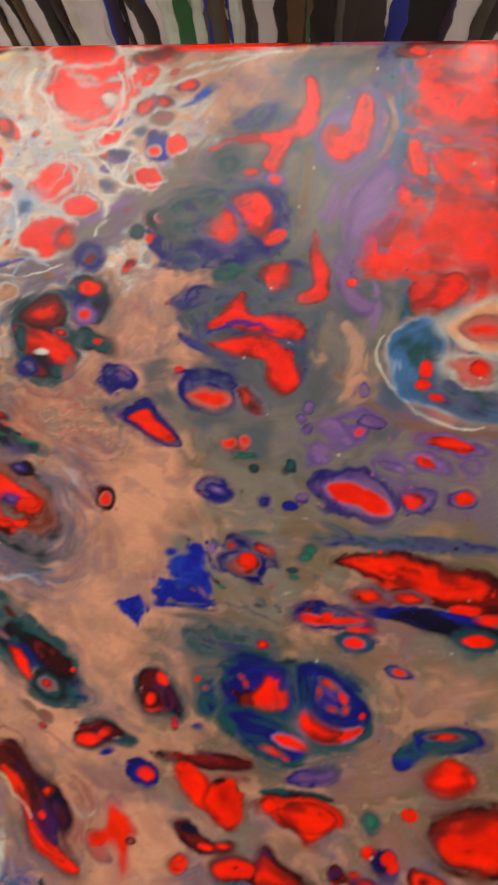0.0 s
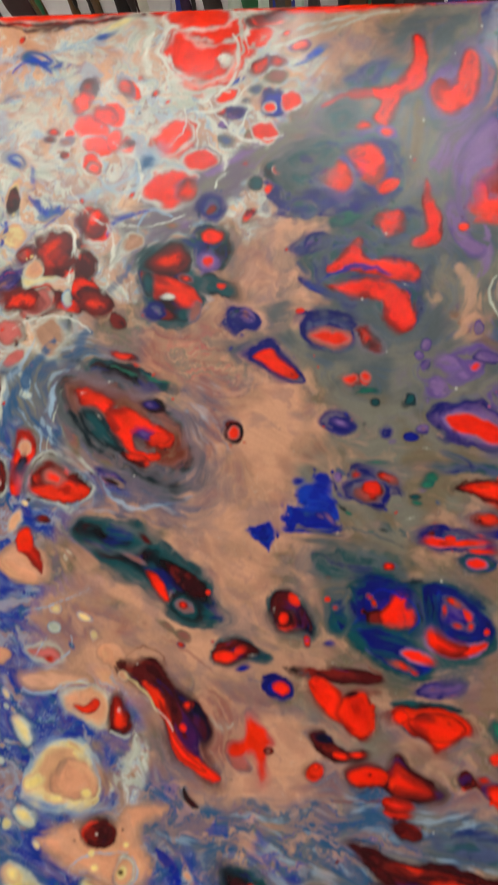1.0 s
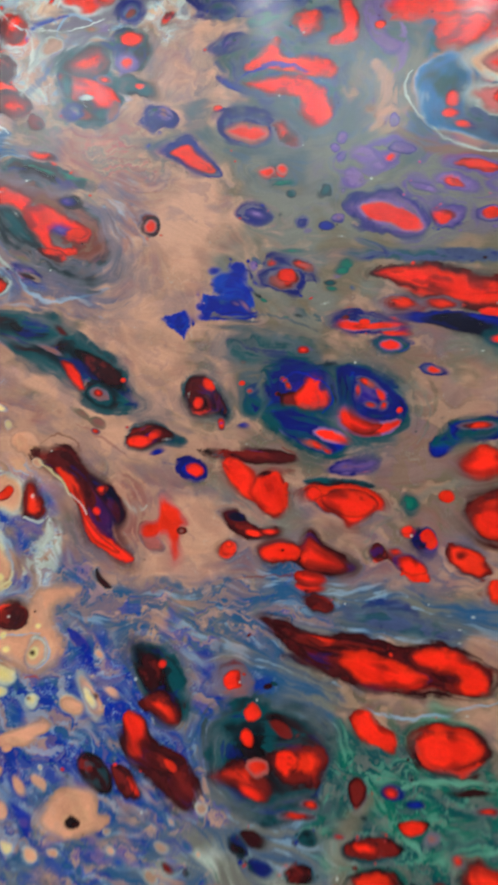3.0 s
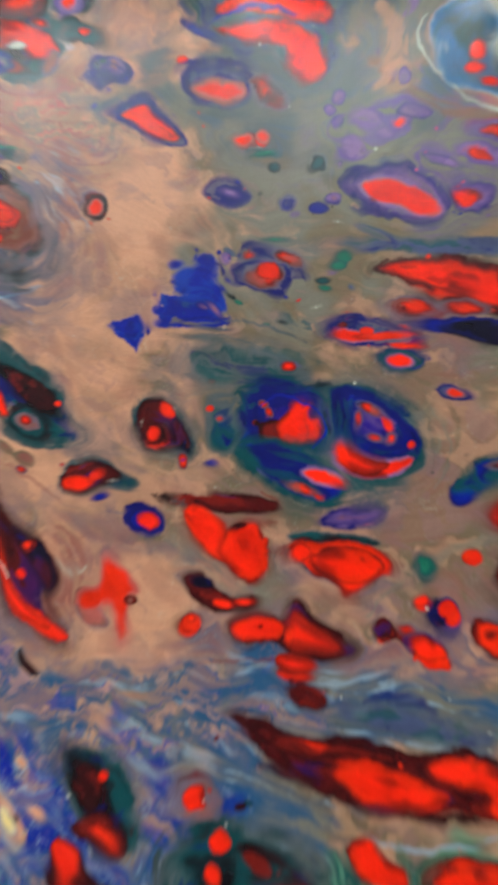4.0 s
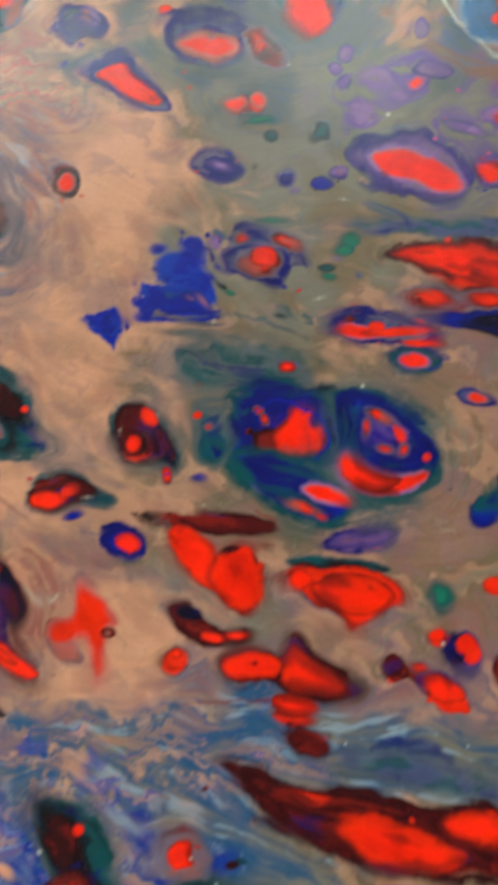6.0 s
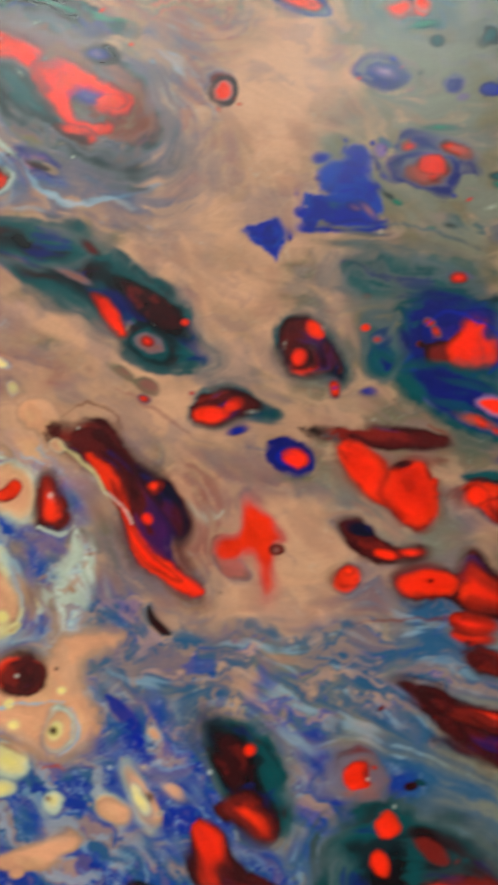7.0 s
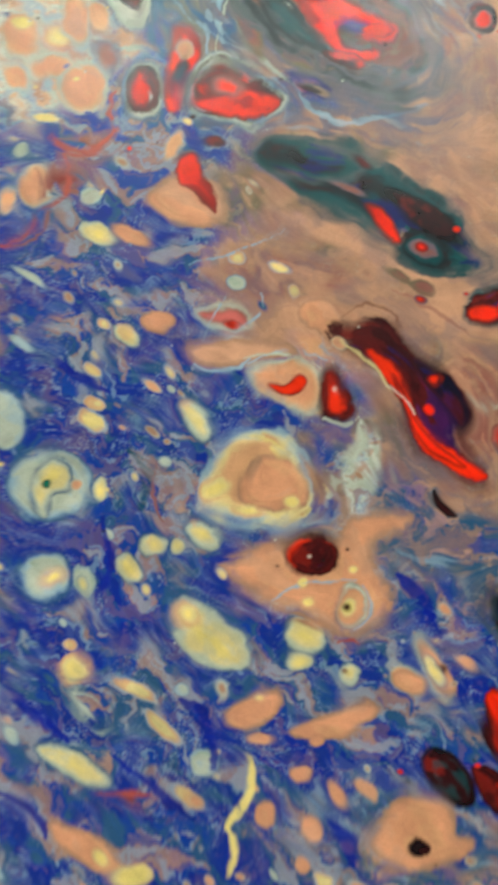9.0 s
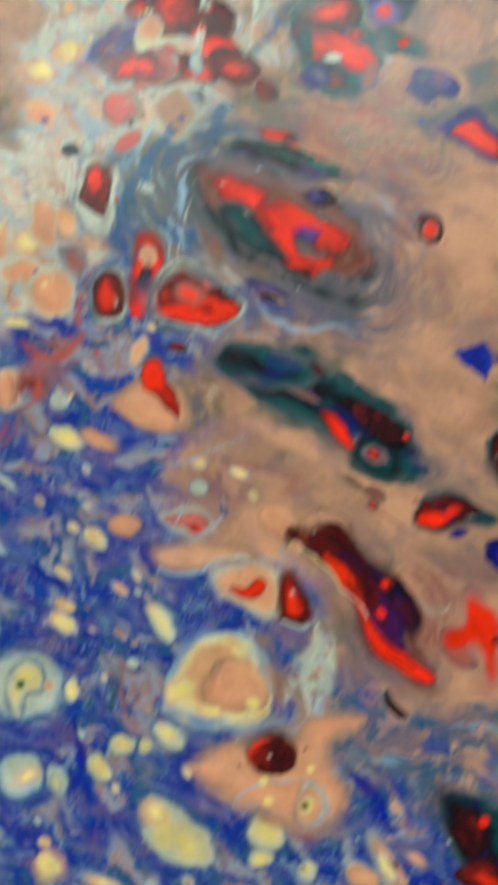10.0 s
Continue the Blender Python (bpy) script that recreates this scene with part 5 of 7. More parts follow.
# field of cream and blue
blob("palecell", (-228.3, -91.5), (-221.6, -92.7), (-215.9, -101.7), (-216.5, -114.7), (-223.5, -119.5), (-229.1, -115.0), (-230.8, -94.2))
blob("palecell", (-221.8, -135.8), (-218.0, -123.7), (-203.9, -119.5), (-189.4, -123.0), (-182.4, -132.9), (-185.5, -144.3), (-199.1, -151.7), (-213.5, -148.9))
blob("creamsoft", (-209.5, -132.4), (-202.3, -123.3), (-193.0, -126.9), (-193.7, -135.8), (-200.7, -139.8), (-202.6, -149.8), (-208.6, -145.0))
cell(-203.4, -134.3, 2.1, 1.8, 2, "green")
cell(-190.0, -133.9, 2.6, 2.3, 2, "peachcell")
cell(-179.6, -136.1, 3.6, 5.0, 2, "creamsoft")
blob("palecell", (-212.6, -174.9), (-209.7, -166.2), (-198.3, -164.6), (-190.0, -170.4), (-189.9, -180.2), (-198.2, -184.6), (-208.0, -182.6))
cell(-197.6, -174.4, 6.0, 3.5, 17, "yellow")
cell(-183.5, -176.8, 7.9, 4.5, -61, "palecell")
cell(-184.0, -177.3, 3.5, 2.2, -61, "creamsoft")
blob("creamsoft", (-142.1, -151.7), (-136.1, -146.6), (-127.2, -150.0), (-123.5, -156.7), (-128.0, -161.0), (-136.8, -158.8))
blob("creamsoft", (-170.9, -167.3), (-165.4, -163.5), (-158.8, -169.3), (-159.0, -174.9), (-165.5, -174.7))
cell(-154.2, -159.9, 6.5, 5.4, 2, "creamsoft")
cell(-143.0, -160.3, 3.0, 3.4, 2, "creamsoft")
blob("creamsoft", (-146.5, -96.4), (-139.5, -93.0), (-131.6, -100.0), (-129.2, -110.1), (-135.6, -114.3), (-142.8, -105.3))
cell(-170.7, -64.7, 7.5, 4.4, -39, "creamsoft")
cell(-187.4, -16.8, 11.0, 5.1, -20, "smoothcream")
cell(-171.3, -17.0, 10.3, 3.8, -22, "smoothpeach")
blob("peachcell", (-226.3, 9.9), (-221.7, 18.4), (-213.2, 15.5), (-211.1, 5.6), (-217.4, -2.0), (-224.5, 1.4))
blob("peachcell", (-210.6, 59.0), (-205.6, 68.4), (-193.1, 69.1), (-186.9, 58.7), (-190.4, 47.0), (-202.7, 44.8))
cell(-232.2, -0.1, 3.9, 7.4, -0, "peachcell")
cell(-185.2, -106.3, 7.4, 4.1, -33, "creamcell")
cell(-184.5, -97.4, 4.7, 3.1, -23, "creamcell")
cell(-185.9, -81.8, 5.3, 2.6, -29, "creamcell")
cell(-217.6, -37.6, 10.6, 1.9, -32, "palecell")
cell(-219.3, -69.6, 8.2, 2.3, -28, "palecell")
cell(-155.2, -59.2, 7.9, 5.3, -9, "smoothpeach")
cell(-181.4, -60.3, 3.8, 2.3, -39, "creamcell")
cell(-191.8, 2.7, 5.4, 4.5, -0, "palecell")
cell(-226.3, 25.6, 3.9, 4.0, -0, "palecell")
blob("redweb", (-211.5, 31.3), (-196.4, 32.6), (-181.6, 37.7), (-183.7, 26.8), (-195.6, 19.7), (-206.9, 24.1))
blob("redweb", (-214.5, 15.5), (-198.4, 21.2), (-192.1, 6.9), (-207.9, -1.5), (-217.8, -15.5))
blob("creamrim", (-135.6, -138.4), (-131.2, -122.8), (-119.1, -109.4), (-105.6, -107.1), (-94.2, -113.8), (-86.2, -129.1), (-87.2, -140.7), (-97.6, -148.6), (-114.8, -149.1), (-129.2, -144.6))
blob("smoothpeach", (-115.9, -132.9), (-108.7, -121.0), (-95.3, -119.9), (-87.7, -129.1), (-90.0, -139.0), (-105.2, -142.4), (-113.1, -140.2))
cell(-127.8, -134.7, 7.5, 5.0, 32, "yellow")
cell(-94.2, -138.7, 3.4, 2.9, 2, "yellow")
cell(-112.5, -143.4, 7.4, 2.9, -8, "yellow")
blob("creamsoft", (-147.5, -187.0), (-141.4, -180.1), (-127.9, -184.3), (-114.8, -195.2), (-108.2, -204.7), (-113.5, -212.4), (-127.9, -210.7), (-140.4, -201.4))
cell(-138.1, -187.8, 6.3, 4.8, -27, "yellow")
blob("creamsoft", (-95.3, -194.4), (-89.4, -188.5), (-79.3, -192.6), (-78.2, -200.7), (-85.5, -203.3), (-92.7, -200.1))
cell(-89.0, -206.2, 5.7, 3.7, -12, "creamsoft")
cell(-68.6, -210.2, 4.7, 4.8, 3, "creamsoft")
cell(-70.0, -209.3, 1.4, 1.1, 3, "darkred")
blob("smoothpeach", (-125.6, -167.4), (-108.4, -159.1), (-92.6, -155.0), (-73.1, -155.0), (-67.9, -145.2), (-45.2, -143.3), (-45.2, -148.8), (-55.8, -151.6), (-58.1, -162.2), (-53.2, -179.1), (-60.2, -191.5), (-72.6, -193.0), (-87.5, -187.5), (-102.1, -181.0), (-114.5, -174.3))
blob("darkred", (-96.3, -162.3), (-92.6, -154.2), (-83.3, -152.5), (-75.0, -156.8), (-73.7, -164.0), (-80.1, -169.2), (-89.8, -169.5))
cell(-85.1, -161.5, 8.7, 6.5, 2, "wine")
cell(-85.6, -162.2, 0.7, 0.5, 2, "white")
cell(-88.5, -173.3, 2.2, 2.1, 2, "yellow")
cell(-85.7, -181.5, 2.9, 2.8, 2, "yellow")
cell(-66.9, -167.3, 2.2, 1.9, 2, "yellow")
cell(-67.5, -182.5, 7.1, 8.4, 2, "palerim")
cell(-67.9, -182.5, 6.0, 6.8, 2, "smoothpeach")
cell(-68.9, -183.0, 3.6, 3.8, 2, "yellow")
cell(-69.4, -182.8, 1.7, 1.4, -18, "maroon")
cell(-32.5, -206.7, 8.1, 3.1, -59, "smoothcream")
cell(-29.0, -206.1, 1.2, 0.9, 3, "maroon")
cell(-43.0, -212.0, 6.5, 3.7, -7, "smoothpeach")
cell(-19.1, -203.2, 5.4, 2.4, -38, "smoothpeach")
blob("smoothpeach", (-118.7, -230.6), (-112.5, -223.0), (-97.8, -218.2), (-97.6, -225.9), (-105.0, -233.6), (-114.5, -234.1))
cell(-105.4, -221.5, 2.1, 1.8, 3, "yellow")
blob("smoothpeach", (-92.0, -234.5), (-79.1, -228.2), (-62.3, -222.0), (-56.2, -225.3), (-67.3, -234.0), (-83.7, -237.1))
cell(-104.4, -238.1, 5.7, 2.3, 3, "smoothpeach")
blob("yellow", (-192.6, -211.5), (-186.7, -206.5), (-180.2, -210.9), (-181.0, -216.9), (-188.3, -219.1))
blob("creamwash", (-190.8, -219.7), (-175.9, -220.2), (-165.3, -232.4), (-172.1, -242.0), (-184.8, -235.7))
cell(-158.1, -221.0, 11.6, 3.1, -28, "creamcell")
cell(-145.7, -236.5, 10.3, 3.1, -38, "creamcell")
cell(-132.5, -263.6, 7.3, 2.8, -33, "creamcell")
cell(-129.6, -264.6, 3.2, 2.0, -25, "peachcell")
cell(-127.1, -248.8, 6.2, 5.8, 3, "palecell")
blob("creamsoft", (-201.7, -248.1), (-194.2, -243.6), (-179.0, -249.7), (-166.9, -257.7), (-170.5, -261.9), (-185.8, -258.2))
blob("smoothpeach", (-192.4, -277.1), (-184.6, -277.1), (-169.3, -282.0), (-162.1, -290.8), (-171.0, -293.6), (-186.9, -286.6))
cell(-169.4, -289.1, 4.2, 2.7, -34, "yellow")
cell(-156.7, -295.3, 8.0, 4.8, 4, "yellow")
blob("redweb", (-178.0, -266.2), (-158.9, -262.2), (-146.8, -263.8), (-149.0, -266.8), (-165.8, -267.7))
cell(-101.7, -268.5, 4.7, 5.7, 13, "smoothpeach")
cell(-81.8, -272.0, 4.2, 5.6, 13, "smoothpeach")
cell(-86.9, -251.6, 5.1, 3.3, 3, "smoothpeach")
cell(-71.7, -258.0, 6.1, 3.0, -57, "smoothpeach")
cell(-60.1, -256.3, 6.6, 3.2, -42, "smoothpeach")
cell(-86.1, -287.2, 3.2, 3.9, 4, "smoothpeach")
cell(-81.3, -238.5, 3.3, 2.2, 3, "smoothpeach")
blob("smoothpeach", (-58.6, -275.9), (-48.6, -262.2), (-34.9, -256.7), (-25.4, -260.5), (-25.1, -271.7), (-18.4, -275.6), (-35.0, -286.2), (-50.8, -285.1))
cell(-39.5, -277.5, 4.0, 3.5, -6, "maroon")
blob("maroon", (-37.7, -242.3), (-32.6, -238.0), (-23.1, -243.3), (-18.1, -252.2), (-20.9, -259.4), (-30.4, -255.1), (-36.3, -248.8))
blob("darkred", (-18.5, -244.8), (-10.0, -248.1), (-3.3, -255.3), (-6.8, -262.0), (-14.6, -254.2))
blob("tanlightcell", (-142.3, -69.6), (-125.2, -66.2), (-104.2, -66.9), (-93.4, -72.5), (-114.6, -77.0), (-127.8, -79.8), (-139.5, -76.1))
blob("peachcell", (-114.5, -79.1), (-99.4, -76.2), (-83.7, -80.1), (-80.2, -93.9), (-88.3, -100.6), (-102.0, -92.7), (-111.2, -87.3))
blob("redsoft", (-104.7, -86.6), (-97.8, -87.8), (-91.7, -82.3), (-88.6, -85.3), (-92.5, -90.5), (-99.0, -90.9))
blob("reddeep", (-82.6, -81.6), (-76.7, -79.0), (-71.1, -88.6), (-67.5, -97.7), (-73.4, -102.6), (-80.3, -101.0), (-82.5, -91.4))
cell(-76.0, -88.7, 0.7, 0.8, 1, "white")
blob("pinkcell", (-139.6, -53.1), (-120.5, -50.8), (-115.1, -61.3), (-131.0, -60.5))
cell(-122.3, -59.6, 4.2, 2.6, -20, "darkred")
blob("smoothpeach", (-163.5, 2.7), (-149.2, 12.4), (-130.4, 6.8), (-129.8, -9.8), (-148.2, -11.2), (-161.8, -4.3))
blob("redsoft", (-150.1, 20.3), (-143.0, 22.6), (-138.5, 12.4), (-132.4, 4.0), (-131.4, -7.1), (-136.6, -2.1), (-143.6, 5.2), (-150.1, 8.0))
cell(-133.8, 29.0, 5.9, 2.5, -6, "darkred")
cell(-153.9, 28.0, 3.9, 8.9, -21, "peachcell")
blob("palerim", (-179.8, 54.2), (-175.9, 68.8), (-164.0, 67.7), (-159.2, 53.9), (-164.1, 41.6), (-175.0, 42.5))
blob("reddeep", (-177.8, 54.2), (-174.1, 66.1), (-165.2, 65.4), (-161.1, 54.0), (-165.8, 44.5), (-174.1, 45.1))
cell(-165.4, 52.0, 0.8, 1.2, -1, "white")
blob("redsoft", (-153.6, 88.9), (-145.6, 87.5), (-142.1, 75.0), (-146.0, 63.4), (-150.7, 46.0), (-157.9, 44.7), (-157.3, 61.2), (-155.9, 78.8))
cell(-149.2, 76.3, 4.1, 5.6, -1, "peachcell")
cell(-151.0, 65.2, 3.6, 6.3, -17, "maroonsoft")
blob("palerim", (-149.3, 53.0), (-146.1, 66.9), (-132.8, 74.3), (-119.1, 68.8), (-107.5, 58.8), (-100.3, 48.3), (-111.1, 35.9), (-129.9, 37.8), (-145.7, 42.5))
blob("darkred", (-146.7, 53.5), (-143.3, 65.1), (-132.7, 70.8), (-121.1, 66.5), (-110.1, 57.6), (-103.5, 48.9), (-112.8, 38.8), (-128.9, 40.6), (-143.6, 44.8))
blob("redsoft", (-146.0, 50.0), (-132.0, 52.2), (-120.8, 56.6), (-104.6, 49.0), (-113.9, 39.9), (-128.9, 41.2), (-142.6, 45.9))
cell(-128.1, 57.9, 7.2, 5.7, -22, "redweak")
# violet-rimmed and navy-rimmed cells above the blue patch
blob("violetrim", (117.2, 101.5), (130.6, 110.2), (147.5, 111.1), (164.1, 101.8), (169.0, 88.2), (153.8, 84.3), (137.2, 86.8), (125.5, 92.4))
blob("redlilac", (125.4, 101.5), (137.6, 105.5), (149.8, 101.9), (160.3, 95.2), (167.6, 87.2), (156.1, 85.2), (146.0, 90.8), (133.0, 92.3))
blob("navyrim", (30.4, 158.5), (33.4, 169.0), (49.7, 172.5), (66.3, 167.4), (70.4, 156.4), (64.5, 147.5), (49.7, 145.6), (35.6, 150.7))
blob("redweak", (38.1, 155.6), (48.9, 161.5), (65.2, 156.7), (65.4, 150.2), (54.6, 146.0), (43.4, 151.1))
blob("redgrey", (69.1, 159.1), (78.9, 161.7), (89.1, 150.6), (86.8, 142.5), (74.4, 146.8))
blob("navyrim", (-7.9, 142.7), (3.9, 150.2), (13.9, 153.6), (22.5, 144.9), (37.7, 125.3), (27.8, 122.7), (10.1, 132.6))
blob("redsoft", (0.9, 140.9), (12.8, 146.7), (20.3, 139.5), (32.5, 128.0), (23.0, 128.1), (9.4, 135.3))
blob("navyrim", (46.3, 99.3), (57.5, 106.1), (70.8, 95.1), (61.8, 89.7), (51.5, 93.4))
cell(60.3, 97.2, 5.0, 2.0, -21, "lilac")
# red shapes of the far half
blob("slateblue", (59.1, 339.8), (81.1, 355.8), (103.7, 349.6), (92.9, 337.6), (70.7, 331.7))
blob("redsoft", (44.9, 320.5), (63.2, 331.7), (92.2, 336.4), (106.6, 351.6), (107.9, 371.9), (114.4, 369.4), (117.9, 347.5), (115.9, 336.3), (101.4, 326.8), (90.9, 305.8), (81.1, 310.9), (85.9, 323.6), (67.2, 325.7))
blob("lilac", (115.3, 331.5), (126.1, 345.4), (135.2, 351.4), (142.3, 365.5), (153.4, 363.3), (156.2, 343.3), (150.3, 323.5), (137.7, 311.7), (124.9, 311.7))
blob("redsoft", (119.0, 330.7), (126.2, 339.4), (136.5, 337.0), (140.6, 356.2), (147.9, 361.4), (152.4, 351.3), (150.5, 330.6), (141.3, 317.2), (128.2, 313.3))
blob("navyrim", (24.9, 270.3), (43.3, 274.3), (50.1, 288.0), (64.6, 295.9), (90.6, 294.0), (96.9, 268.9), (84.6, 253.5), (59.0, 253.2), (33.0, 256.8))
blob("redflat", (62.3, 288.9), (79.6, 292.1), (89.9, 280.4), (88.5, 268.1), (80.7, 260.3), (72.4, 267.9), (65.4, 278.0))
cell(57.6, 269.8, 12.5, 12.0, 0, "lilac")
cell(57.2, 269.8, 10.3, 10.0, 0, "redsoft")
cell(90.2, 260.8, 8.8, 5.0, 32, "redsoft")
blob("redflat", (115.8, 265.9), (120.1, 253.8), (125.5, 235.0), (121.6, 219.3), (107.4, 217.2), (106.5, 223.5), (115.7, 228.9), (114.1, 249.9))
blob("slateblue", (45.8, 222.7), (71.0, 228.7), (111.2, 208.7), (117.3, 179.6), (112.6, 157.9), (95.1, 153.8), (76.7, 175.1), (51.3, 181.8))
blob("redflat", (60.1, 212.4), (71.2, 223.0), (76.0, 210.4), (90.5, 209.1), (109.2, 205.0), (110.8, 197.0), (101.0, 193.1), (89.4, 197.3), (68.5, 200.6), (51.1, 201.0))
blob("redflat", (50.2, 190.6), (75.9, 195.6), (94.7, 190.0), (105.6, 179.3), (108.2, 163.5), (98.5, 157.5), (87.6, 167.3), (85.1, 178.2), (65.6, 183.2))
blob("tealbody", (-81.2, 201.7), (-73.0, 217.1), (-50.8, 223.2), (-38.0, 202.5), (-32.3, 176.4), (-46.0, 161.2), (-64.7, 162.7), (-77.6, 182.9))
blob("reddeep", (-72.7, 204.9), (-61.7, 217.3), (-48.3, 219.4), (-45.0, 206.1), (-60.1, 197.5))
blob("redsoft", (-77.4, 198.0), (-63.0, 196.0), (-42.2, 188.8), (-35.2, 175.6), (-47.1, 175.3), (-56.6, 181.8), (-66.3, 182.4))
cell(-57.3, 181.8, 4.5, 2.2, 1, "palerim")
cell(-46.7, 170.5, 5.9, 5.2, 1, "teal")
cell(-61.6, 170.1, 9.8, 4.4, -18, "darkred")
cell(-70.8, 190.5, 5.3, 9.0, 1, "tealdark")
cell(-37.5, 170.7, 5.2, 7.4, 1, "rosecell")
cell(-46.7, 194.8, 6.1, 3.7, -19, "redgrey")
cell(-67.3, 171.9, 7.5, 6.7, 1, "navyrim")
# streaks and red cells towards the near right
blob("darkred", (134.2, 58.3), (168.9, 63.7), (222.3, 51.4), (234.4, 31.5), (202.0, 30.4), (169.1, 38.3), (142.4, 51.3))
blob("redflat", (136.5, 56.7), (162.3, 61.1), (189.5, 54.6), (219.6, 48.1), (220.9, 38.4), (202.0, 35.9), (182.3, 39.9), (162.4, 47.5))
cell(152.6, 37.2, 13.9, 4.9, -5, "redgrey")
cell(177.4, 36.4, 11.1, 4.3, -5, "redgrey")
blob("navydark", (164.3, 27.3), (188.9, 30.1), (203.6, 24.6), (232.6, 20.9), (232.5, 10.0), (201.9, 14.9), (182.4, 20.4))
cell(209.1, 31.3, 9.7, 3.2, -2, "redflat")
cell(224.6, 26.3, 8.1, 3.5, 3, "redflat")
cell(215.5, 13.6, 14.7, 7.7, -2, "tealnavy")
cell(216.8, 14.4, 9.6, 3.8, -2, "redflat")
blob("redflat", (186.6, -62.2), (198.6, -52.9), (213.8, -56.9), (215.0, -66.5), (201.8, -73.1), (190.4, -69.9))
blob("reddeep", (186.7, -91.8), (198.6, -81.4), (217.4, -74.8), (233.0, -77.4), (232.5, -112.8), (201.7, -112.1), (191.7, -102.8))
blob("redflat", (194.2, -93.1), (217.4, -82.0), (232.9, -83.4), (232.6, -109.3), (201.7, -108.6))
blob("tealnavy", (169.3, -52.9), (182.7, -38.5), (198.7, -35.7), (215.2, -39.7), (202.5, -46.6), (184.3, -50.7))
cell(198.0, -40.1, 11.5, 2.5, 3, "redgrey")
blob("redmottle", (145.7, 267.7), (152.7, 275.4), (167.8, 265.6), (189.0, 284.0), (237.6, 281.2), (236.9, 230.9), (202.4, 238.2), (181.4, 234.2), (163.8, 236.2), (145.4, 242.0))
blob("redmottle", (179.0, 367.1), (202.7, 379.0), (238.9, 383.4), (238.4, 344.8), (209.8, 337.5), (188.2, 345.1))
blob("redmottle", (194.7, 320.3), (216.8, 320.2), (237.9, 307.9), (237.7, 288.0), (213.2, 299.4))
blob("redflat", (177.3, 217.2), (188.5, 224.7), (202.4, 238.2), (212.8, 232.4), (206.5, 221.3), (192.0, 213.0))
blob("sky", (159.5, 185.9), (167.7, 202.4), (189.2, 212.6), (200.6, 195.7), (200.6, 167.1), (236.0, 155.4), (235.8, 141.4), (195.4, 148.0), (170.8, 158.6))
blob("slateblue", (183.5, 163.2), (198.9, 181.3), (219.2, 164.1), (236.0, 161.0), (235.8, 145.3), (202.2, 151.3))
blob("peachcell", (196.8, 205.8), (216.2, 217.8), (236.8, 221.0), (236.4, 187.8), (212.6, 188.8))
blob("redweak", (206.5, 202.4), (219.6, 209.8), (236.7, 208.7), (236.5, 195.0), (216.0, 194.6))
blob("pinkcell", (195.4, 180.5), (209.1, 187.3), (227.5, 182.0), (227.3, 166.4), (209.0, 163.8))
cell(219.3, 176.4, 6.4, 5.0, 1, "redflat")
cell(185.1, 176.7, 4.1, 5.4, 1, "redflat")
cell(184.5, 166.0, 5.1, 3.5, 1, "redflat")
cell(192.7, 157.8, 4.4, 2.8, 1, "redflat")
blob("lilac", (135.6, 267.2), (142.4, 291.5), (160.2, 312.5), (171.8, 300.8), (164.1, 280.0), (147.6, 259.7), (139.7, 242.7), (135.9, 253.9))
blob("lilac", (128.9, 246.3), (138.2, 242.7), (144.2, 224.1), (154.2, 215.0), (146.6, 210.1), (135.1, 220.2))
cell(139.9, 231.4, 3.9, 3.4, 1, "redflat")
blob("hazeteal", (15.3, 282.0), (34.8, 295.9), (58.0, 294.0), (51.0, 268.6), (21.9, 256.0))
blob("hazeteal", (45.1, 315.7), (63.4, 327.7), (71.6, 307.8), (53.5, 295.9))
# ground tones
# upper left, with pale and blue threads
cell(-140.0, 213.1, 14.6, 18.2, -0, "reddeep")
cell(-113.4, 237.9, 12.1, 14.2, -0, "reddeep")
cell(-111.5, 240.0, 6.5, 7.5, -0, "redsoft")
cell(-163.9, 180.2, 16.4, 8.9, -10, "reddeep")
cell(-109.4, 176.3, 16.1, 10.3, -15, "reddeep")
cell(-153.3, 200.7, 7.3, 8.2, -0, "peachcell")
cell(-171.9, 253.2, 5.0, 10.2, -1, "maroonsoft")
cell(-108.1, 317.0, 9.1, 7.9, -1, "redsoft")
cell(-125.4, 328.3, 8.3, 7.1, -1, "redsoft")
cell(-100.7, 297.3, 7.4, 9.5, -1, "redsoft")
cell(-135.8, 297.9, 5.8, 4.4, -1, "rosecell")
cell(-115.8, 276.0, 5.7, 5.1, -1, "redweak")
# flecks and rims that set the ground apart
cell(-10.8, 89.7, 6.3, 6.5, -0, "maroon")
cell(-10.6, 89.7, 4.5, 4.4, -0, "redweak")
cell(133.0, 75.1, 10.5, 2.0, -26, "greyrim")
cell(115.8, 58.5, 4.2, 2.4, -10, "green")
cell(83.9, 72.5, 7.1, 1.3, 0, "green")
cell(109.1, 46.7, 3.7, 1.5, -10, "green")
cell(96.8, 24.9, 9.2, 2.1, -25, "tealwash")
cell(90.0, 93.0, 4.3, 3.8, -0, "navyrim")
cell(105.3, 88.4, 5.2, 2.8, -5, "navy")
cell(104.4, 113.2, 3.4, 5.1, -22, "teal")
cell(77.8, 118.7, 7.3, 1.8, 10, "green")
cell(65.3, 126.0, 6.4, 3.9, -11, "redweak")
cell(76.0, 127.5, 4.1, 4.3, -32, "redweak")
cell(136.8, -116.6, 5.6, 3.6, 3, "wine")
cell(148.2, -116.7, 4.6, 2.8, 3, "redgrey")
cell(154.5, -103.8, 3.3, 2.8, 3, "redflat")
cell(161.7, -109.3, 4.9, 5.6, 3, "navydark")
cell(166.5, -108.1, 4.1, 4.0, 3, "redflat")
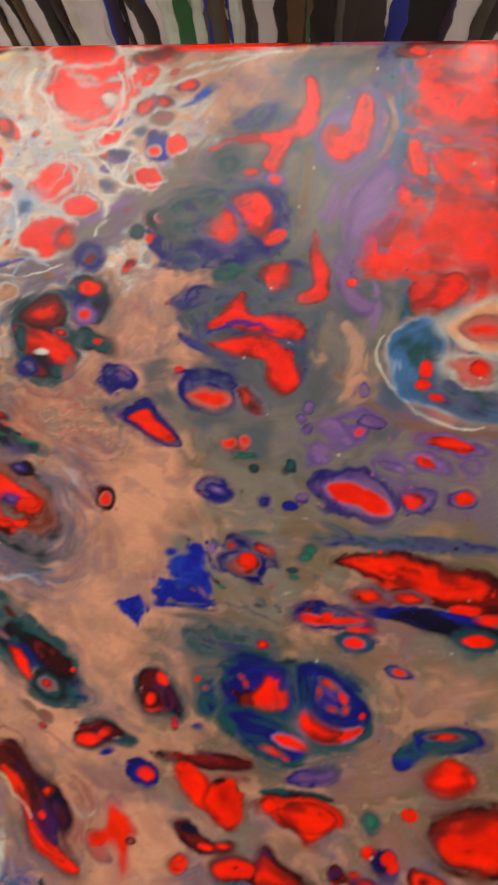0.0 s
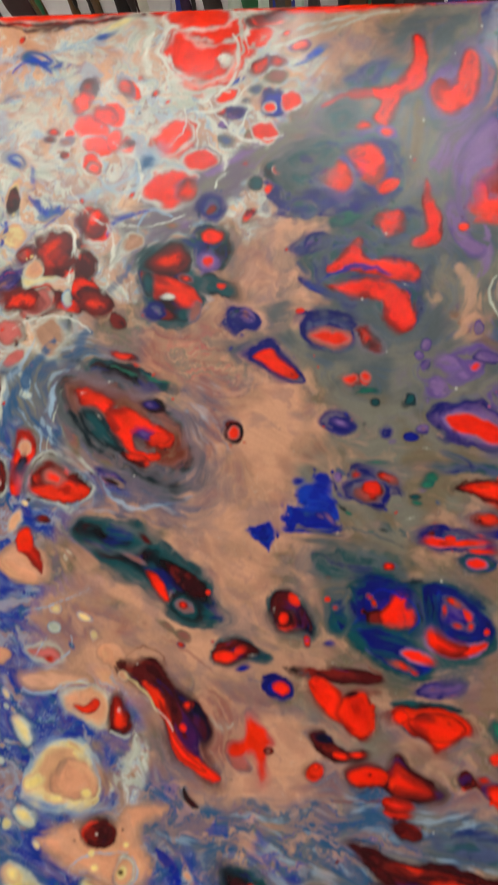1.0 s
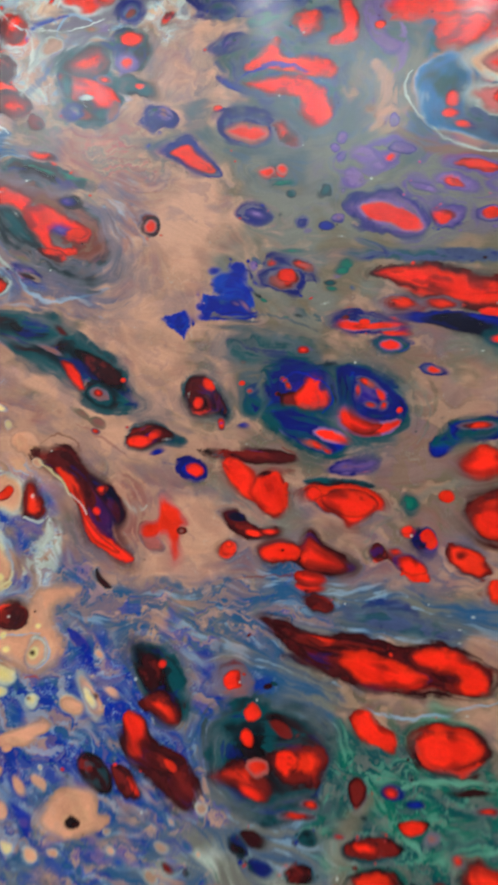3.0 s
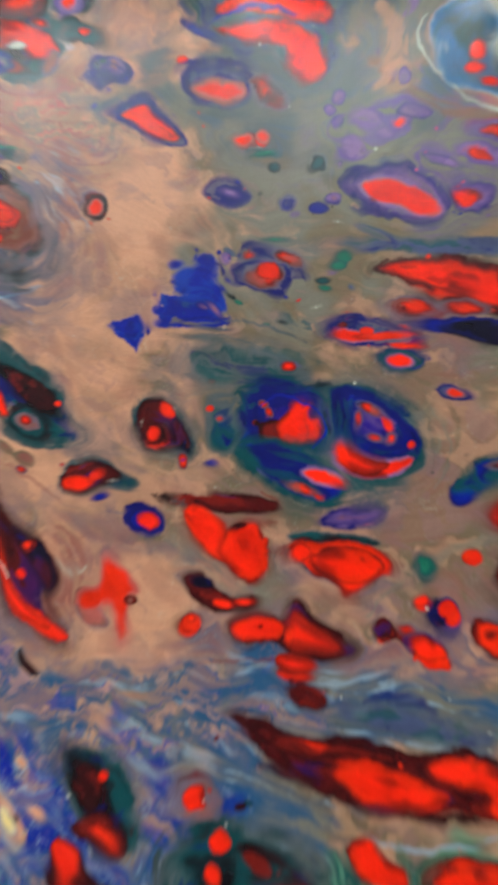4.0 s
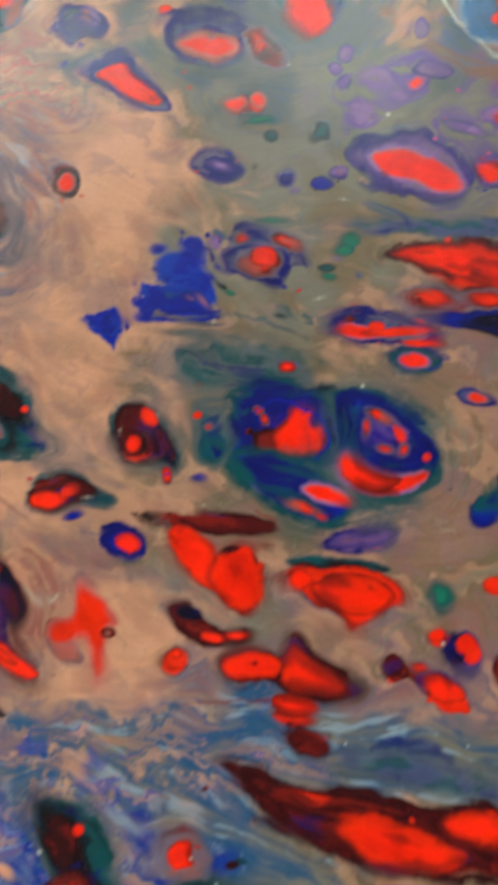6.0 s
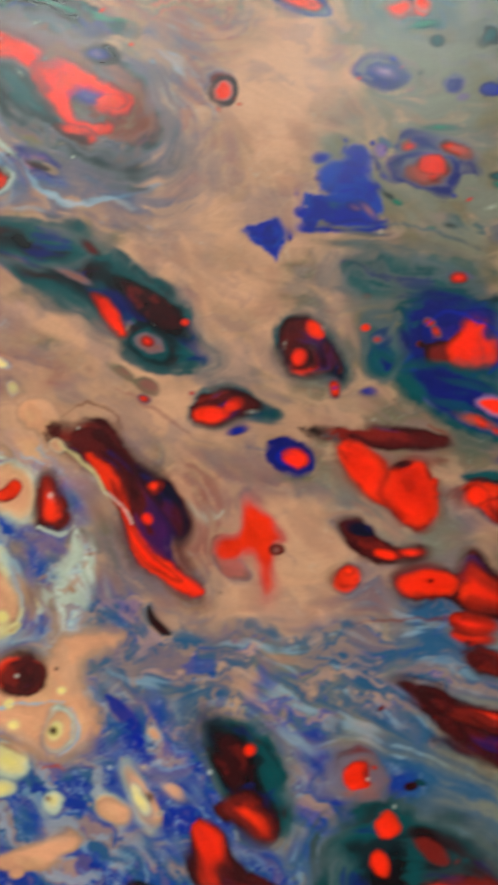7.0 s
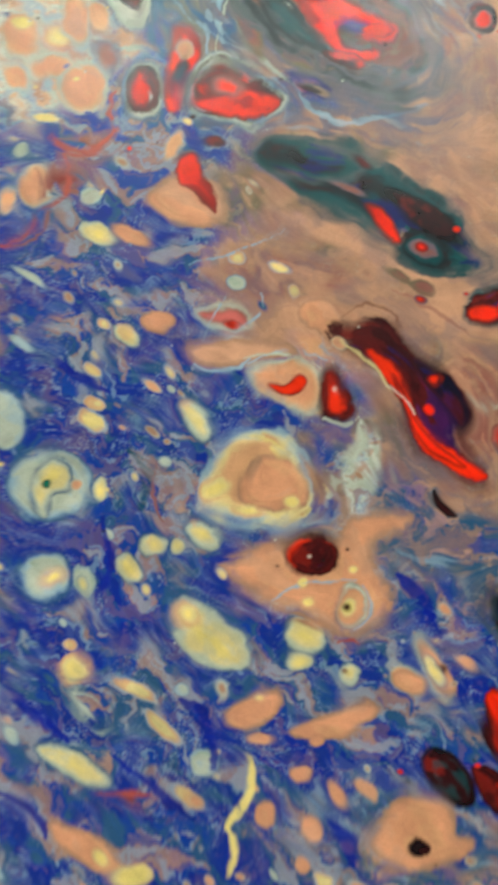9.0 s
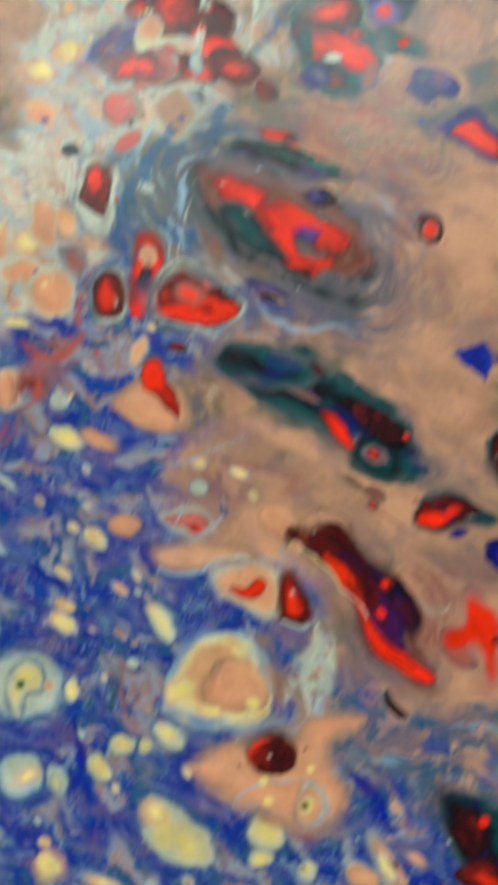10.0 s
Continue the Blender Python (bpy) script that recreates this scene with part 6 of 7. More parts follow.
blob("redflat", (148.6, -121.6), (154.4, -119.3), (165.0, -124.7), (163.7, -129.2), (154.3, -129.7))
cell(104.9, -149.5, 4.5, 1.8, -16, "darkred")
cell(-36.7, -41.5, 5.4, 3.0, -20, "olivecell")
cell(-46.7, -35.6, 5.0, 1.5, -35, "olivecell")
cell(-39.0, -47.3, 3.5, 2.0, -19, "redgrey")
cell(-64.5, 18.3, 5.2, 2.0, -40, "wine")
cell(-87.6, 54.7, 9.5, 2.4, -21, "greyrim")
cell(-90.2, 55.2, 6.3, 1.6, -21, "maroonsoft")


def scatter(count, x0, y0, x1, y1, names, small, large, turn, seed):
    """Small cells between the larger ones of a field."""
    r = random.Random(seed)
    for k in range(count):
        x, y, a = r.uniform(x0, x1), r.uniform(y0, y1), r.uniform(small, large)
        if all(math.hypot(x - c[0], y - c[1]) > 0.8 * max(c[2], c[3]) + a for c in cells):
            cell(x, y, a, a * r.uniform(0.4, 0.8), turn + r.uniform(-25, 25), r.choice(names))


scatter(220, -250, -310, -60, 40, ("creamcell", "palecell", "tancell", "peachcell", "bluegreycell", "creamcell"), 1.5, 5.5, -40, 21)
scatter(70, -70, -310, 40, -170, ("peachcell", "tancell", "bluegreycell", "blueband"), 1.5, 5, -35, 22)
scatter(40, -200, 20, -110, 260, ("peachcell", "palecell", "creamcell", "redgrey"), 1.5, 5, -50, 23)
scatter(60, 80, 10, 230, 110, ("violet", "purplecell", "slateblue"), 1.5, 5, -10, 24)
scatter(50, 70, -310, 230, -190, ("teal", "maroon", "redgrey", "darkteal"), 1.3, 4, -10, 25)
scatter(40, -90, 250, 20, 390, ("redgrey", "greycell", "olivecell", "red"), 1.2, 4, 30, 26)


def satellites(seed):
    """Beads of paint round the rims of the larger cells."""
    r = random.Random(seed)
    for x, y, a, b, turn, name, taper in list(cells):
        if min(a, b) < 4.5 or name not in BEADS:
            continue
        for k in range(r.randint(0, 3)):
            w, far = r.uniform(0, 2 * math.pi), r.uniform(1.0, 1.4)
            p, q = a * far * math.cos(w), b * far * math.sin(w)
            c, n = math.cos(radians(turn)), math.sin(radians(turn))
            size = r.uniform(0.6, 1.7)
            cell(x + p * c - q * n, y + p * n + q * c, size, size * r.uniform(0.5, 0.9), r.uniform(-60, 60), r.choice(BEADS[name]))


BEADS = dict(red=("darkred", "maroon", "red"), brightred=("darkred", "red"), redmottle=("olivecell", "darkred", "redgrey"), darkred=("red", "maroon"), maroon=("red", "darkteal", "darkred"),
             darkteal=("redgrey", "teal", "red", "navy"), tealrim=("teal", "navy", "redgrey"), navyrim=("navy", "redgrey", "teal"), bluebig=("navy", "redgrey", "teal", "purplecell"),
             bluesolid=("navy", "tancell", "navy"), peachcell=("yellow", "tancell", "bluegreycell"), palecell=("yellow", "creamcell"), creamrim=("yellow", "peachcell"), creamcell=("yellow", "tancell"),
             violetrim=("navy", "violetrim"), violet=("violetrim", "redpurple"), slateblue=("navy", "teal"))
satellites(77)


def stroke(x0, y0, x1, y1, x2, y2, width, ink, strength=0.9):
    """A drawn-out ribbon of one pigment, bent from its first end past the middle point to its last."""
    strokes.append((x0, y0, x1, y1, x2, y2, width, ink, strength))


stroke(-90.0, 236.2, -41.2, 246.4, 31.5, 288.0, 6.1, "purplegrey", 0.75)
stroke(31.5, 288.0, 56.2, 319.7, 114.2, 375.9, 6.0, "purplegrey", 0.6)
stroke(-81.6, 228.5, -75.3, 244.1, -56.0, 240.5, 1.0, "skypale")
stroke(133.2, 172.7, 164.8, 145.0, 229.7, 136.4, 4.8, "brown", 0.6)
stroke(-85.6, 365.4, -79.4, 386.4, -86.5, 399.3, 2.4, "pale")
stroke(-74.3, 324.0, -55.4, 332.1, -20.6, 334.0, 1.5, "pale")
stroke(-12.8, 394.0, -13.5, 373.1, -6.4, 352.3, 1.8, "pale")
stroke(-6.4, 352.3, 15.8, 368.7, 91.2, 392.6, 1.5, "pale")
stroke(-14.6, 360.6, 22.9, 381.0, 98.7, 392.5, 1.5, "pale")
stroke(95.2, 384.3, 128.8, 392.1, 143.8, 389.9, 4.5, "grey", 0.7)
stroke(166.0, 391.6, 177.2, 367.2, 191.8, 363.0, 2.2, "lilac", 0.7)
stroke(162.4, 383.5, 170.0, 347.2, 163.1, 307.8, 2.5, "sky", 0.7)
stroke(158.9, 363.3, 166.4, 343.2, 155.8, 315.6, 2.9, "tan", 0.7)
stroke(104.7, 315.7, 101.9, 284.4, 117.0, 261.4, 2.9, "olive", 0.7)
stroke(-193.9, 391.3, -154.9, 387.7, -108.9, 399.8, 2.6, "maroon")
stroke(-190.6, 352.4, -149.3, 369.3, -91.2, 385.5, 1.7, "skypale", 0.7)
stroke(-159.2, 276.6, -157.5, 255.2, -148.3, 242.4, 2.5, "blue")
stroke(-182.5, 255.4, -176.5, 234.2, -179.2, 217.4, 1.7, "blue")
stroke(-85.3, 204.7, -96.3, 188.5, -119.4, 176.3, 3.2, "bluegrey", 0.7)
stroke(-127.3, 233.8, -87.6, 246.1, -48.6, 266.6, 3.6, "purplegrey", 0.7)
stroke(-102.5, 225.3, -95.2, 237.8, -75.5, 243.9, 2.0, "blue")
stroke(-131.1, 62.8, -120.6, 136.3, -110.1, 156.3, 3.9, "bluegrey", 0.7)
stroke(-116.4, 132.4, -125.5, 93.4, -96.0, 56.1, 2.0, "pale", 0.75)
stroke(-96.0, 56.1, -76.0, 38.1, -35.2, 46.6, 1.7, "skypale", 0.6)
stroke(-139.3, 73.7, -136.2, 106.4, -124.4, 128.4, 2.1, "skypale", 0.75)
stroke(-134.1, 73.7, -131.7, 98.1, -126.2, 114.5, 0.7, "pale")
stroke(-114.5, -76.9, -97.6, -71.6, -80.3, -76.0, 0.8, "skypale")
stroke(-64.0, -96.1, -66.3, -116.2, -73.5, -123.8, 1.1, "pale", 0.75)
stroke(129.7, -205.6, 156.3, -211.1, 209.9, -199.3, 1.1, "skypale", 0.7)
stroke(113.3, -306.6, 119.8, -275.7, 132.9, -256.4, 7.2, "olive", 0.7)
stroke(149.4, -249.4, 175.6, -245.1, 208.6, -246.7, 2.0, "mint")
stroke(146.0, -265.1, 168.4, -285.5, 207.7, -277.4, 2.3, "mint", 0.75)
stroke(10.5, -302.9, 50.9, -309.9, 83.9, -310.0, 1.7, "tan")
stroke(30.5, 21.5, 37.8, 29.2, 60.3, 21.6, 1.1, "olive")
stroke(129.8, -111.9, 171.6, -79.7, 213.6, -75.4, 2.1, "grey", 0.6)
stroke(161.5, -47.9, 172.5, -18.8, 151.4, 3.2, 1.8, "olive", 0.6)
stroke(51.7, -78.4, 87.3, -67.0, 80.0, -56.3, 1.8, "darkred", 0.75)
stroke(46.6, 27.7, 72.2, 28.2, 100.0, 19.3, 0.9, "slate")
stroke(160.3, -13.3, 168.8, -34.9, 160.2, -52.4, 1.1, "grey", 0.6)
stroke(-132.7, 153.3, -159.3, 113.6, -164.7, 80.5, 4.7, "bluegrey")
stroke(-125.5, 125.6, -126.8, 103.5, -103.0, 73.6, 2.4, "slate")
stroke(-105.7, 76.3, -84.4, 60.3, -58.7, 52.5, 2.3, "slate", 0.7)
stroke(-130.5, 79.1, -134.9, 106.4, -123.1, 128.4, 1.6, "skypale")
stroke(-47.7, -168.0, -40.4, -176.6, -28.4, -191.6, 2.8, "deepblue")
stroke(-94.3, 132.1, -74.0, 126.8, -49.8, 120.7, 1.6, "green")
stroke(48.4, 52.5, 55.8, 58.4, 59.7, 48.6, 1.1, "navy")
stroke(153.3, 235.5, 155.1, 214.0, 149.2, 197.2, 3.4, "lilac", 0.75)
stroke(36.4, 212.9, 36.9, 195.7, 30.1, 161.9, 9.5, "tanlight", 0.6)
stroke(137.8, 201.7, 145.3, 180.5, 135.7, 155.9, 6.8, "tanlight", 0.6)
stroke(160.6, 196.9, 157.4, 176.1, 182.5, 148.9, 1.1, "pale")
stroke(182.5, 148.9, 200.8, 140.5, 219.9, 140.2, 1.1, "pale")
stroke(-31.2, 125.4, -22.0, 96.6, -30.3, 68.5, 5.4, "rosegrey", 0.5)
stroke(-78.7, 64.7, -50.0, 40.8, -19.3, 40.8, 4.6, "bluegrey", 0.6)
stroke(-158.2, 263.7, -153.1, 250.9, -144.1, 240.2, 2.1, "blue")
stroke(-81.4, 279.8, -84.5, 262.8, -100.0, 250.4, 2.4, "skypale", 0.75)
stroke(-132.8, 254.9, -108.6, 258.9, -81.2, 275.5, 3.3, "skypale", 0.6)
stroke(-48.4, 262.4, -29.0, 274.8, 9.8, 295.3, 3.6, "lilac", 0.5)
stroke(-141.6, 233.9, -126.7, 225.5, -128.5, 192.5, 1.6, "white")
stroke(-103.0, 233.7, -97.7, 212.9, -102.0, 184.4, 1.6, "white")
stroke(-78.5, 380.6, -81.7, 362.7, -74.4, 340.3, 2.5, "white")
stroke(-20.7, 378.6, -15.8, 351.9, -31.2, 330.5, 1.6, "white")
stroke(-7.3, 338.6, -22.8, 321.6, -46.8, 317.8, 1.6, "white")
stroke(-14.2, 304.2, -6.0, 295.5, 17.6, 299.3, 1.6, "white")
stroke(-33.7, 291.8, -21.3, 278.9, -28.6, 262.2, 1.6, "white")
stroke(76.4, -14.7, 89.6, -8.0, 108.0, -15.8, 0.7, "deepblue")
stroke(108.0, -15.8, 109.1, -24.6, 103.9, -33.9, 0.7, "deepblue")
stroke(65.7, -9.7, 86.0, 0.3, 110.2, -10.9, 0.7, "teal")
stroke(-213.4, 31.3, -195.9, 24.6, -181.1, 37.7, 2.3, "brick")
stroke(-206.3, 23.5, -202.5, 7.0, -213.7, -4.9, 1.3, "brick")
stroke(-215.4, -4.3, -223.1, -18.3, -233.7, -22.8, 1.3, "brick")
stroke(-182.9, 36.0, -185.7, 47.0, -182.2, 54.2, 1.3, "brick")
stroke(-173.2, -265.2, -158.9, -262.6, -147.2, -265.1, 1.0, "brick")
stroke(-72.5, -198.1, -67.3, -196.0, -63.0, -198.2, 0.8, "brick")
stroke(38.7, 20.7, 59.8, 21.5, 83.3, 12.9, 0.5, "slate")
stroke(-17.9, -74.6, -5.3, -87.3, -6.2, -104.6, 2.3, "rosegrey", 0.6)
stroke(-18.9, -90.0, -9.2, -96.1, -2.5, -93.7, 1.8, "pale", 0.5)
stroke(49.2, -137.1, 81.3, -132.9, 104.7, -138.0, 0.7, "darkred", 0.6)
stroke(129.7, -149.4, 146.1, -147.8, 164.1, -157.9, 3.6, "navy", 0.75)
stroke(88.0, -144.6, 100.7, -147.2, 109.1, -151.6, 1.8, "wine")
stroke(-108.0, -246.6, -109.0, -259.0, -117.4, -276.1, 2.5, "yellow")
stroke(-117.4, -276.1, -114.8, -283.6, -116.8, -292.4, 2.0, "yellow")
stroke(-64.0, -99.9, -67.5, -116.2, -78.3, -136.2, 3.5, "pale", 0.75)
stroke(-117.2, -74.4, -99.5, -73.1, -83.7, -79.1, 1.0, "pale")
stroke(-80.1, -102.0, -72.6, -104.3, -65.2, -99.9, 1.0, "pale")
stroke(-138.9, -76.9, -125.9, -81.8, -114.6, -74.9, 1.3, "skypale")
stroke(-144.7, -31.7, -121.4, -24.8, -99.6, -13.3, 0.6, "skypale")
stroke(-125.2, -66.2, -113.1, -56.8, -109.9, -44.3, 0.6, "skypale")
stroke(-135.5, -66.3, -130.7, -55.7, -125.8, -47.7, 0.5, "skypale")
stroke(-101.7, -180.5, -87.3, -174.0, -65.7, -172.0, 0.8, "skypale")
stroke(-63.3, -174.3, -59.6, -183.6, -65.5, -191.3, 0.8, "skypale")
stroke(-74.4, -65.5, -59.2, -78.2, -51.8, -88.2, 0.8, "cream")
stroke(-202.8, -77.8, -191.7, -85.6, -178.4, -90.6, 2.3, "deepblue")
stroke(-177.6, -149.1, -173.9, -168.7, -176.8, -183.3, 2.3, "deepblue")
stroke(-213.1, -223.0, -202.2, -234.2, -186.8, -242.7, 3.5, "deepblue")
stroke(-166.9, -248.6, -146.9, -261.1, -132.2, -271.4, 2.3, "deepblue")
stroke(-139.0, -224.2, -126.5, -235.1, -123.5, -250.8, 2.5, "deepblue")
stroke(-214.8, -264.8, -199.5, -273.0, -194.0, -281.7, 2.0, "deepblue")
stroke(-73.8, -270.2, -68.0, -276.4, -66.7, -285.0, 4.0, "deepblue")
stroke(-166.5, -118.6, -157.0, -128.5, -160.1, -143.6, 3.0, "teal", 0.6)
stroke(-153.5, -123.4, -154.0, -138.4, -149.8, -148.2, 0.8, "rosegrey")
stroke(-220.1, 15.6, -212.6, -12.7, -228.1, -23.9, 1.0, "rosegrey")
stroke(43.6, 192.0, 68.4, 203.2, 91.9, 197.3, 1.4, "deepblue")
stroke(-133.4, 263.4, -99.0, 233.6, -47.5, 241.6, 0.7, "white")
stroke(-181.0, 238.4, -163.5, 225.7, -132.2, 246.5, 1.9, "blue", 0.7)
stroke(-117.8, 276.0, -88.3, 258.7, -62.0, 296.6, 1.9, "skypale", 0.7)
stroke(-68.6, 349.0, -50.9, 317.9, -61.8, 292.3, 0.7, "white")
stroke(-102.8, 297.3, -81.2, 275.5, -83.6, 246.0, 1.1, "white")
stroke(-39.2, 330.7, -14.2, 304.2, -6.9, 325.5, 1.1, "white")
stroke(-48.6, 266.6, -13.5, 283.0, 40.4, 341.6, 3.3, "lilac", 0.6)
stroke(-166.3, 159.9, -134.8, 168.1, -110.1, 156.3, 0.7, "white")
stroke(-171.0, 119.9, -156.3, 135.9, -149.6, 152.0, 2.2, "skypale", 0.7)
stroke(-182.0, 352.1, -165.6, 360.7, -152.2, 351.3, 2.2, "blue")
stroke(-16.8, -63.1, -2.3, -66.5, 14.5, -67.4, 1.0, "purplegrey", 0.7)
stroke(-51.5, -43.7, -31.6, -53.4, -16.8, -63.1, 1.2, "rosegrey", 0.6)
stroke(-73.4, -56.5, -61.2, -50.1, -48.7, -56.2, 1.0, "brown", 0.7)
stroke(-41.5, -98.9, -47.8, -90.5, -54.0, -86.3, 0.5, "white")


# The pour's drift: one direction for each neighbourhood, bent round the cells.
def drift():
    sx, sy, sw = 0.0, 0.0, 0.0
    for x, y, deg in ((-150, -150, -42), (-200, -280, -38), (100, 0, -9), (100, -150, -14), (0, -100, -28), (-70, 300, 32), (150, 330, 80),
                      (60, 230, 35), (-150, 110, -65), (-100, 0, -35), (0, -250, -20), (160, 200, 60), (20, 120, -30), (150, -280, -20), (-60, 390, 5), (120, 390, 5)):
        w = 1 / ((X - x) ** 2 + (Y - y) ** 2 + 900)
        sx, sy, sw = sx + w * math.cos(radians(deg)), sy + w * math.sin(radians(deg)), sw + w
    fx, fy = sx / sw + 0.9 * WARP[1][0] + 0.9 * WARP[0][1], sy / sw + 0.9 * WARP[1][1] - 0.9 * WARP[0][0]
    for x, y, a, b, turn, name, taper in cells:
        if min(a, b) < 1.5:
            continue
        s = patch(x, y, 1.9 * max(a, b))
        d = inside(s, x, y, a, b, turn, taper, 0.36)
        if min(d.shape) < 3:
            continue
        gy_, gx_ = np.gradient(d)
        n = np.hypot(gx_, gy_) + 1e-9
        tx, ty = -gy_ / n, gx_ / n
        way = np.sign(tx * fx[s] + ty * fy[s])
        w = 3.0 * np.exp(-((d - 1.05) / 0.45) ** 2)
        fx[s] += w * way * tx
        fy[s] += w * way * ty
    n = np.hypot(fx, fy) + 1e-9
    return fx / n, fy / n


def drawn_out(fields, fx, fy, reach, level=True):
    """Each field smeared along the drift, as paint is drawn into threads."""
    total = [f.copy() for f in fields]
    jj, ii = np.meshgrid(np.arange(NY, dtype=np.float32), np.arange(NX, dtype=np.float32), indexing="ij")
    for sign in (1, -1):
        pj, pi = jj.copy(), ii.copy()
        for k in range(reach):
            cj, ci = np.clip(pj + 0.5, 0, NY - 1).astype(np.int32), np.clip(pi + 0.5, 0, NX - 1).astype(np.int32)
            pj += sign * fy[cj, ci]
            pi += sign * fx[cj, ci]
            cj, ci = np.clip(pj + 0.5, 0, NY - 1).astype(np.int32), np.clip(pi + 0.5, 0, NX - 1).astype(np.int32)
            for t, f in zip(total, fields):
                t += f[cj, ci]
    return [(t - t.mean()) / t.std() if level else t / (2 * reach + 1) for t in total]


FX, FY = drift()
raw = [smooth_noise(X / 1.5, Y / 1.5, 301), smooth_noise(X / 5.0, Y / 5.0, 302), smooth_noise(X / 13.0, Y / 13.0, 303), smooth_noise(X / 1.9, Y / 1.9, 304)]
THREAD, STRAND, BAND, VEIN = drawn_out(raw, FX, FY, 22)


LACE_U, LACE_V = 0.80 * X - 0.60 * Y + 5 * WARP[2][0] + 9 * WARP[1][0] + 9 * WARP[0][0], 0.60 * X + 0.80 * Y + 5 * WARP[2][1] + 9 * WARP[1][1] + 9 * WARP[0][1]
LACE = [fbm(LACE_U / a + LACE_V / 40, LACE_V / b - LACE_U / 40, 401 + k, 3) for k, (a, b) in enumerate(((13.0, 6.0), (8.0, 4.5), (5.0, 3.0), (24.0, 9.0)))]


def laced(s, name):
    """Blue broken up into torn islands of other pigments, with pale and brownish lines that wind between them."""
    deep = dict(blue_fine=0.04, blue_deep=-0.02, blue_net=0.07, bluepeach=0.2, bluemix=0.24)[name]
    warm = dict(blue_fine=0.17, blue_deep=0.2, blue_net=0.18, bluepeach=0.04, bluemix=0.0)[name]
    f = step(-0.3, 0.3, LACE[0][s] + 0.15 * STRAND[s])[..., None]
    c = np.array(INK["blue"]) * (1 - f) + np.array(INK["bluegrey"]) * f
    for field, lo, soft, ink, amount in ((LACE[3][s] + 0.08 * STRAND[s], deep, 0.16, "deepblue", 0.9), (-LACE[0][s] + 0.4 * LACE[2][s], warm + 0.06, 0.14, "mauve", 0.4),
                                         (-LACE[3][s] + 0.5 * LACE[1][s], warm + 0.02, 0.14, "tan", 0.75), (LACE[1][s] - 0.5 * LACE[3][s], 0.28, 0.1, "skypale", 0.5)):
        m = (amount * step(lo, lo + soft, field))[..., None]
        c = c * (1 - m) + np.array(INK[ink]) * m
    for field, width, ink, amount in ((LACE[1][s], 0.035, "skypale", 0.65), (LACE[2][s] + 0.3 * LACE[0][s], 0.03, "white", 0.35), (LACE[0][s] - 0.25 * LACE[2][s], 0.025, "rosegrey", 0.4), (LACE[3][s], 0.02, "navy", 0.5)):
        m = (amount * np.exp(-(field / width) ** 2) * step(-0.25, 0.25, WARP[1][0][s] + 0.5 * LACE[2][s]))[..., None]
        c = c * (1 - m) + np.array(INK[ink]) * m
    return c


def veined(s, c, islands, lines):
    """Soft islands and thin winding lines of other pigments in a wash, thicker in some places than in others."""
    for ink, field, lo, amount in islands:
        m = (amount * step(lo, lo + 0.18, field))[..., None]
        c = c * (1 - m) + np.array(INK[ink]) * m
    for ink, field, width, amount in lines:
        m = (amount * np.exp(-(field / width) ** 2) * step(-0.3, 0.2, WARP[1][1][s] + 0.5 * LACE[2][s]))[..., None]
        c = c * (1 - m) + np.array(INK[ink]) * m
    return c


def wash_colour(s, name):
    one, two, vein, size = WASH[name]
    share = min(1.0, size / 26)
    cloud = 2.2 * WARP[0][0][s] + 1.8 * WARP[1][1][s]
    f = step(-1.4, 1.4, 0.6 * share * BAND[s] + (0.85 - 0.65 * share) * STRAND[s] + (0.75 - 0.72 * share) * THREAD[s] + 1.3 * share * cloud)[..., None]
    c = np.array(INK[one]) * (1 - f) + np.array(INK[two]) * f
    sharp = 0.7 + 0.6 * (1 - share)
    v = ((0.85 - 0.62 * share) * step(1.0 - 0.4 * sharp, 1.0 + 0.4 / sharp, 0.8 * VEIN[s] + 0.6 * STRAND[s] * (-1) ** size))[..., None]
    c = c * (1 - v) + np.array(INK[vein]) * v
    if name in ("blue_fine", "blue_net", "blue_deep", "bluepeach", "bluemix"):
        c = c * (1 - 0.85) + 0.85 * laced(s, name)
    if name in ("pale_wash", "cream_wash", "peach_wash"):
        c = veined(s, c, (("peach", -LACE[3][s] + 0.4 * LACE[1][s], 0.14, 0.8), ("skypale", LACE[0][s] - 0.4 * LACE[3][s], 0.16, 0.7), ("tanlight", LACE[3][s] + 0.4 * LACE[2][s], 0.2, 0.6), ("rosegrey", -LACE[1][s] - 0.3 * LACE[3][s], 0.3, 0.6)),
                   (("blue", LACE[3][s] + 0.2 * LACE[2][s], 0.018, 0.5), ("white", LACE[0][s], 0.05, 0.8), ("bluegrey", LACE[1][s] + 0.2 * LACE[0][s], 0.03, 0.45), ("white", LACE[2][s] - 0.4 * LACE[3][s], 0.05, 0.6)))
    if name in ("tan_light", "tan", "greytan", "greypink", "rose_wash", "greyviolet", "mud"):
        c = veined(s, c, (("mauve", LACE[3][s] + 0.3 * LACE[0][s], 0.14, 0.4), ("tanlight", -LACE[3][s] - 0.3 * LACE[1][s], 0.16, 0.35)),
                   (("rosegrey", LACE[3][s] + 0.15 * LACE[1][s], 0.02, 0.3), ("pale", LACE[0][s] + 0.5 * LACE[3][s], 0.015, 0.25)))
    return c


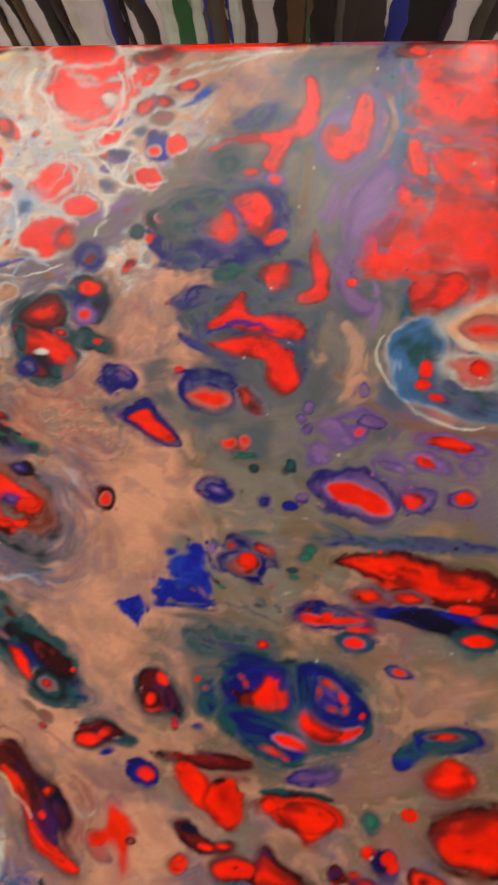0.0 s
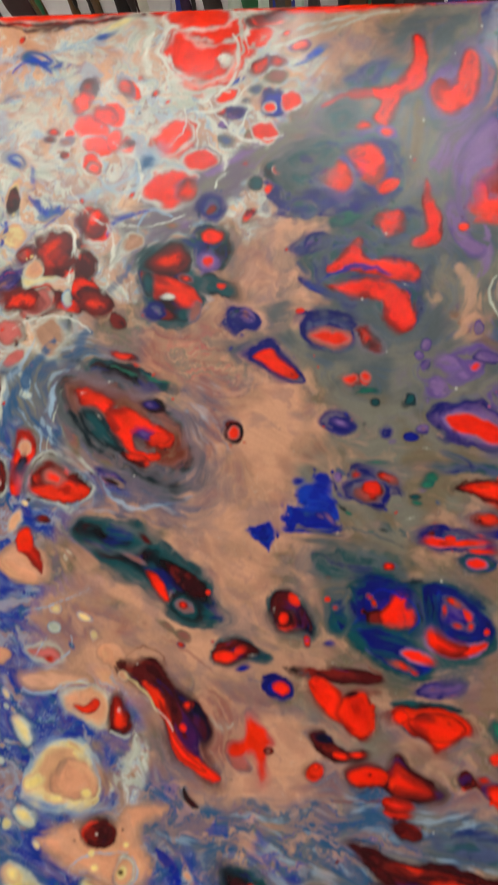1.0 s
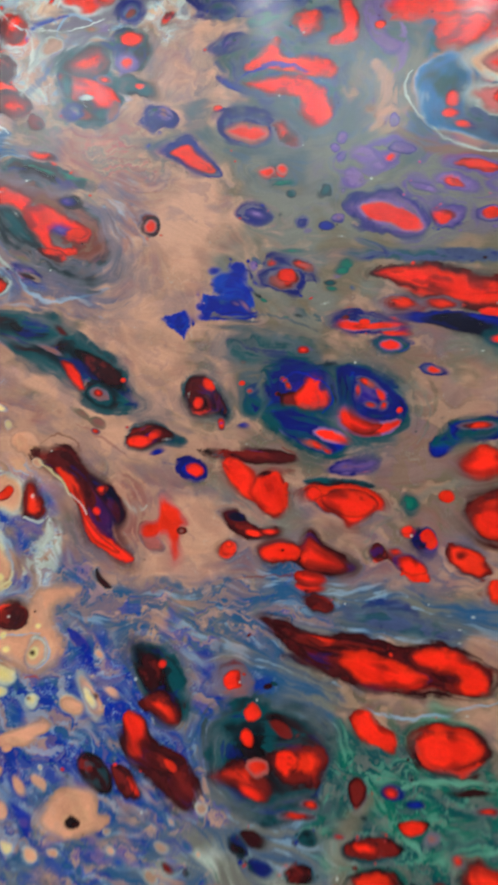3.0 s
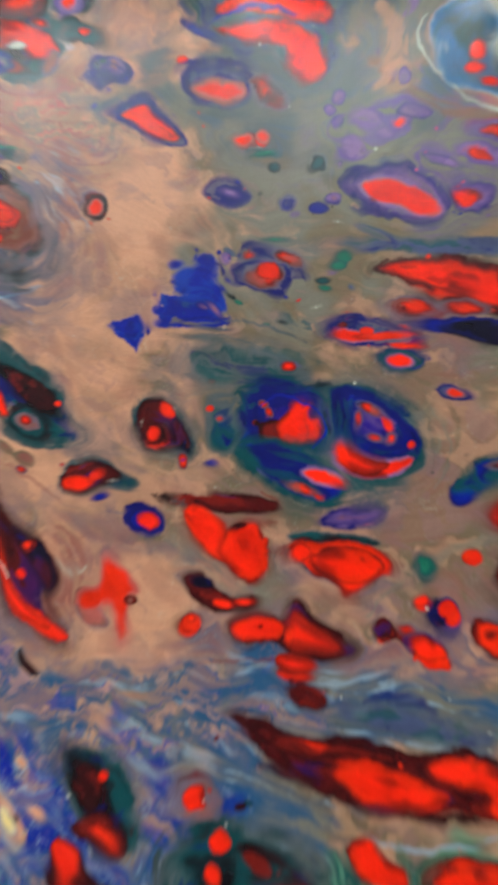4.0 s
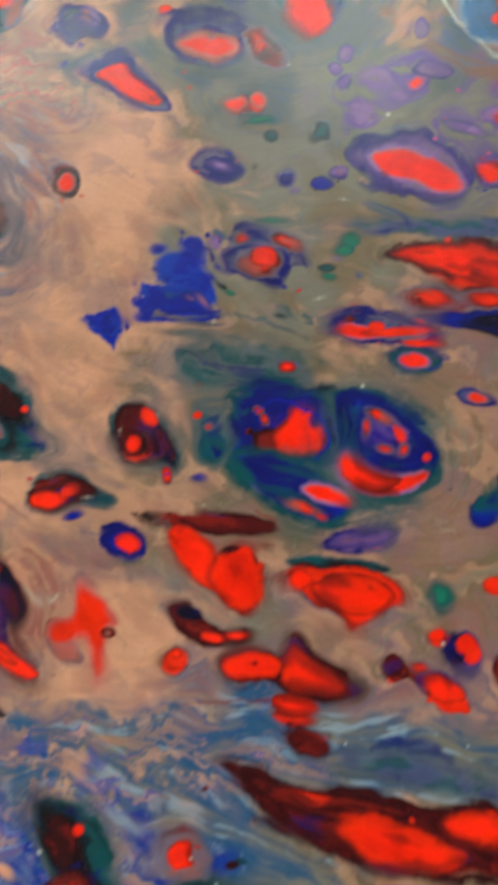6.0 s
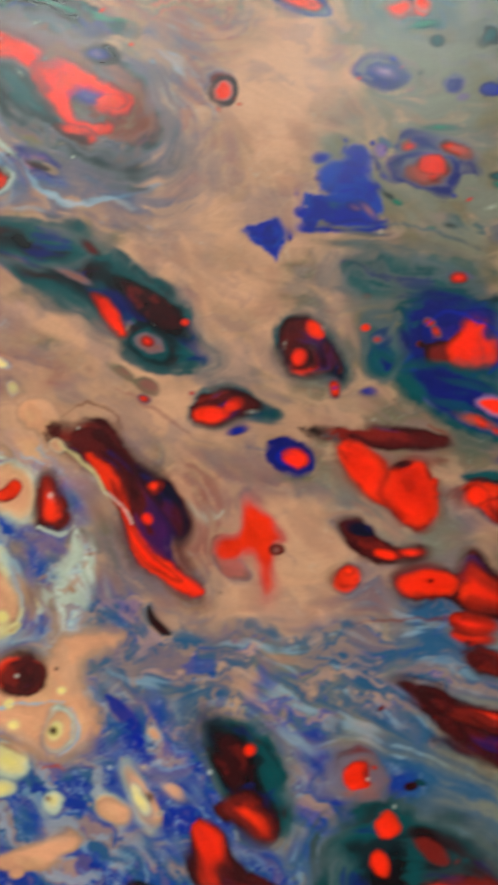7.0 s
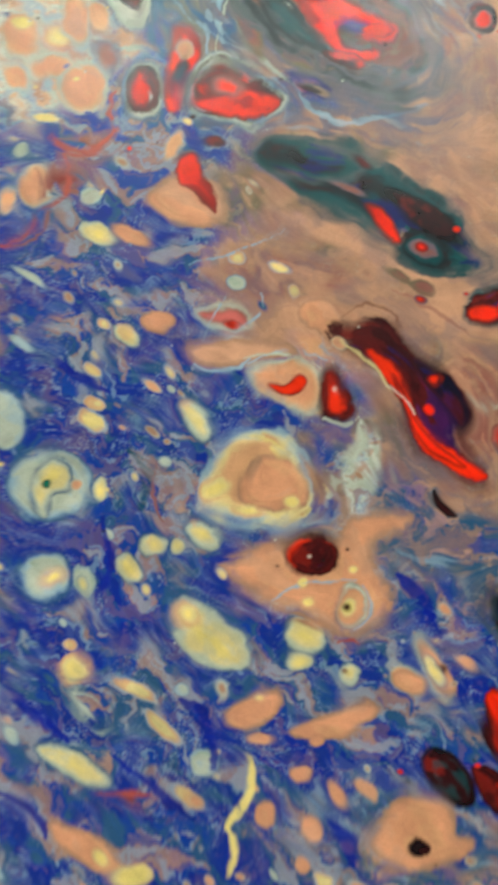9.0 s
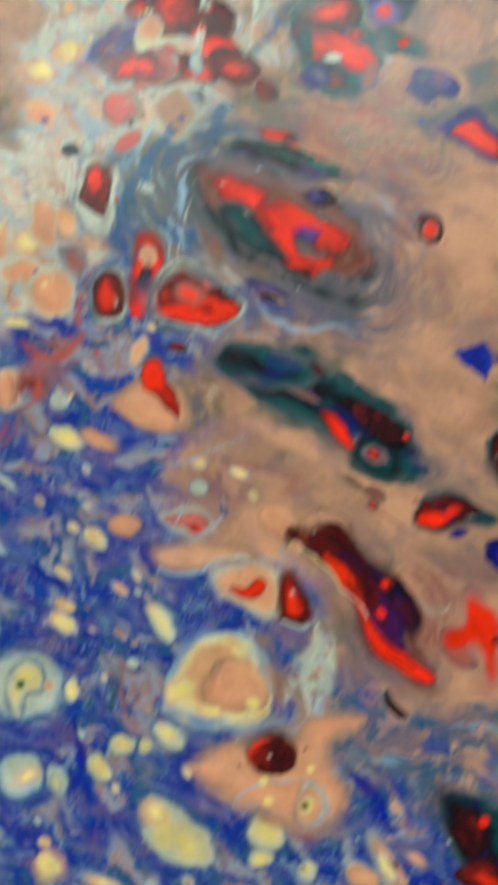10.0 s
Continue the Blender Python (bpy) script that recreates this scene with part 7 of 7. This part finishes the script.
def patchwork(s, ground, islands, seed, size):
    """Torn islands of several pigments afloat in another."""
    u, v = X[s] + 7 * WARP[2][0][s] + 9 * WARP[1][0][s], Y[s] + 7 * WARP[2][1][s] + 9 * WARP[1][1][s]
    c = wash_colour(s, ground)
    for k, ink in enumerate(islands):
        n = fbm(u / size, (v + 0.15 * u) / (0.36 * size), seed + 13 * k, 3) + 0.05 * THREAD[s] + 0.05 * STRAND[s]
        m = (0.62 * step(0.08 + 0.03 * k, 0.30 + 0.03 * k, n))[..., None]
        c = c * (1 - m) + np.array(INK[ink]) * m
    return c


def lay_wash(x, y, a, b, turn, name):
    s = patch(x, y, 1.9 * max(a, b))
    d = inside(s, x, y, a, b, turn, 0, 0.55)
    alpha = step(1.3, 0.7, d + 0.12 * BAND[s] + 0.08 * STRAND[s])[..., None]
    colour = patchwork(s, *PATCHWORK[name]) if name in PATCHWORK else wash_colour(s, name)
    PIG[s] = PIG[s] * (1 - alpha) + colour * alpha


def lay_cell(x, y, a, b, turn, name, taper):
    rings, soft = CELL[name]
    s = patch(x, y, 1.6 * max(a, b) + 2)
    d = inside(s, x, y, a, b, turn, taper, 0.36)
    e = max(soft, 0.6 / min(a, b))
    if name == "bluesolid":
        d = d + 0.16 * WARP[2][0][s] + 0.10 * TATTER[s]
    e = e * (0.45 + 1.9 * step(-0.25, 0.45, WARP[1][1][s] + 0.5 * WARP[2][0][s]))     # crisp here, feathered there
    d = d + min(0.10, 0.45 / min(a, b)) * TATTER[s]
    lift = 0.6 / min(a, b) if isinstance(taper, list) else 0.0
    alpha = step(1 + lift + e, 1 + lift - e, d + 0.05 * STRAND[s] + 0.03 * THREAD[s])
    colour = np.zeros(d.shape + (3,)) + np.array(INK[rings[0][1]])
    for k, (r, ink) in enumerate(rings[1:]):
        w = max(0.09, 0.5 / min(a, b)) + 0.5 * soft
        m = step(r + w, r - w, d + (0.10 + 0.4 * soft) * WARP[2][k % 2][s] + (0.05 + 0.2 * soft) * STRAND[s])[..., None]
        colour = colour * (1 - m) + np.array(INK[ink]) * m
    if name in MOTTLE and min(a, b) > 2.2:
        fields = (STRAND[s] * 0.7 + 1.6 * WARP[2][0][s] + 0.3 * VEIN[s] + 0.5 * BAND[s], -STRAND[s] * 0.6 + 1.8 * WARP[2][1][s] + 0.4 * THREAD[s], 2.2 * WARP[1][1][s] + 0.6 * VEIN[s] - 0.5 * BAND[s])
        for (ink, lo, amount), field in zip(MOTTLE[name], fields):
            m = (amount * step(lo, lo + 0.8, field) * step(1.0, 0.78, d))[..., None]
            colour = colour * (1 - m) + np.array(INK[ink]) * m
    if name in ("red", "brightred", "redmottle", "redlilac", "redflat", "redsoft"):
        # one flank thins out and lets the dark underneath show
        m = (0.75 * step(0.28, 0.62, WARP[1][0][s] * 1.3 + 0.45 * d + 0.1 * STRAND[s] - 0.15) * step(0.25, 0.7, d))[..., None]
        colour = colour * (1 - m) + np.array(INK["darkred"]) * m
    if name == "redmottle":
        alpha = alpha * (1 - 0.6 * step(0.6, 1.6, STRAND[s]))
    if name in ("redweb", "violet", "tealwash", "blueband", "creamwash"):
        alpha = alpha * step(-0.6, 0.6, STRAND[s] + 0.5 * THREAD[s])
    colour *= (1 + 0.12 * FINE[s] + 0.06 * STRAND[s] + 0.12 * WARP[1][1][s])[..., None]
    al = alpha[..., None]
    PIG[s] = PIG[s] * (1 - al) + colour * al
    RISE[s] = RISE[s] * (1 - 0.7 * alpha) + 0.05 * alpha * np.clip(1.15 - d * d, 0, 1)
    if soft <= 0.3 and min(a, b) > 1.2:
        owners.append((name, rings[-1][1], s))
        OWNER[s] = np.where(alpha > 0.5, len(owners) - 1, OWNER[s])


def lay_stroke(x0, y0, x1, y1, x2, y2, width, ink, strength):
    cx, cy = 2 * x1 - (x0 + x2) / 2, 2 * y1 - (y0 + y2) / 2
    xs, ys = (x0, x1, x2), (y0, y1, y2)
    reach = max(max(xs) - min(xs), max(ys) - min(ys)) / 2 + 4 * width + 4
    s = patch((max(xs) + min(xs)) / 2, (max(ys) + min(ys)) / 2, reach)
    px, py = X[s] + 1.6 * WARP[2][0][s] + 2.0 * WARP[1][0][s], Y[s] + 1.6 * WARP[2][1][s] + 2.0 * WARP[1][1][s]
    near = np.full(px.shape, 1e9)
    curve = [((1 - t) ** 2 * x0 + 2 * t * (1 - t) * cx + t * t * x2, (1 - t) ** 2 * y0 + 2 * t * (1 - t) * cy + t * t * y2, t) for t in (k / 14 for k in range(15))]
    for (ax, ay, t), (bx, by, _) in zip(curve, curve[1:]):
        ux, uy = bx - ax, by - ay
        h = np.clip(((px - ax) * ux + (py - ay) * uy) / (ux * ux + uy * uy + 1e-9), 0, 1)
        w = width * (0.35 + 0.65 * np.sin(math.pi * np.clip(t + h / 14, 0.06, 0.94)))
        near = np.minimum(near, np.hypot(px - ax - h * ux, py - ay - h * uy) / w)
    alpha = strength * step(1.35, 0.5, near + 0.15 * THREAD[s] + 0.1 * STRAND[s])
    if ink not in ("red", "deepblue"):
        alpha = alpha * step(-1.2, 0.5, STRAND[s] + 0.8 * VEIN[s] + 0.9)
    alpha = alpha[..., None]
    PIG[s] = PIG[s] * (1 - alpha) + np.array(INK[ink]) * (1 + 0.1 * STRAND[s] + 0.08 * FINE[s])[..., None] * alpha


ALL = (slice(0, NY), slice(0, NX))
PIG[:] = wash_colour(ALL, "tan")
for w in washes:
    lay_wash(*w)
# Clouds of mauve, pale tan and grey-green drift through the ground, with small torn flecks.
warm = step(0.02, 0.12, PIG[..., 0] - PIG[..., 2])
for cloud, lo, ink, amount in ((CLOUD[0], 0.10, "purplegrey", 0.38), (CLOUD[1], 0.12, "tanlight", 0.45), (CLOUD[2], 0.16, "rosegrey", 0.28)):
    m = (amount * warm * step(lo, lo + 0.3, cloud + 0.08 * STRAND))[..., None]
    PIG[:] = PIG * (1 - m) + np.array(INK[ink]) * m
m = (0.16 * step(0.30, 0.42, TATTER + 0.5 * CLOUD[2]) * step(0.05, 0.25, CLOUD[0]) * warm)[..., None]
PIG[:] = PIG * (1 - m) + np.array(INK["slate"]) * m
for c in strokes:
    if c[8] < 0.8:
        lay_stroke(*c)
for c in cells:
    lay_cell(*c)
for c in strokes:
    if c[8] >= 0.8:
        lay_stroke(*c)
# Pinhole bubbles that have burst through the skin; the white dots are painted-on glints.
rng = random.Random(4)
for k in range(150):
    bx, by = rng.uniform(-290, 290), rng.uniform(-390, 390)
    s = patch(bx, by, 1.6)
    d = np.hypot(X[s] - bx, Y[s] - by) / rng.uniform(0.45, 0.9)
    ring = step(1.3, 0.8, d)[..., None]
    PIG[s] = PIG[s] * (1 - 0.6 * ring) + np.array(INK["white" if k % 3 else "black"]) * 0.6 * ring
    RISE[s] -= 0.25 * step(1.2, 0.4, d)
RISE += 0.10 * WARP[0][0] + 0.02 * WARP[1][0]
SMEARED = drawn_out([PIG[..., k].copy() for k in range(3)], FX, FY, 5, False)
m = 0.75 * step(-0.05, 0.35, CLOUD[2] + 0.5 * WARP[1][0])[..., None]       # drawn along the drift here and there
PIG[:] = PIG * (1 - m) + np.stack(SMEARED, axis=-1) * m
for axis in (0, 1):                               # wet colours bleed a little into each other
    PIG[:] = 0.5 * PIG + 0.25 * (np.roll(PIG, 1, axis) + np.roll(PIG, -1, axis))
PIG[:] = np.clip(PIG * (1 + 0.025 * THREAD + 0.06 * WARP[1][1])[..., None], 0.002, 0.9)


def rolled(v, half, r=0.005):
    """Flattened distance to place and drop: the skin rolls over the canvas's edge and runs down its side."""
    over = np.clip(np.abs(v) - (half - r), 0, None)
    turn = np.clip(over / r, 0, math.pi / 2)
    out = np.minimum(np.abs(v), half - r) + r * np.sin(turn)
    return np.sign(v) * out, r * (1 - np.cos(turn)) + np.clip(over - r * math.pi / 2, 0, None)


def single_pieces(own):
    """Keeps the largest connected piece of each of the 300 largest cells; the rest goes to the film."""
    out = np.zeros_like(own)
    counts = np.bincount(own.ravel(), minlength=len(owners))
    counts[0] = 0
    for k in np.argsort(-counts, kind="stable")[:300]:
        if counts[k] < 24:
            break
        jj, ii = np.nonzero(own == k) if counts[k] > 60000 else near_place(own, k)
        j0, j1, i0, i1 = jj.min(), jj.max() + 1, ii.min(), ii.max() + 1
        left = np.zeros((j1 - j0 + 2, i1 - i0 + 2), dtype=bool)
        left[jj - j0 + 1, ii - i0 + 1] = True
        best = None
        while left.any() and (best is None or left.sum() > best.sum()):
            seed = np.argwhere(left)[left.sum() // 2]
            blob = np.zeros_like(left)
            blob[seed[0], seed[1]] = True
            size = 0
            while blob.sum() != size:
                size = blob.sum()
                for _ in range(6):
                    blob[1:] |= blob[:-1]
                    blob[:-1] |= blob[1:]
                    blob &= left
                    blob[:, 1:] |= blob[:, :-1]
                    blob[:, :-1] |= blob[:, 1:]
                    blob &= left
            if best is None or size > best.sum():
                best = blob
            left &= ~blob
        bj, bi = np.nonzero(best)
        out[bj + j0 - 1, bi + i0 - 1] = k
    return out


def near_place(own, k):
    """Where on the skin a cell's spots lie, looked for only round its place."""
    s = owners[k][2]
    jj, ii = np.nonzero(own[s] == k)
    return jj + s[0].start, ii + s[1].start


def painting():
    body = part("painting", box(-HALF_X + 0.003, -HALF_Y + 0.003, TOP - 0.038, HALF_X - 0.003, HALF_Y - 0.003, TOP - 0.0015, 0.003), CANVAS)
    tagged(body, "large canvas of wet poured paint with red, blue and cream cells", "painting")
    px, dx = rolled(gx, HALF_X)
    py, dy = rolled(gy, HALF_Y)
    pts = np.empty((NY, NX, 3))
    pts[..., 0], pts[..., 1] = px[None, :], py[:, None]
    pts[..., 2] = TOP + RISE / 1000 - dx[None, :] - dy[:, None]
    pts = pts.reshape(-1, 3)
    pig = np.concatenate([PIG.reshape(-1, 3), np.ones((NX * NY, 1))], axis=1)
    i = np.arange(NY * NX).reshape(NY, NX)
    quads = np.stack([i[:-1, :-1], i[:-1, 1:], i[1:, 1:], i[1:, :-1]], axis=-1).reshape(-1, 4)
    whole = single_pieces(OWNER[:-1, :-1])
    own = whole.reshape(-1)
    order = np.argsort(own, kind="stable")
    bounds = np.searchsorted(own[order], np.arange(len(owners) + 1))
    for k in range(len(owners)):
        q = quads[order[bounds[k]:bounds[k + 1]]]
        if len(q) < 6:
            continue
        used, flat = np.unique(q, return_inverse=True)
        name = "paint_film" if k == 0 else "paint_cell"
        me = bpy.data.meshes.new(name)
        me.vertices.add(len(used))
        me.vertices.foreach_set("co", pts[used].ravel())
        me.loops.add(len(q) * 4)
        me.loops.foreach_set("vertex_index", flat.ravel().astype(np.int32))
        me.polygons.add(len(q))
        me.polygons.foreach_set("loop_start", np.arange(0, len(q) * 4, 4, dtype=np.int32))
        me.polygons.foreach_set("use_smooth", np.ones(len(q), dtype=bool))
        me.attributes.new("pigment", "FLOAT_COLOR", "POINT").data.foreach_set("color", pig[used].astype(np.float32).ravel())
        me.update(calc_edges=True)
        me.materials.append(PAINT)
        ob = new(name, me)
        ob.parent = body
        tagged(ob, "swirled tan, grey and blue skin of wet paint" if k == 0 else LOOK.get(owners[k][0], ""))


painting()


# ---- what the painting stands on, and behind it ----
def table():
    top = part("table", box(-0.24, -0.34, 0.64, 0.24, 0.30, 0.67, 0.004), WOOD)
    tagged(top, "small pine work table under the painting", "table")
    for x in (-0.2, 0.2):
        for y in (-0.3, 0.26):
            part("leg", box(x - 0.02, y - 0.02, 0, x + 0.02, y + 0.02, 0.64, 0.003), WOOD, top)


def cup(x, y):
    """An upturned plastic cup that lifts the canvas off the table."""
    c = part("plastic_cup", lathe([(0.040, 0.0), (0.042, 0.003), (0.040, 0.006), (0.030, 0.088), (0.027, 0.092)]), PLASTIC)
    tagged(c, "upturned white plastic cup holding up the canvas", "cup", group="cups under the canvas")
    c.matrix_world = pose(x, y, 0.67)


table()
for x in (-0.18, 0.18):
    for y in (-0.27, 0.23):
        cup(x, y)


def drip(parent, x, top, bottom, width, mat, seed):
    """A run of paint down the board: rounded in section, with ragged flanks, swelling and thinning, and a round bead at its end."""
    r = random.Random(seed)
    bm = bmesh.new()
    rows, across = 46, 7
    f1, f2 = r.uniform(3, 7), r.uniform(9, 15)
    grid = []
    lean = r.uniform(-0.012, 0.012)
    for j in range(rows + 1):
        t = j / rows
        z = top + (bottom - top) * t
        flank = [0.5 * width * (0.9 + 0.2 * math.sin(f1 * t * 3 + seed + k) + 0.16 * math.sin(f2 * t * 4 + 2 * seed + 5 * k) + r.uniform(-0.1, 0.1)) for k in (0, 1)]
        end = math.sqrt(max(0.02, 1 - ((t - 0.94) / 0.062) ** 2)) if t > 0.94 else 1
        mid = x + 0.12 * width * math.sin(f1 * t + seed) + lean * t
        row = []
        for k in range(across + 1):
            q = 2 * k / across - 1
            row.append(bm.verts.new((mid + q * end * flank[q > 0], BOARD_Y - 0.003 * math.sqrt(max(0, 1 - q * q)) - 0.0004 - 0.0002 * (seed % 7), z)))
        grid.append(row)
    for a, b in zip(grid, grid[1:]):
        for k in range(across):
            f = bm.faces.new((a[k], b[k], b[k + 1], a[k + 1]))
            f.smooth = True
    part("paint_drip", bm, mat, parent)


BOARD_Y = 0.68
DRIPS = {name: material("drip_" + name, INK[ink] if ink in INK else ink, 0.3, 30, 0.2, 0.1) for name, ink in dict(
    black=srgb(10, 9, 12), brown=srgb(60, 50, 50), green=srgb(30, 124, 72), mint=srgb(216, 236, 224, 0.95), white=srgb(244, 246, 246, 0.98), ochre=srgb(110, 80, 40),
    blue=srgb(18, 50, 172), violet=srgb(52, 28, 66), darkred=srgb(60, 16, 16), grey=srgb(96, 92, 86), cream=srgb(236, 240, 226, 0.97)).items()}


def drip_board():
    b = part("drip_board", box(-0.75, BOARD_Y, 0.0, 0.75, BOARD_Y + 0.012, 0.74, 0.002), BOARD)
    tagged(b, "white board behind the painting covered in vertical runs of paint", "board")
    drip(b, -0.263, 0.735, 0.44, 0.010, DRIPS["ochre"], 3)
    drip(b, -0.197, 0.735, 0.20, 0.024, DRIPS["black"], 4)
    drip(b, -0.179, 0.735, 0.30, 0.016, DRIPS["cream"], 5)
    drip(b, -0.157, 0.735, 0.20, 0.035, DRIPS["white"], 6)
    drip(b, -0.130, 0.735, 0.20, 0.012, DRIPS["blue"], 7)
    drip(b, -0.117, 0.735, 0.25, 0.017, DRIPS["violet"], 8)
    drip(b, -0.105, 0.735, 0.30, 0.009, DRIPS["black"], 9)
    drip(b, -0.088, 0.735, 0.20, 0.029, DRIPS["brown"], 10)
    drip(b, -0.066, 0.735, 0.20, 0.021, DRIPS["mint"], 11)
    drip(b, -0.045, 0.735, 0.20, 0.026, DRIPS["green"], 12)
    drip(b, -0.026, 0.735, 0.25, 0.015, DRIPS["mint"], 13)
    drip(b, -0.007, 0.735, 0.20, 0.028, DRIPS["grey"], 14)
    drip(b, 0.011, 0.735, 0.46, 0.011, DRIPS["blue"], 15)
    drip(b, 0.023, 0.735, 0.20, 0.018, DRIPS["mint"], 16)
    drip(b, 0.037, 0.735, 0.20, 0.012, DRIPS["brown"], 17)
    drip(b, 0.080, 0.735, 0.20, 0.027, DRIPS["black"], 18)
    drip(b, 0.101, 0.735, 0.44, 0.042, DRIPS["ochre"], 19)
    drip(b, 0.128, 0.735, 0.20, 0.041, DRIPS["black"], 20)
    drip(b, 0.159, 0.735, 0.20, 0.032, DRIPS["brown"], 21)
    drip(b, 0.186, 0.735, 0.20, 0.045, DRIPS["brown"], 22)
    drip(b, 0.210, 0.735, 0.20, 0.024, DRIPS["blue"], 23)
    drip(b, 0.246, 0.735, 0.20, 0.052, DRIPS["black"], 24)
    drip(b, 0.310, 0.735, 0.30, 0.021, DRIPS["grey"], 25)
    drip(b, 0.333, 0.735, 0.20, 0.028, DRIPS["brown"], 26)
    drip(b, -0.335, 0.735, 0.20, 0.038, DRIPS["darkred"], 27)
    drip(b, -0.309, 0.735, 0.30, 0.015, DRIPS["ochre"], 28)
    drip(b, -0.250, 0.735, 0.45, 0.011, DRIPS["black"], 29)
    drip(b, -0.384, 0.735, 0.20, 0.041, DRIPS["brown"], 30)
    drip(b, -0.232, 0.735, 0.46, 0.008, DRIPS["grey"], 31)
    # extra thin runs
    r = random.Random(8)
    for k in range(26):
        drip(b, r.uniform(-0.45, 0.45), 0.735, r.uniform(0.3, 0.56), r.uniform(0.005, 0.013), DRIPS[r.choice(sorted(DRIPS))], 40 + k)



drip_board()
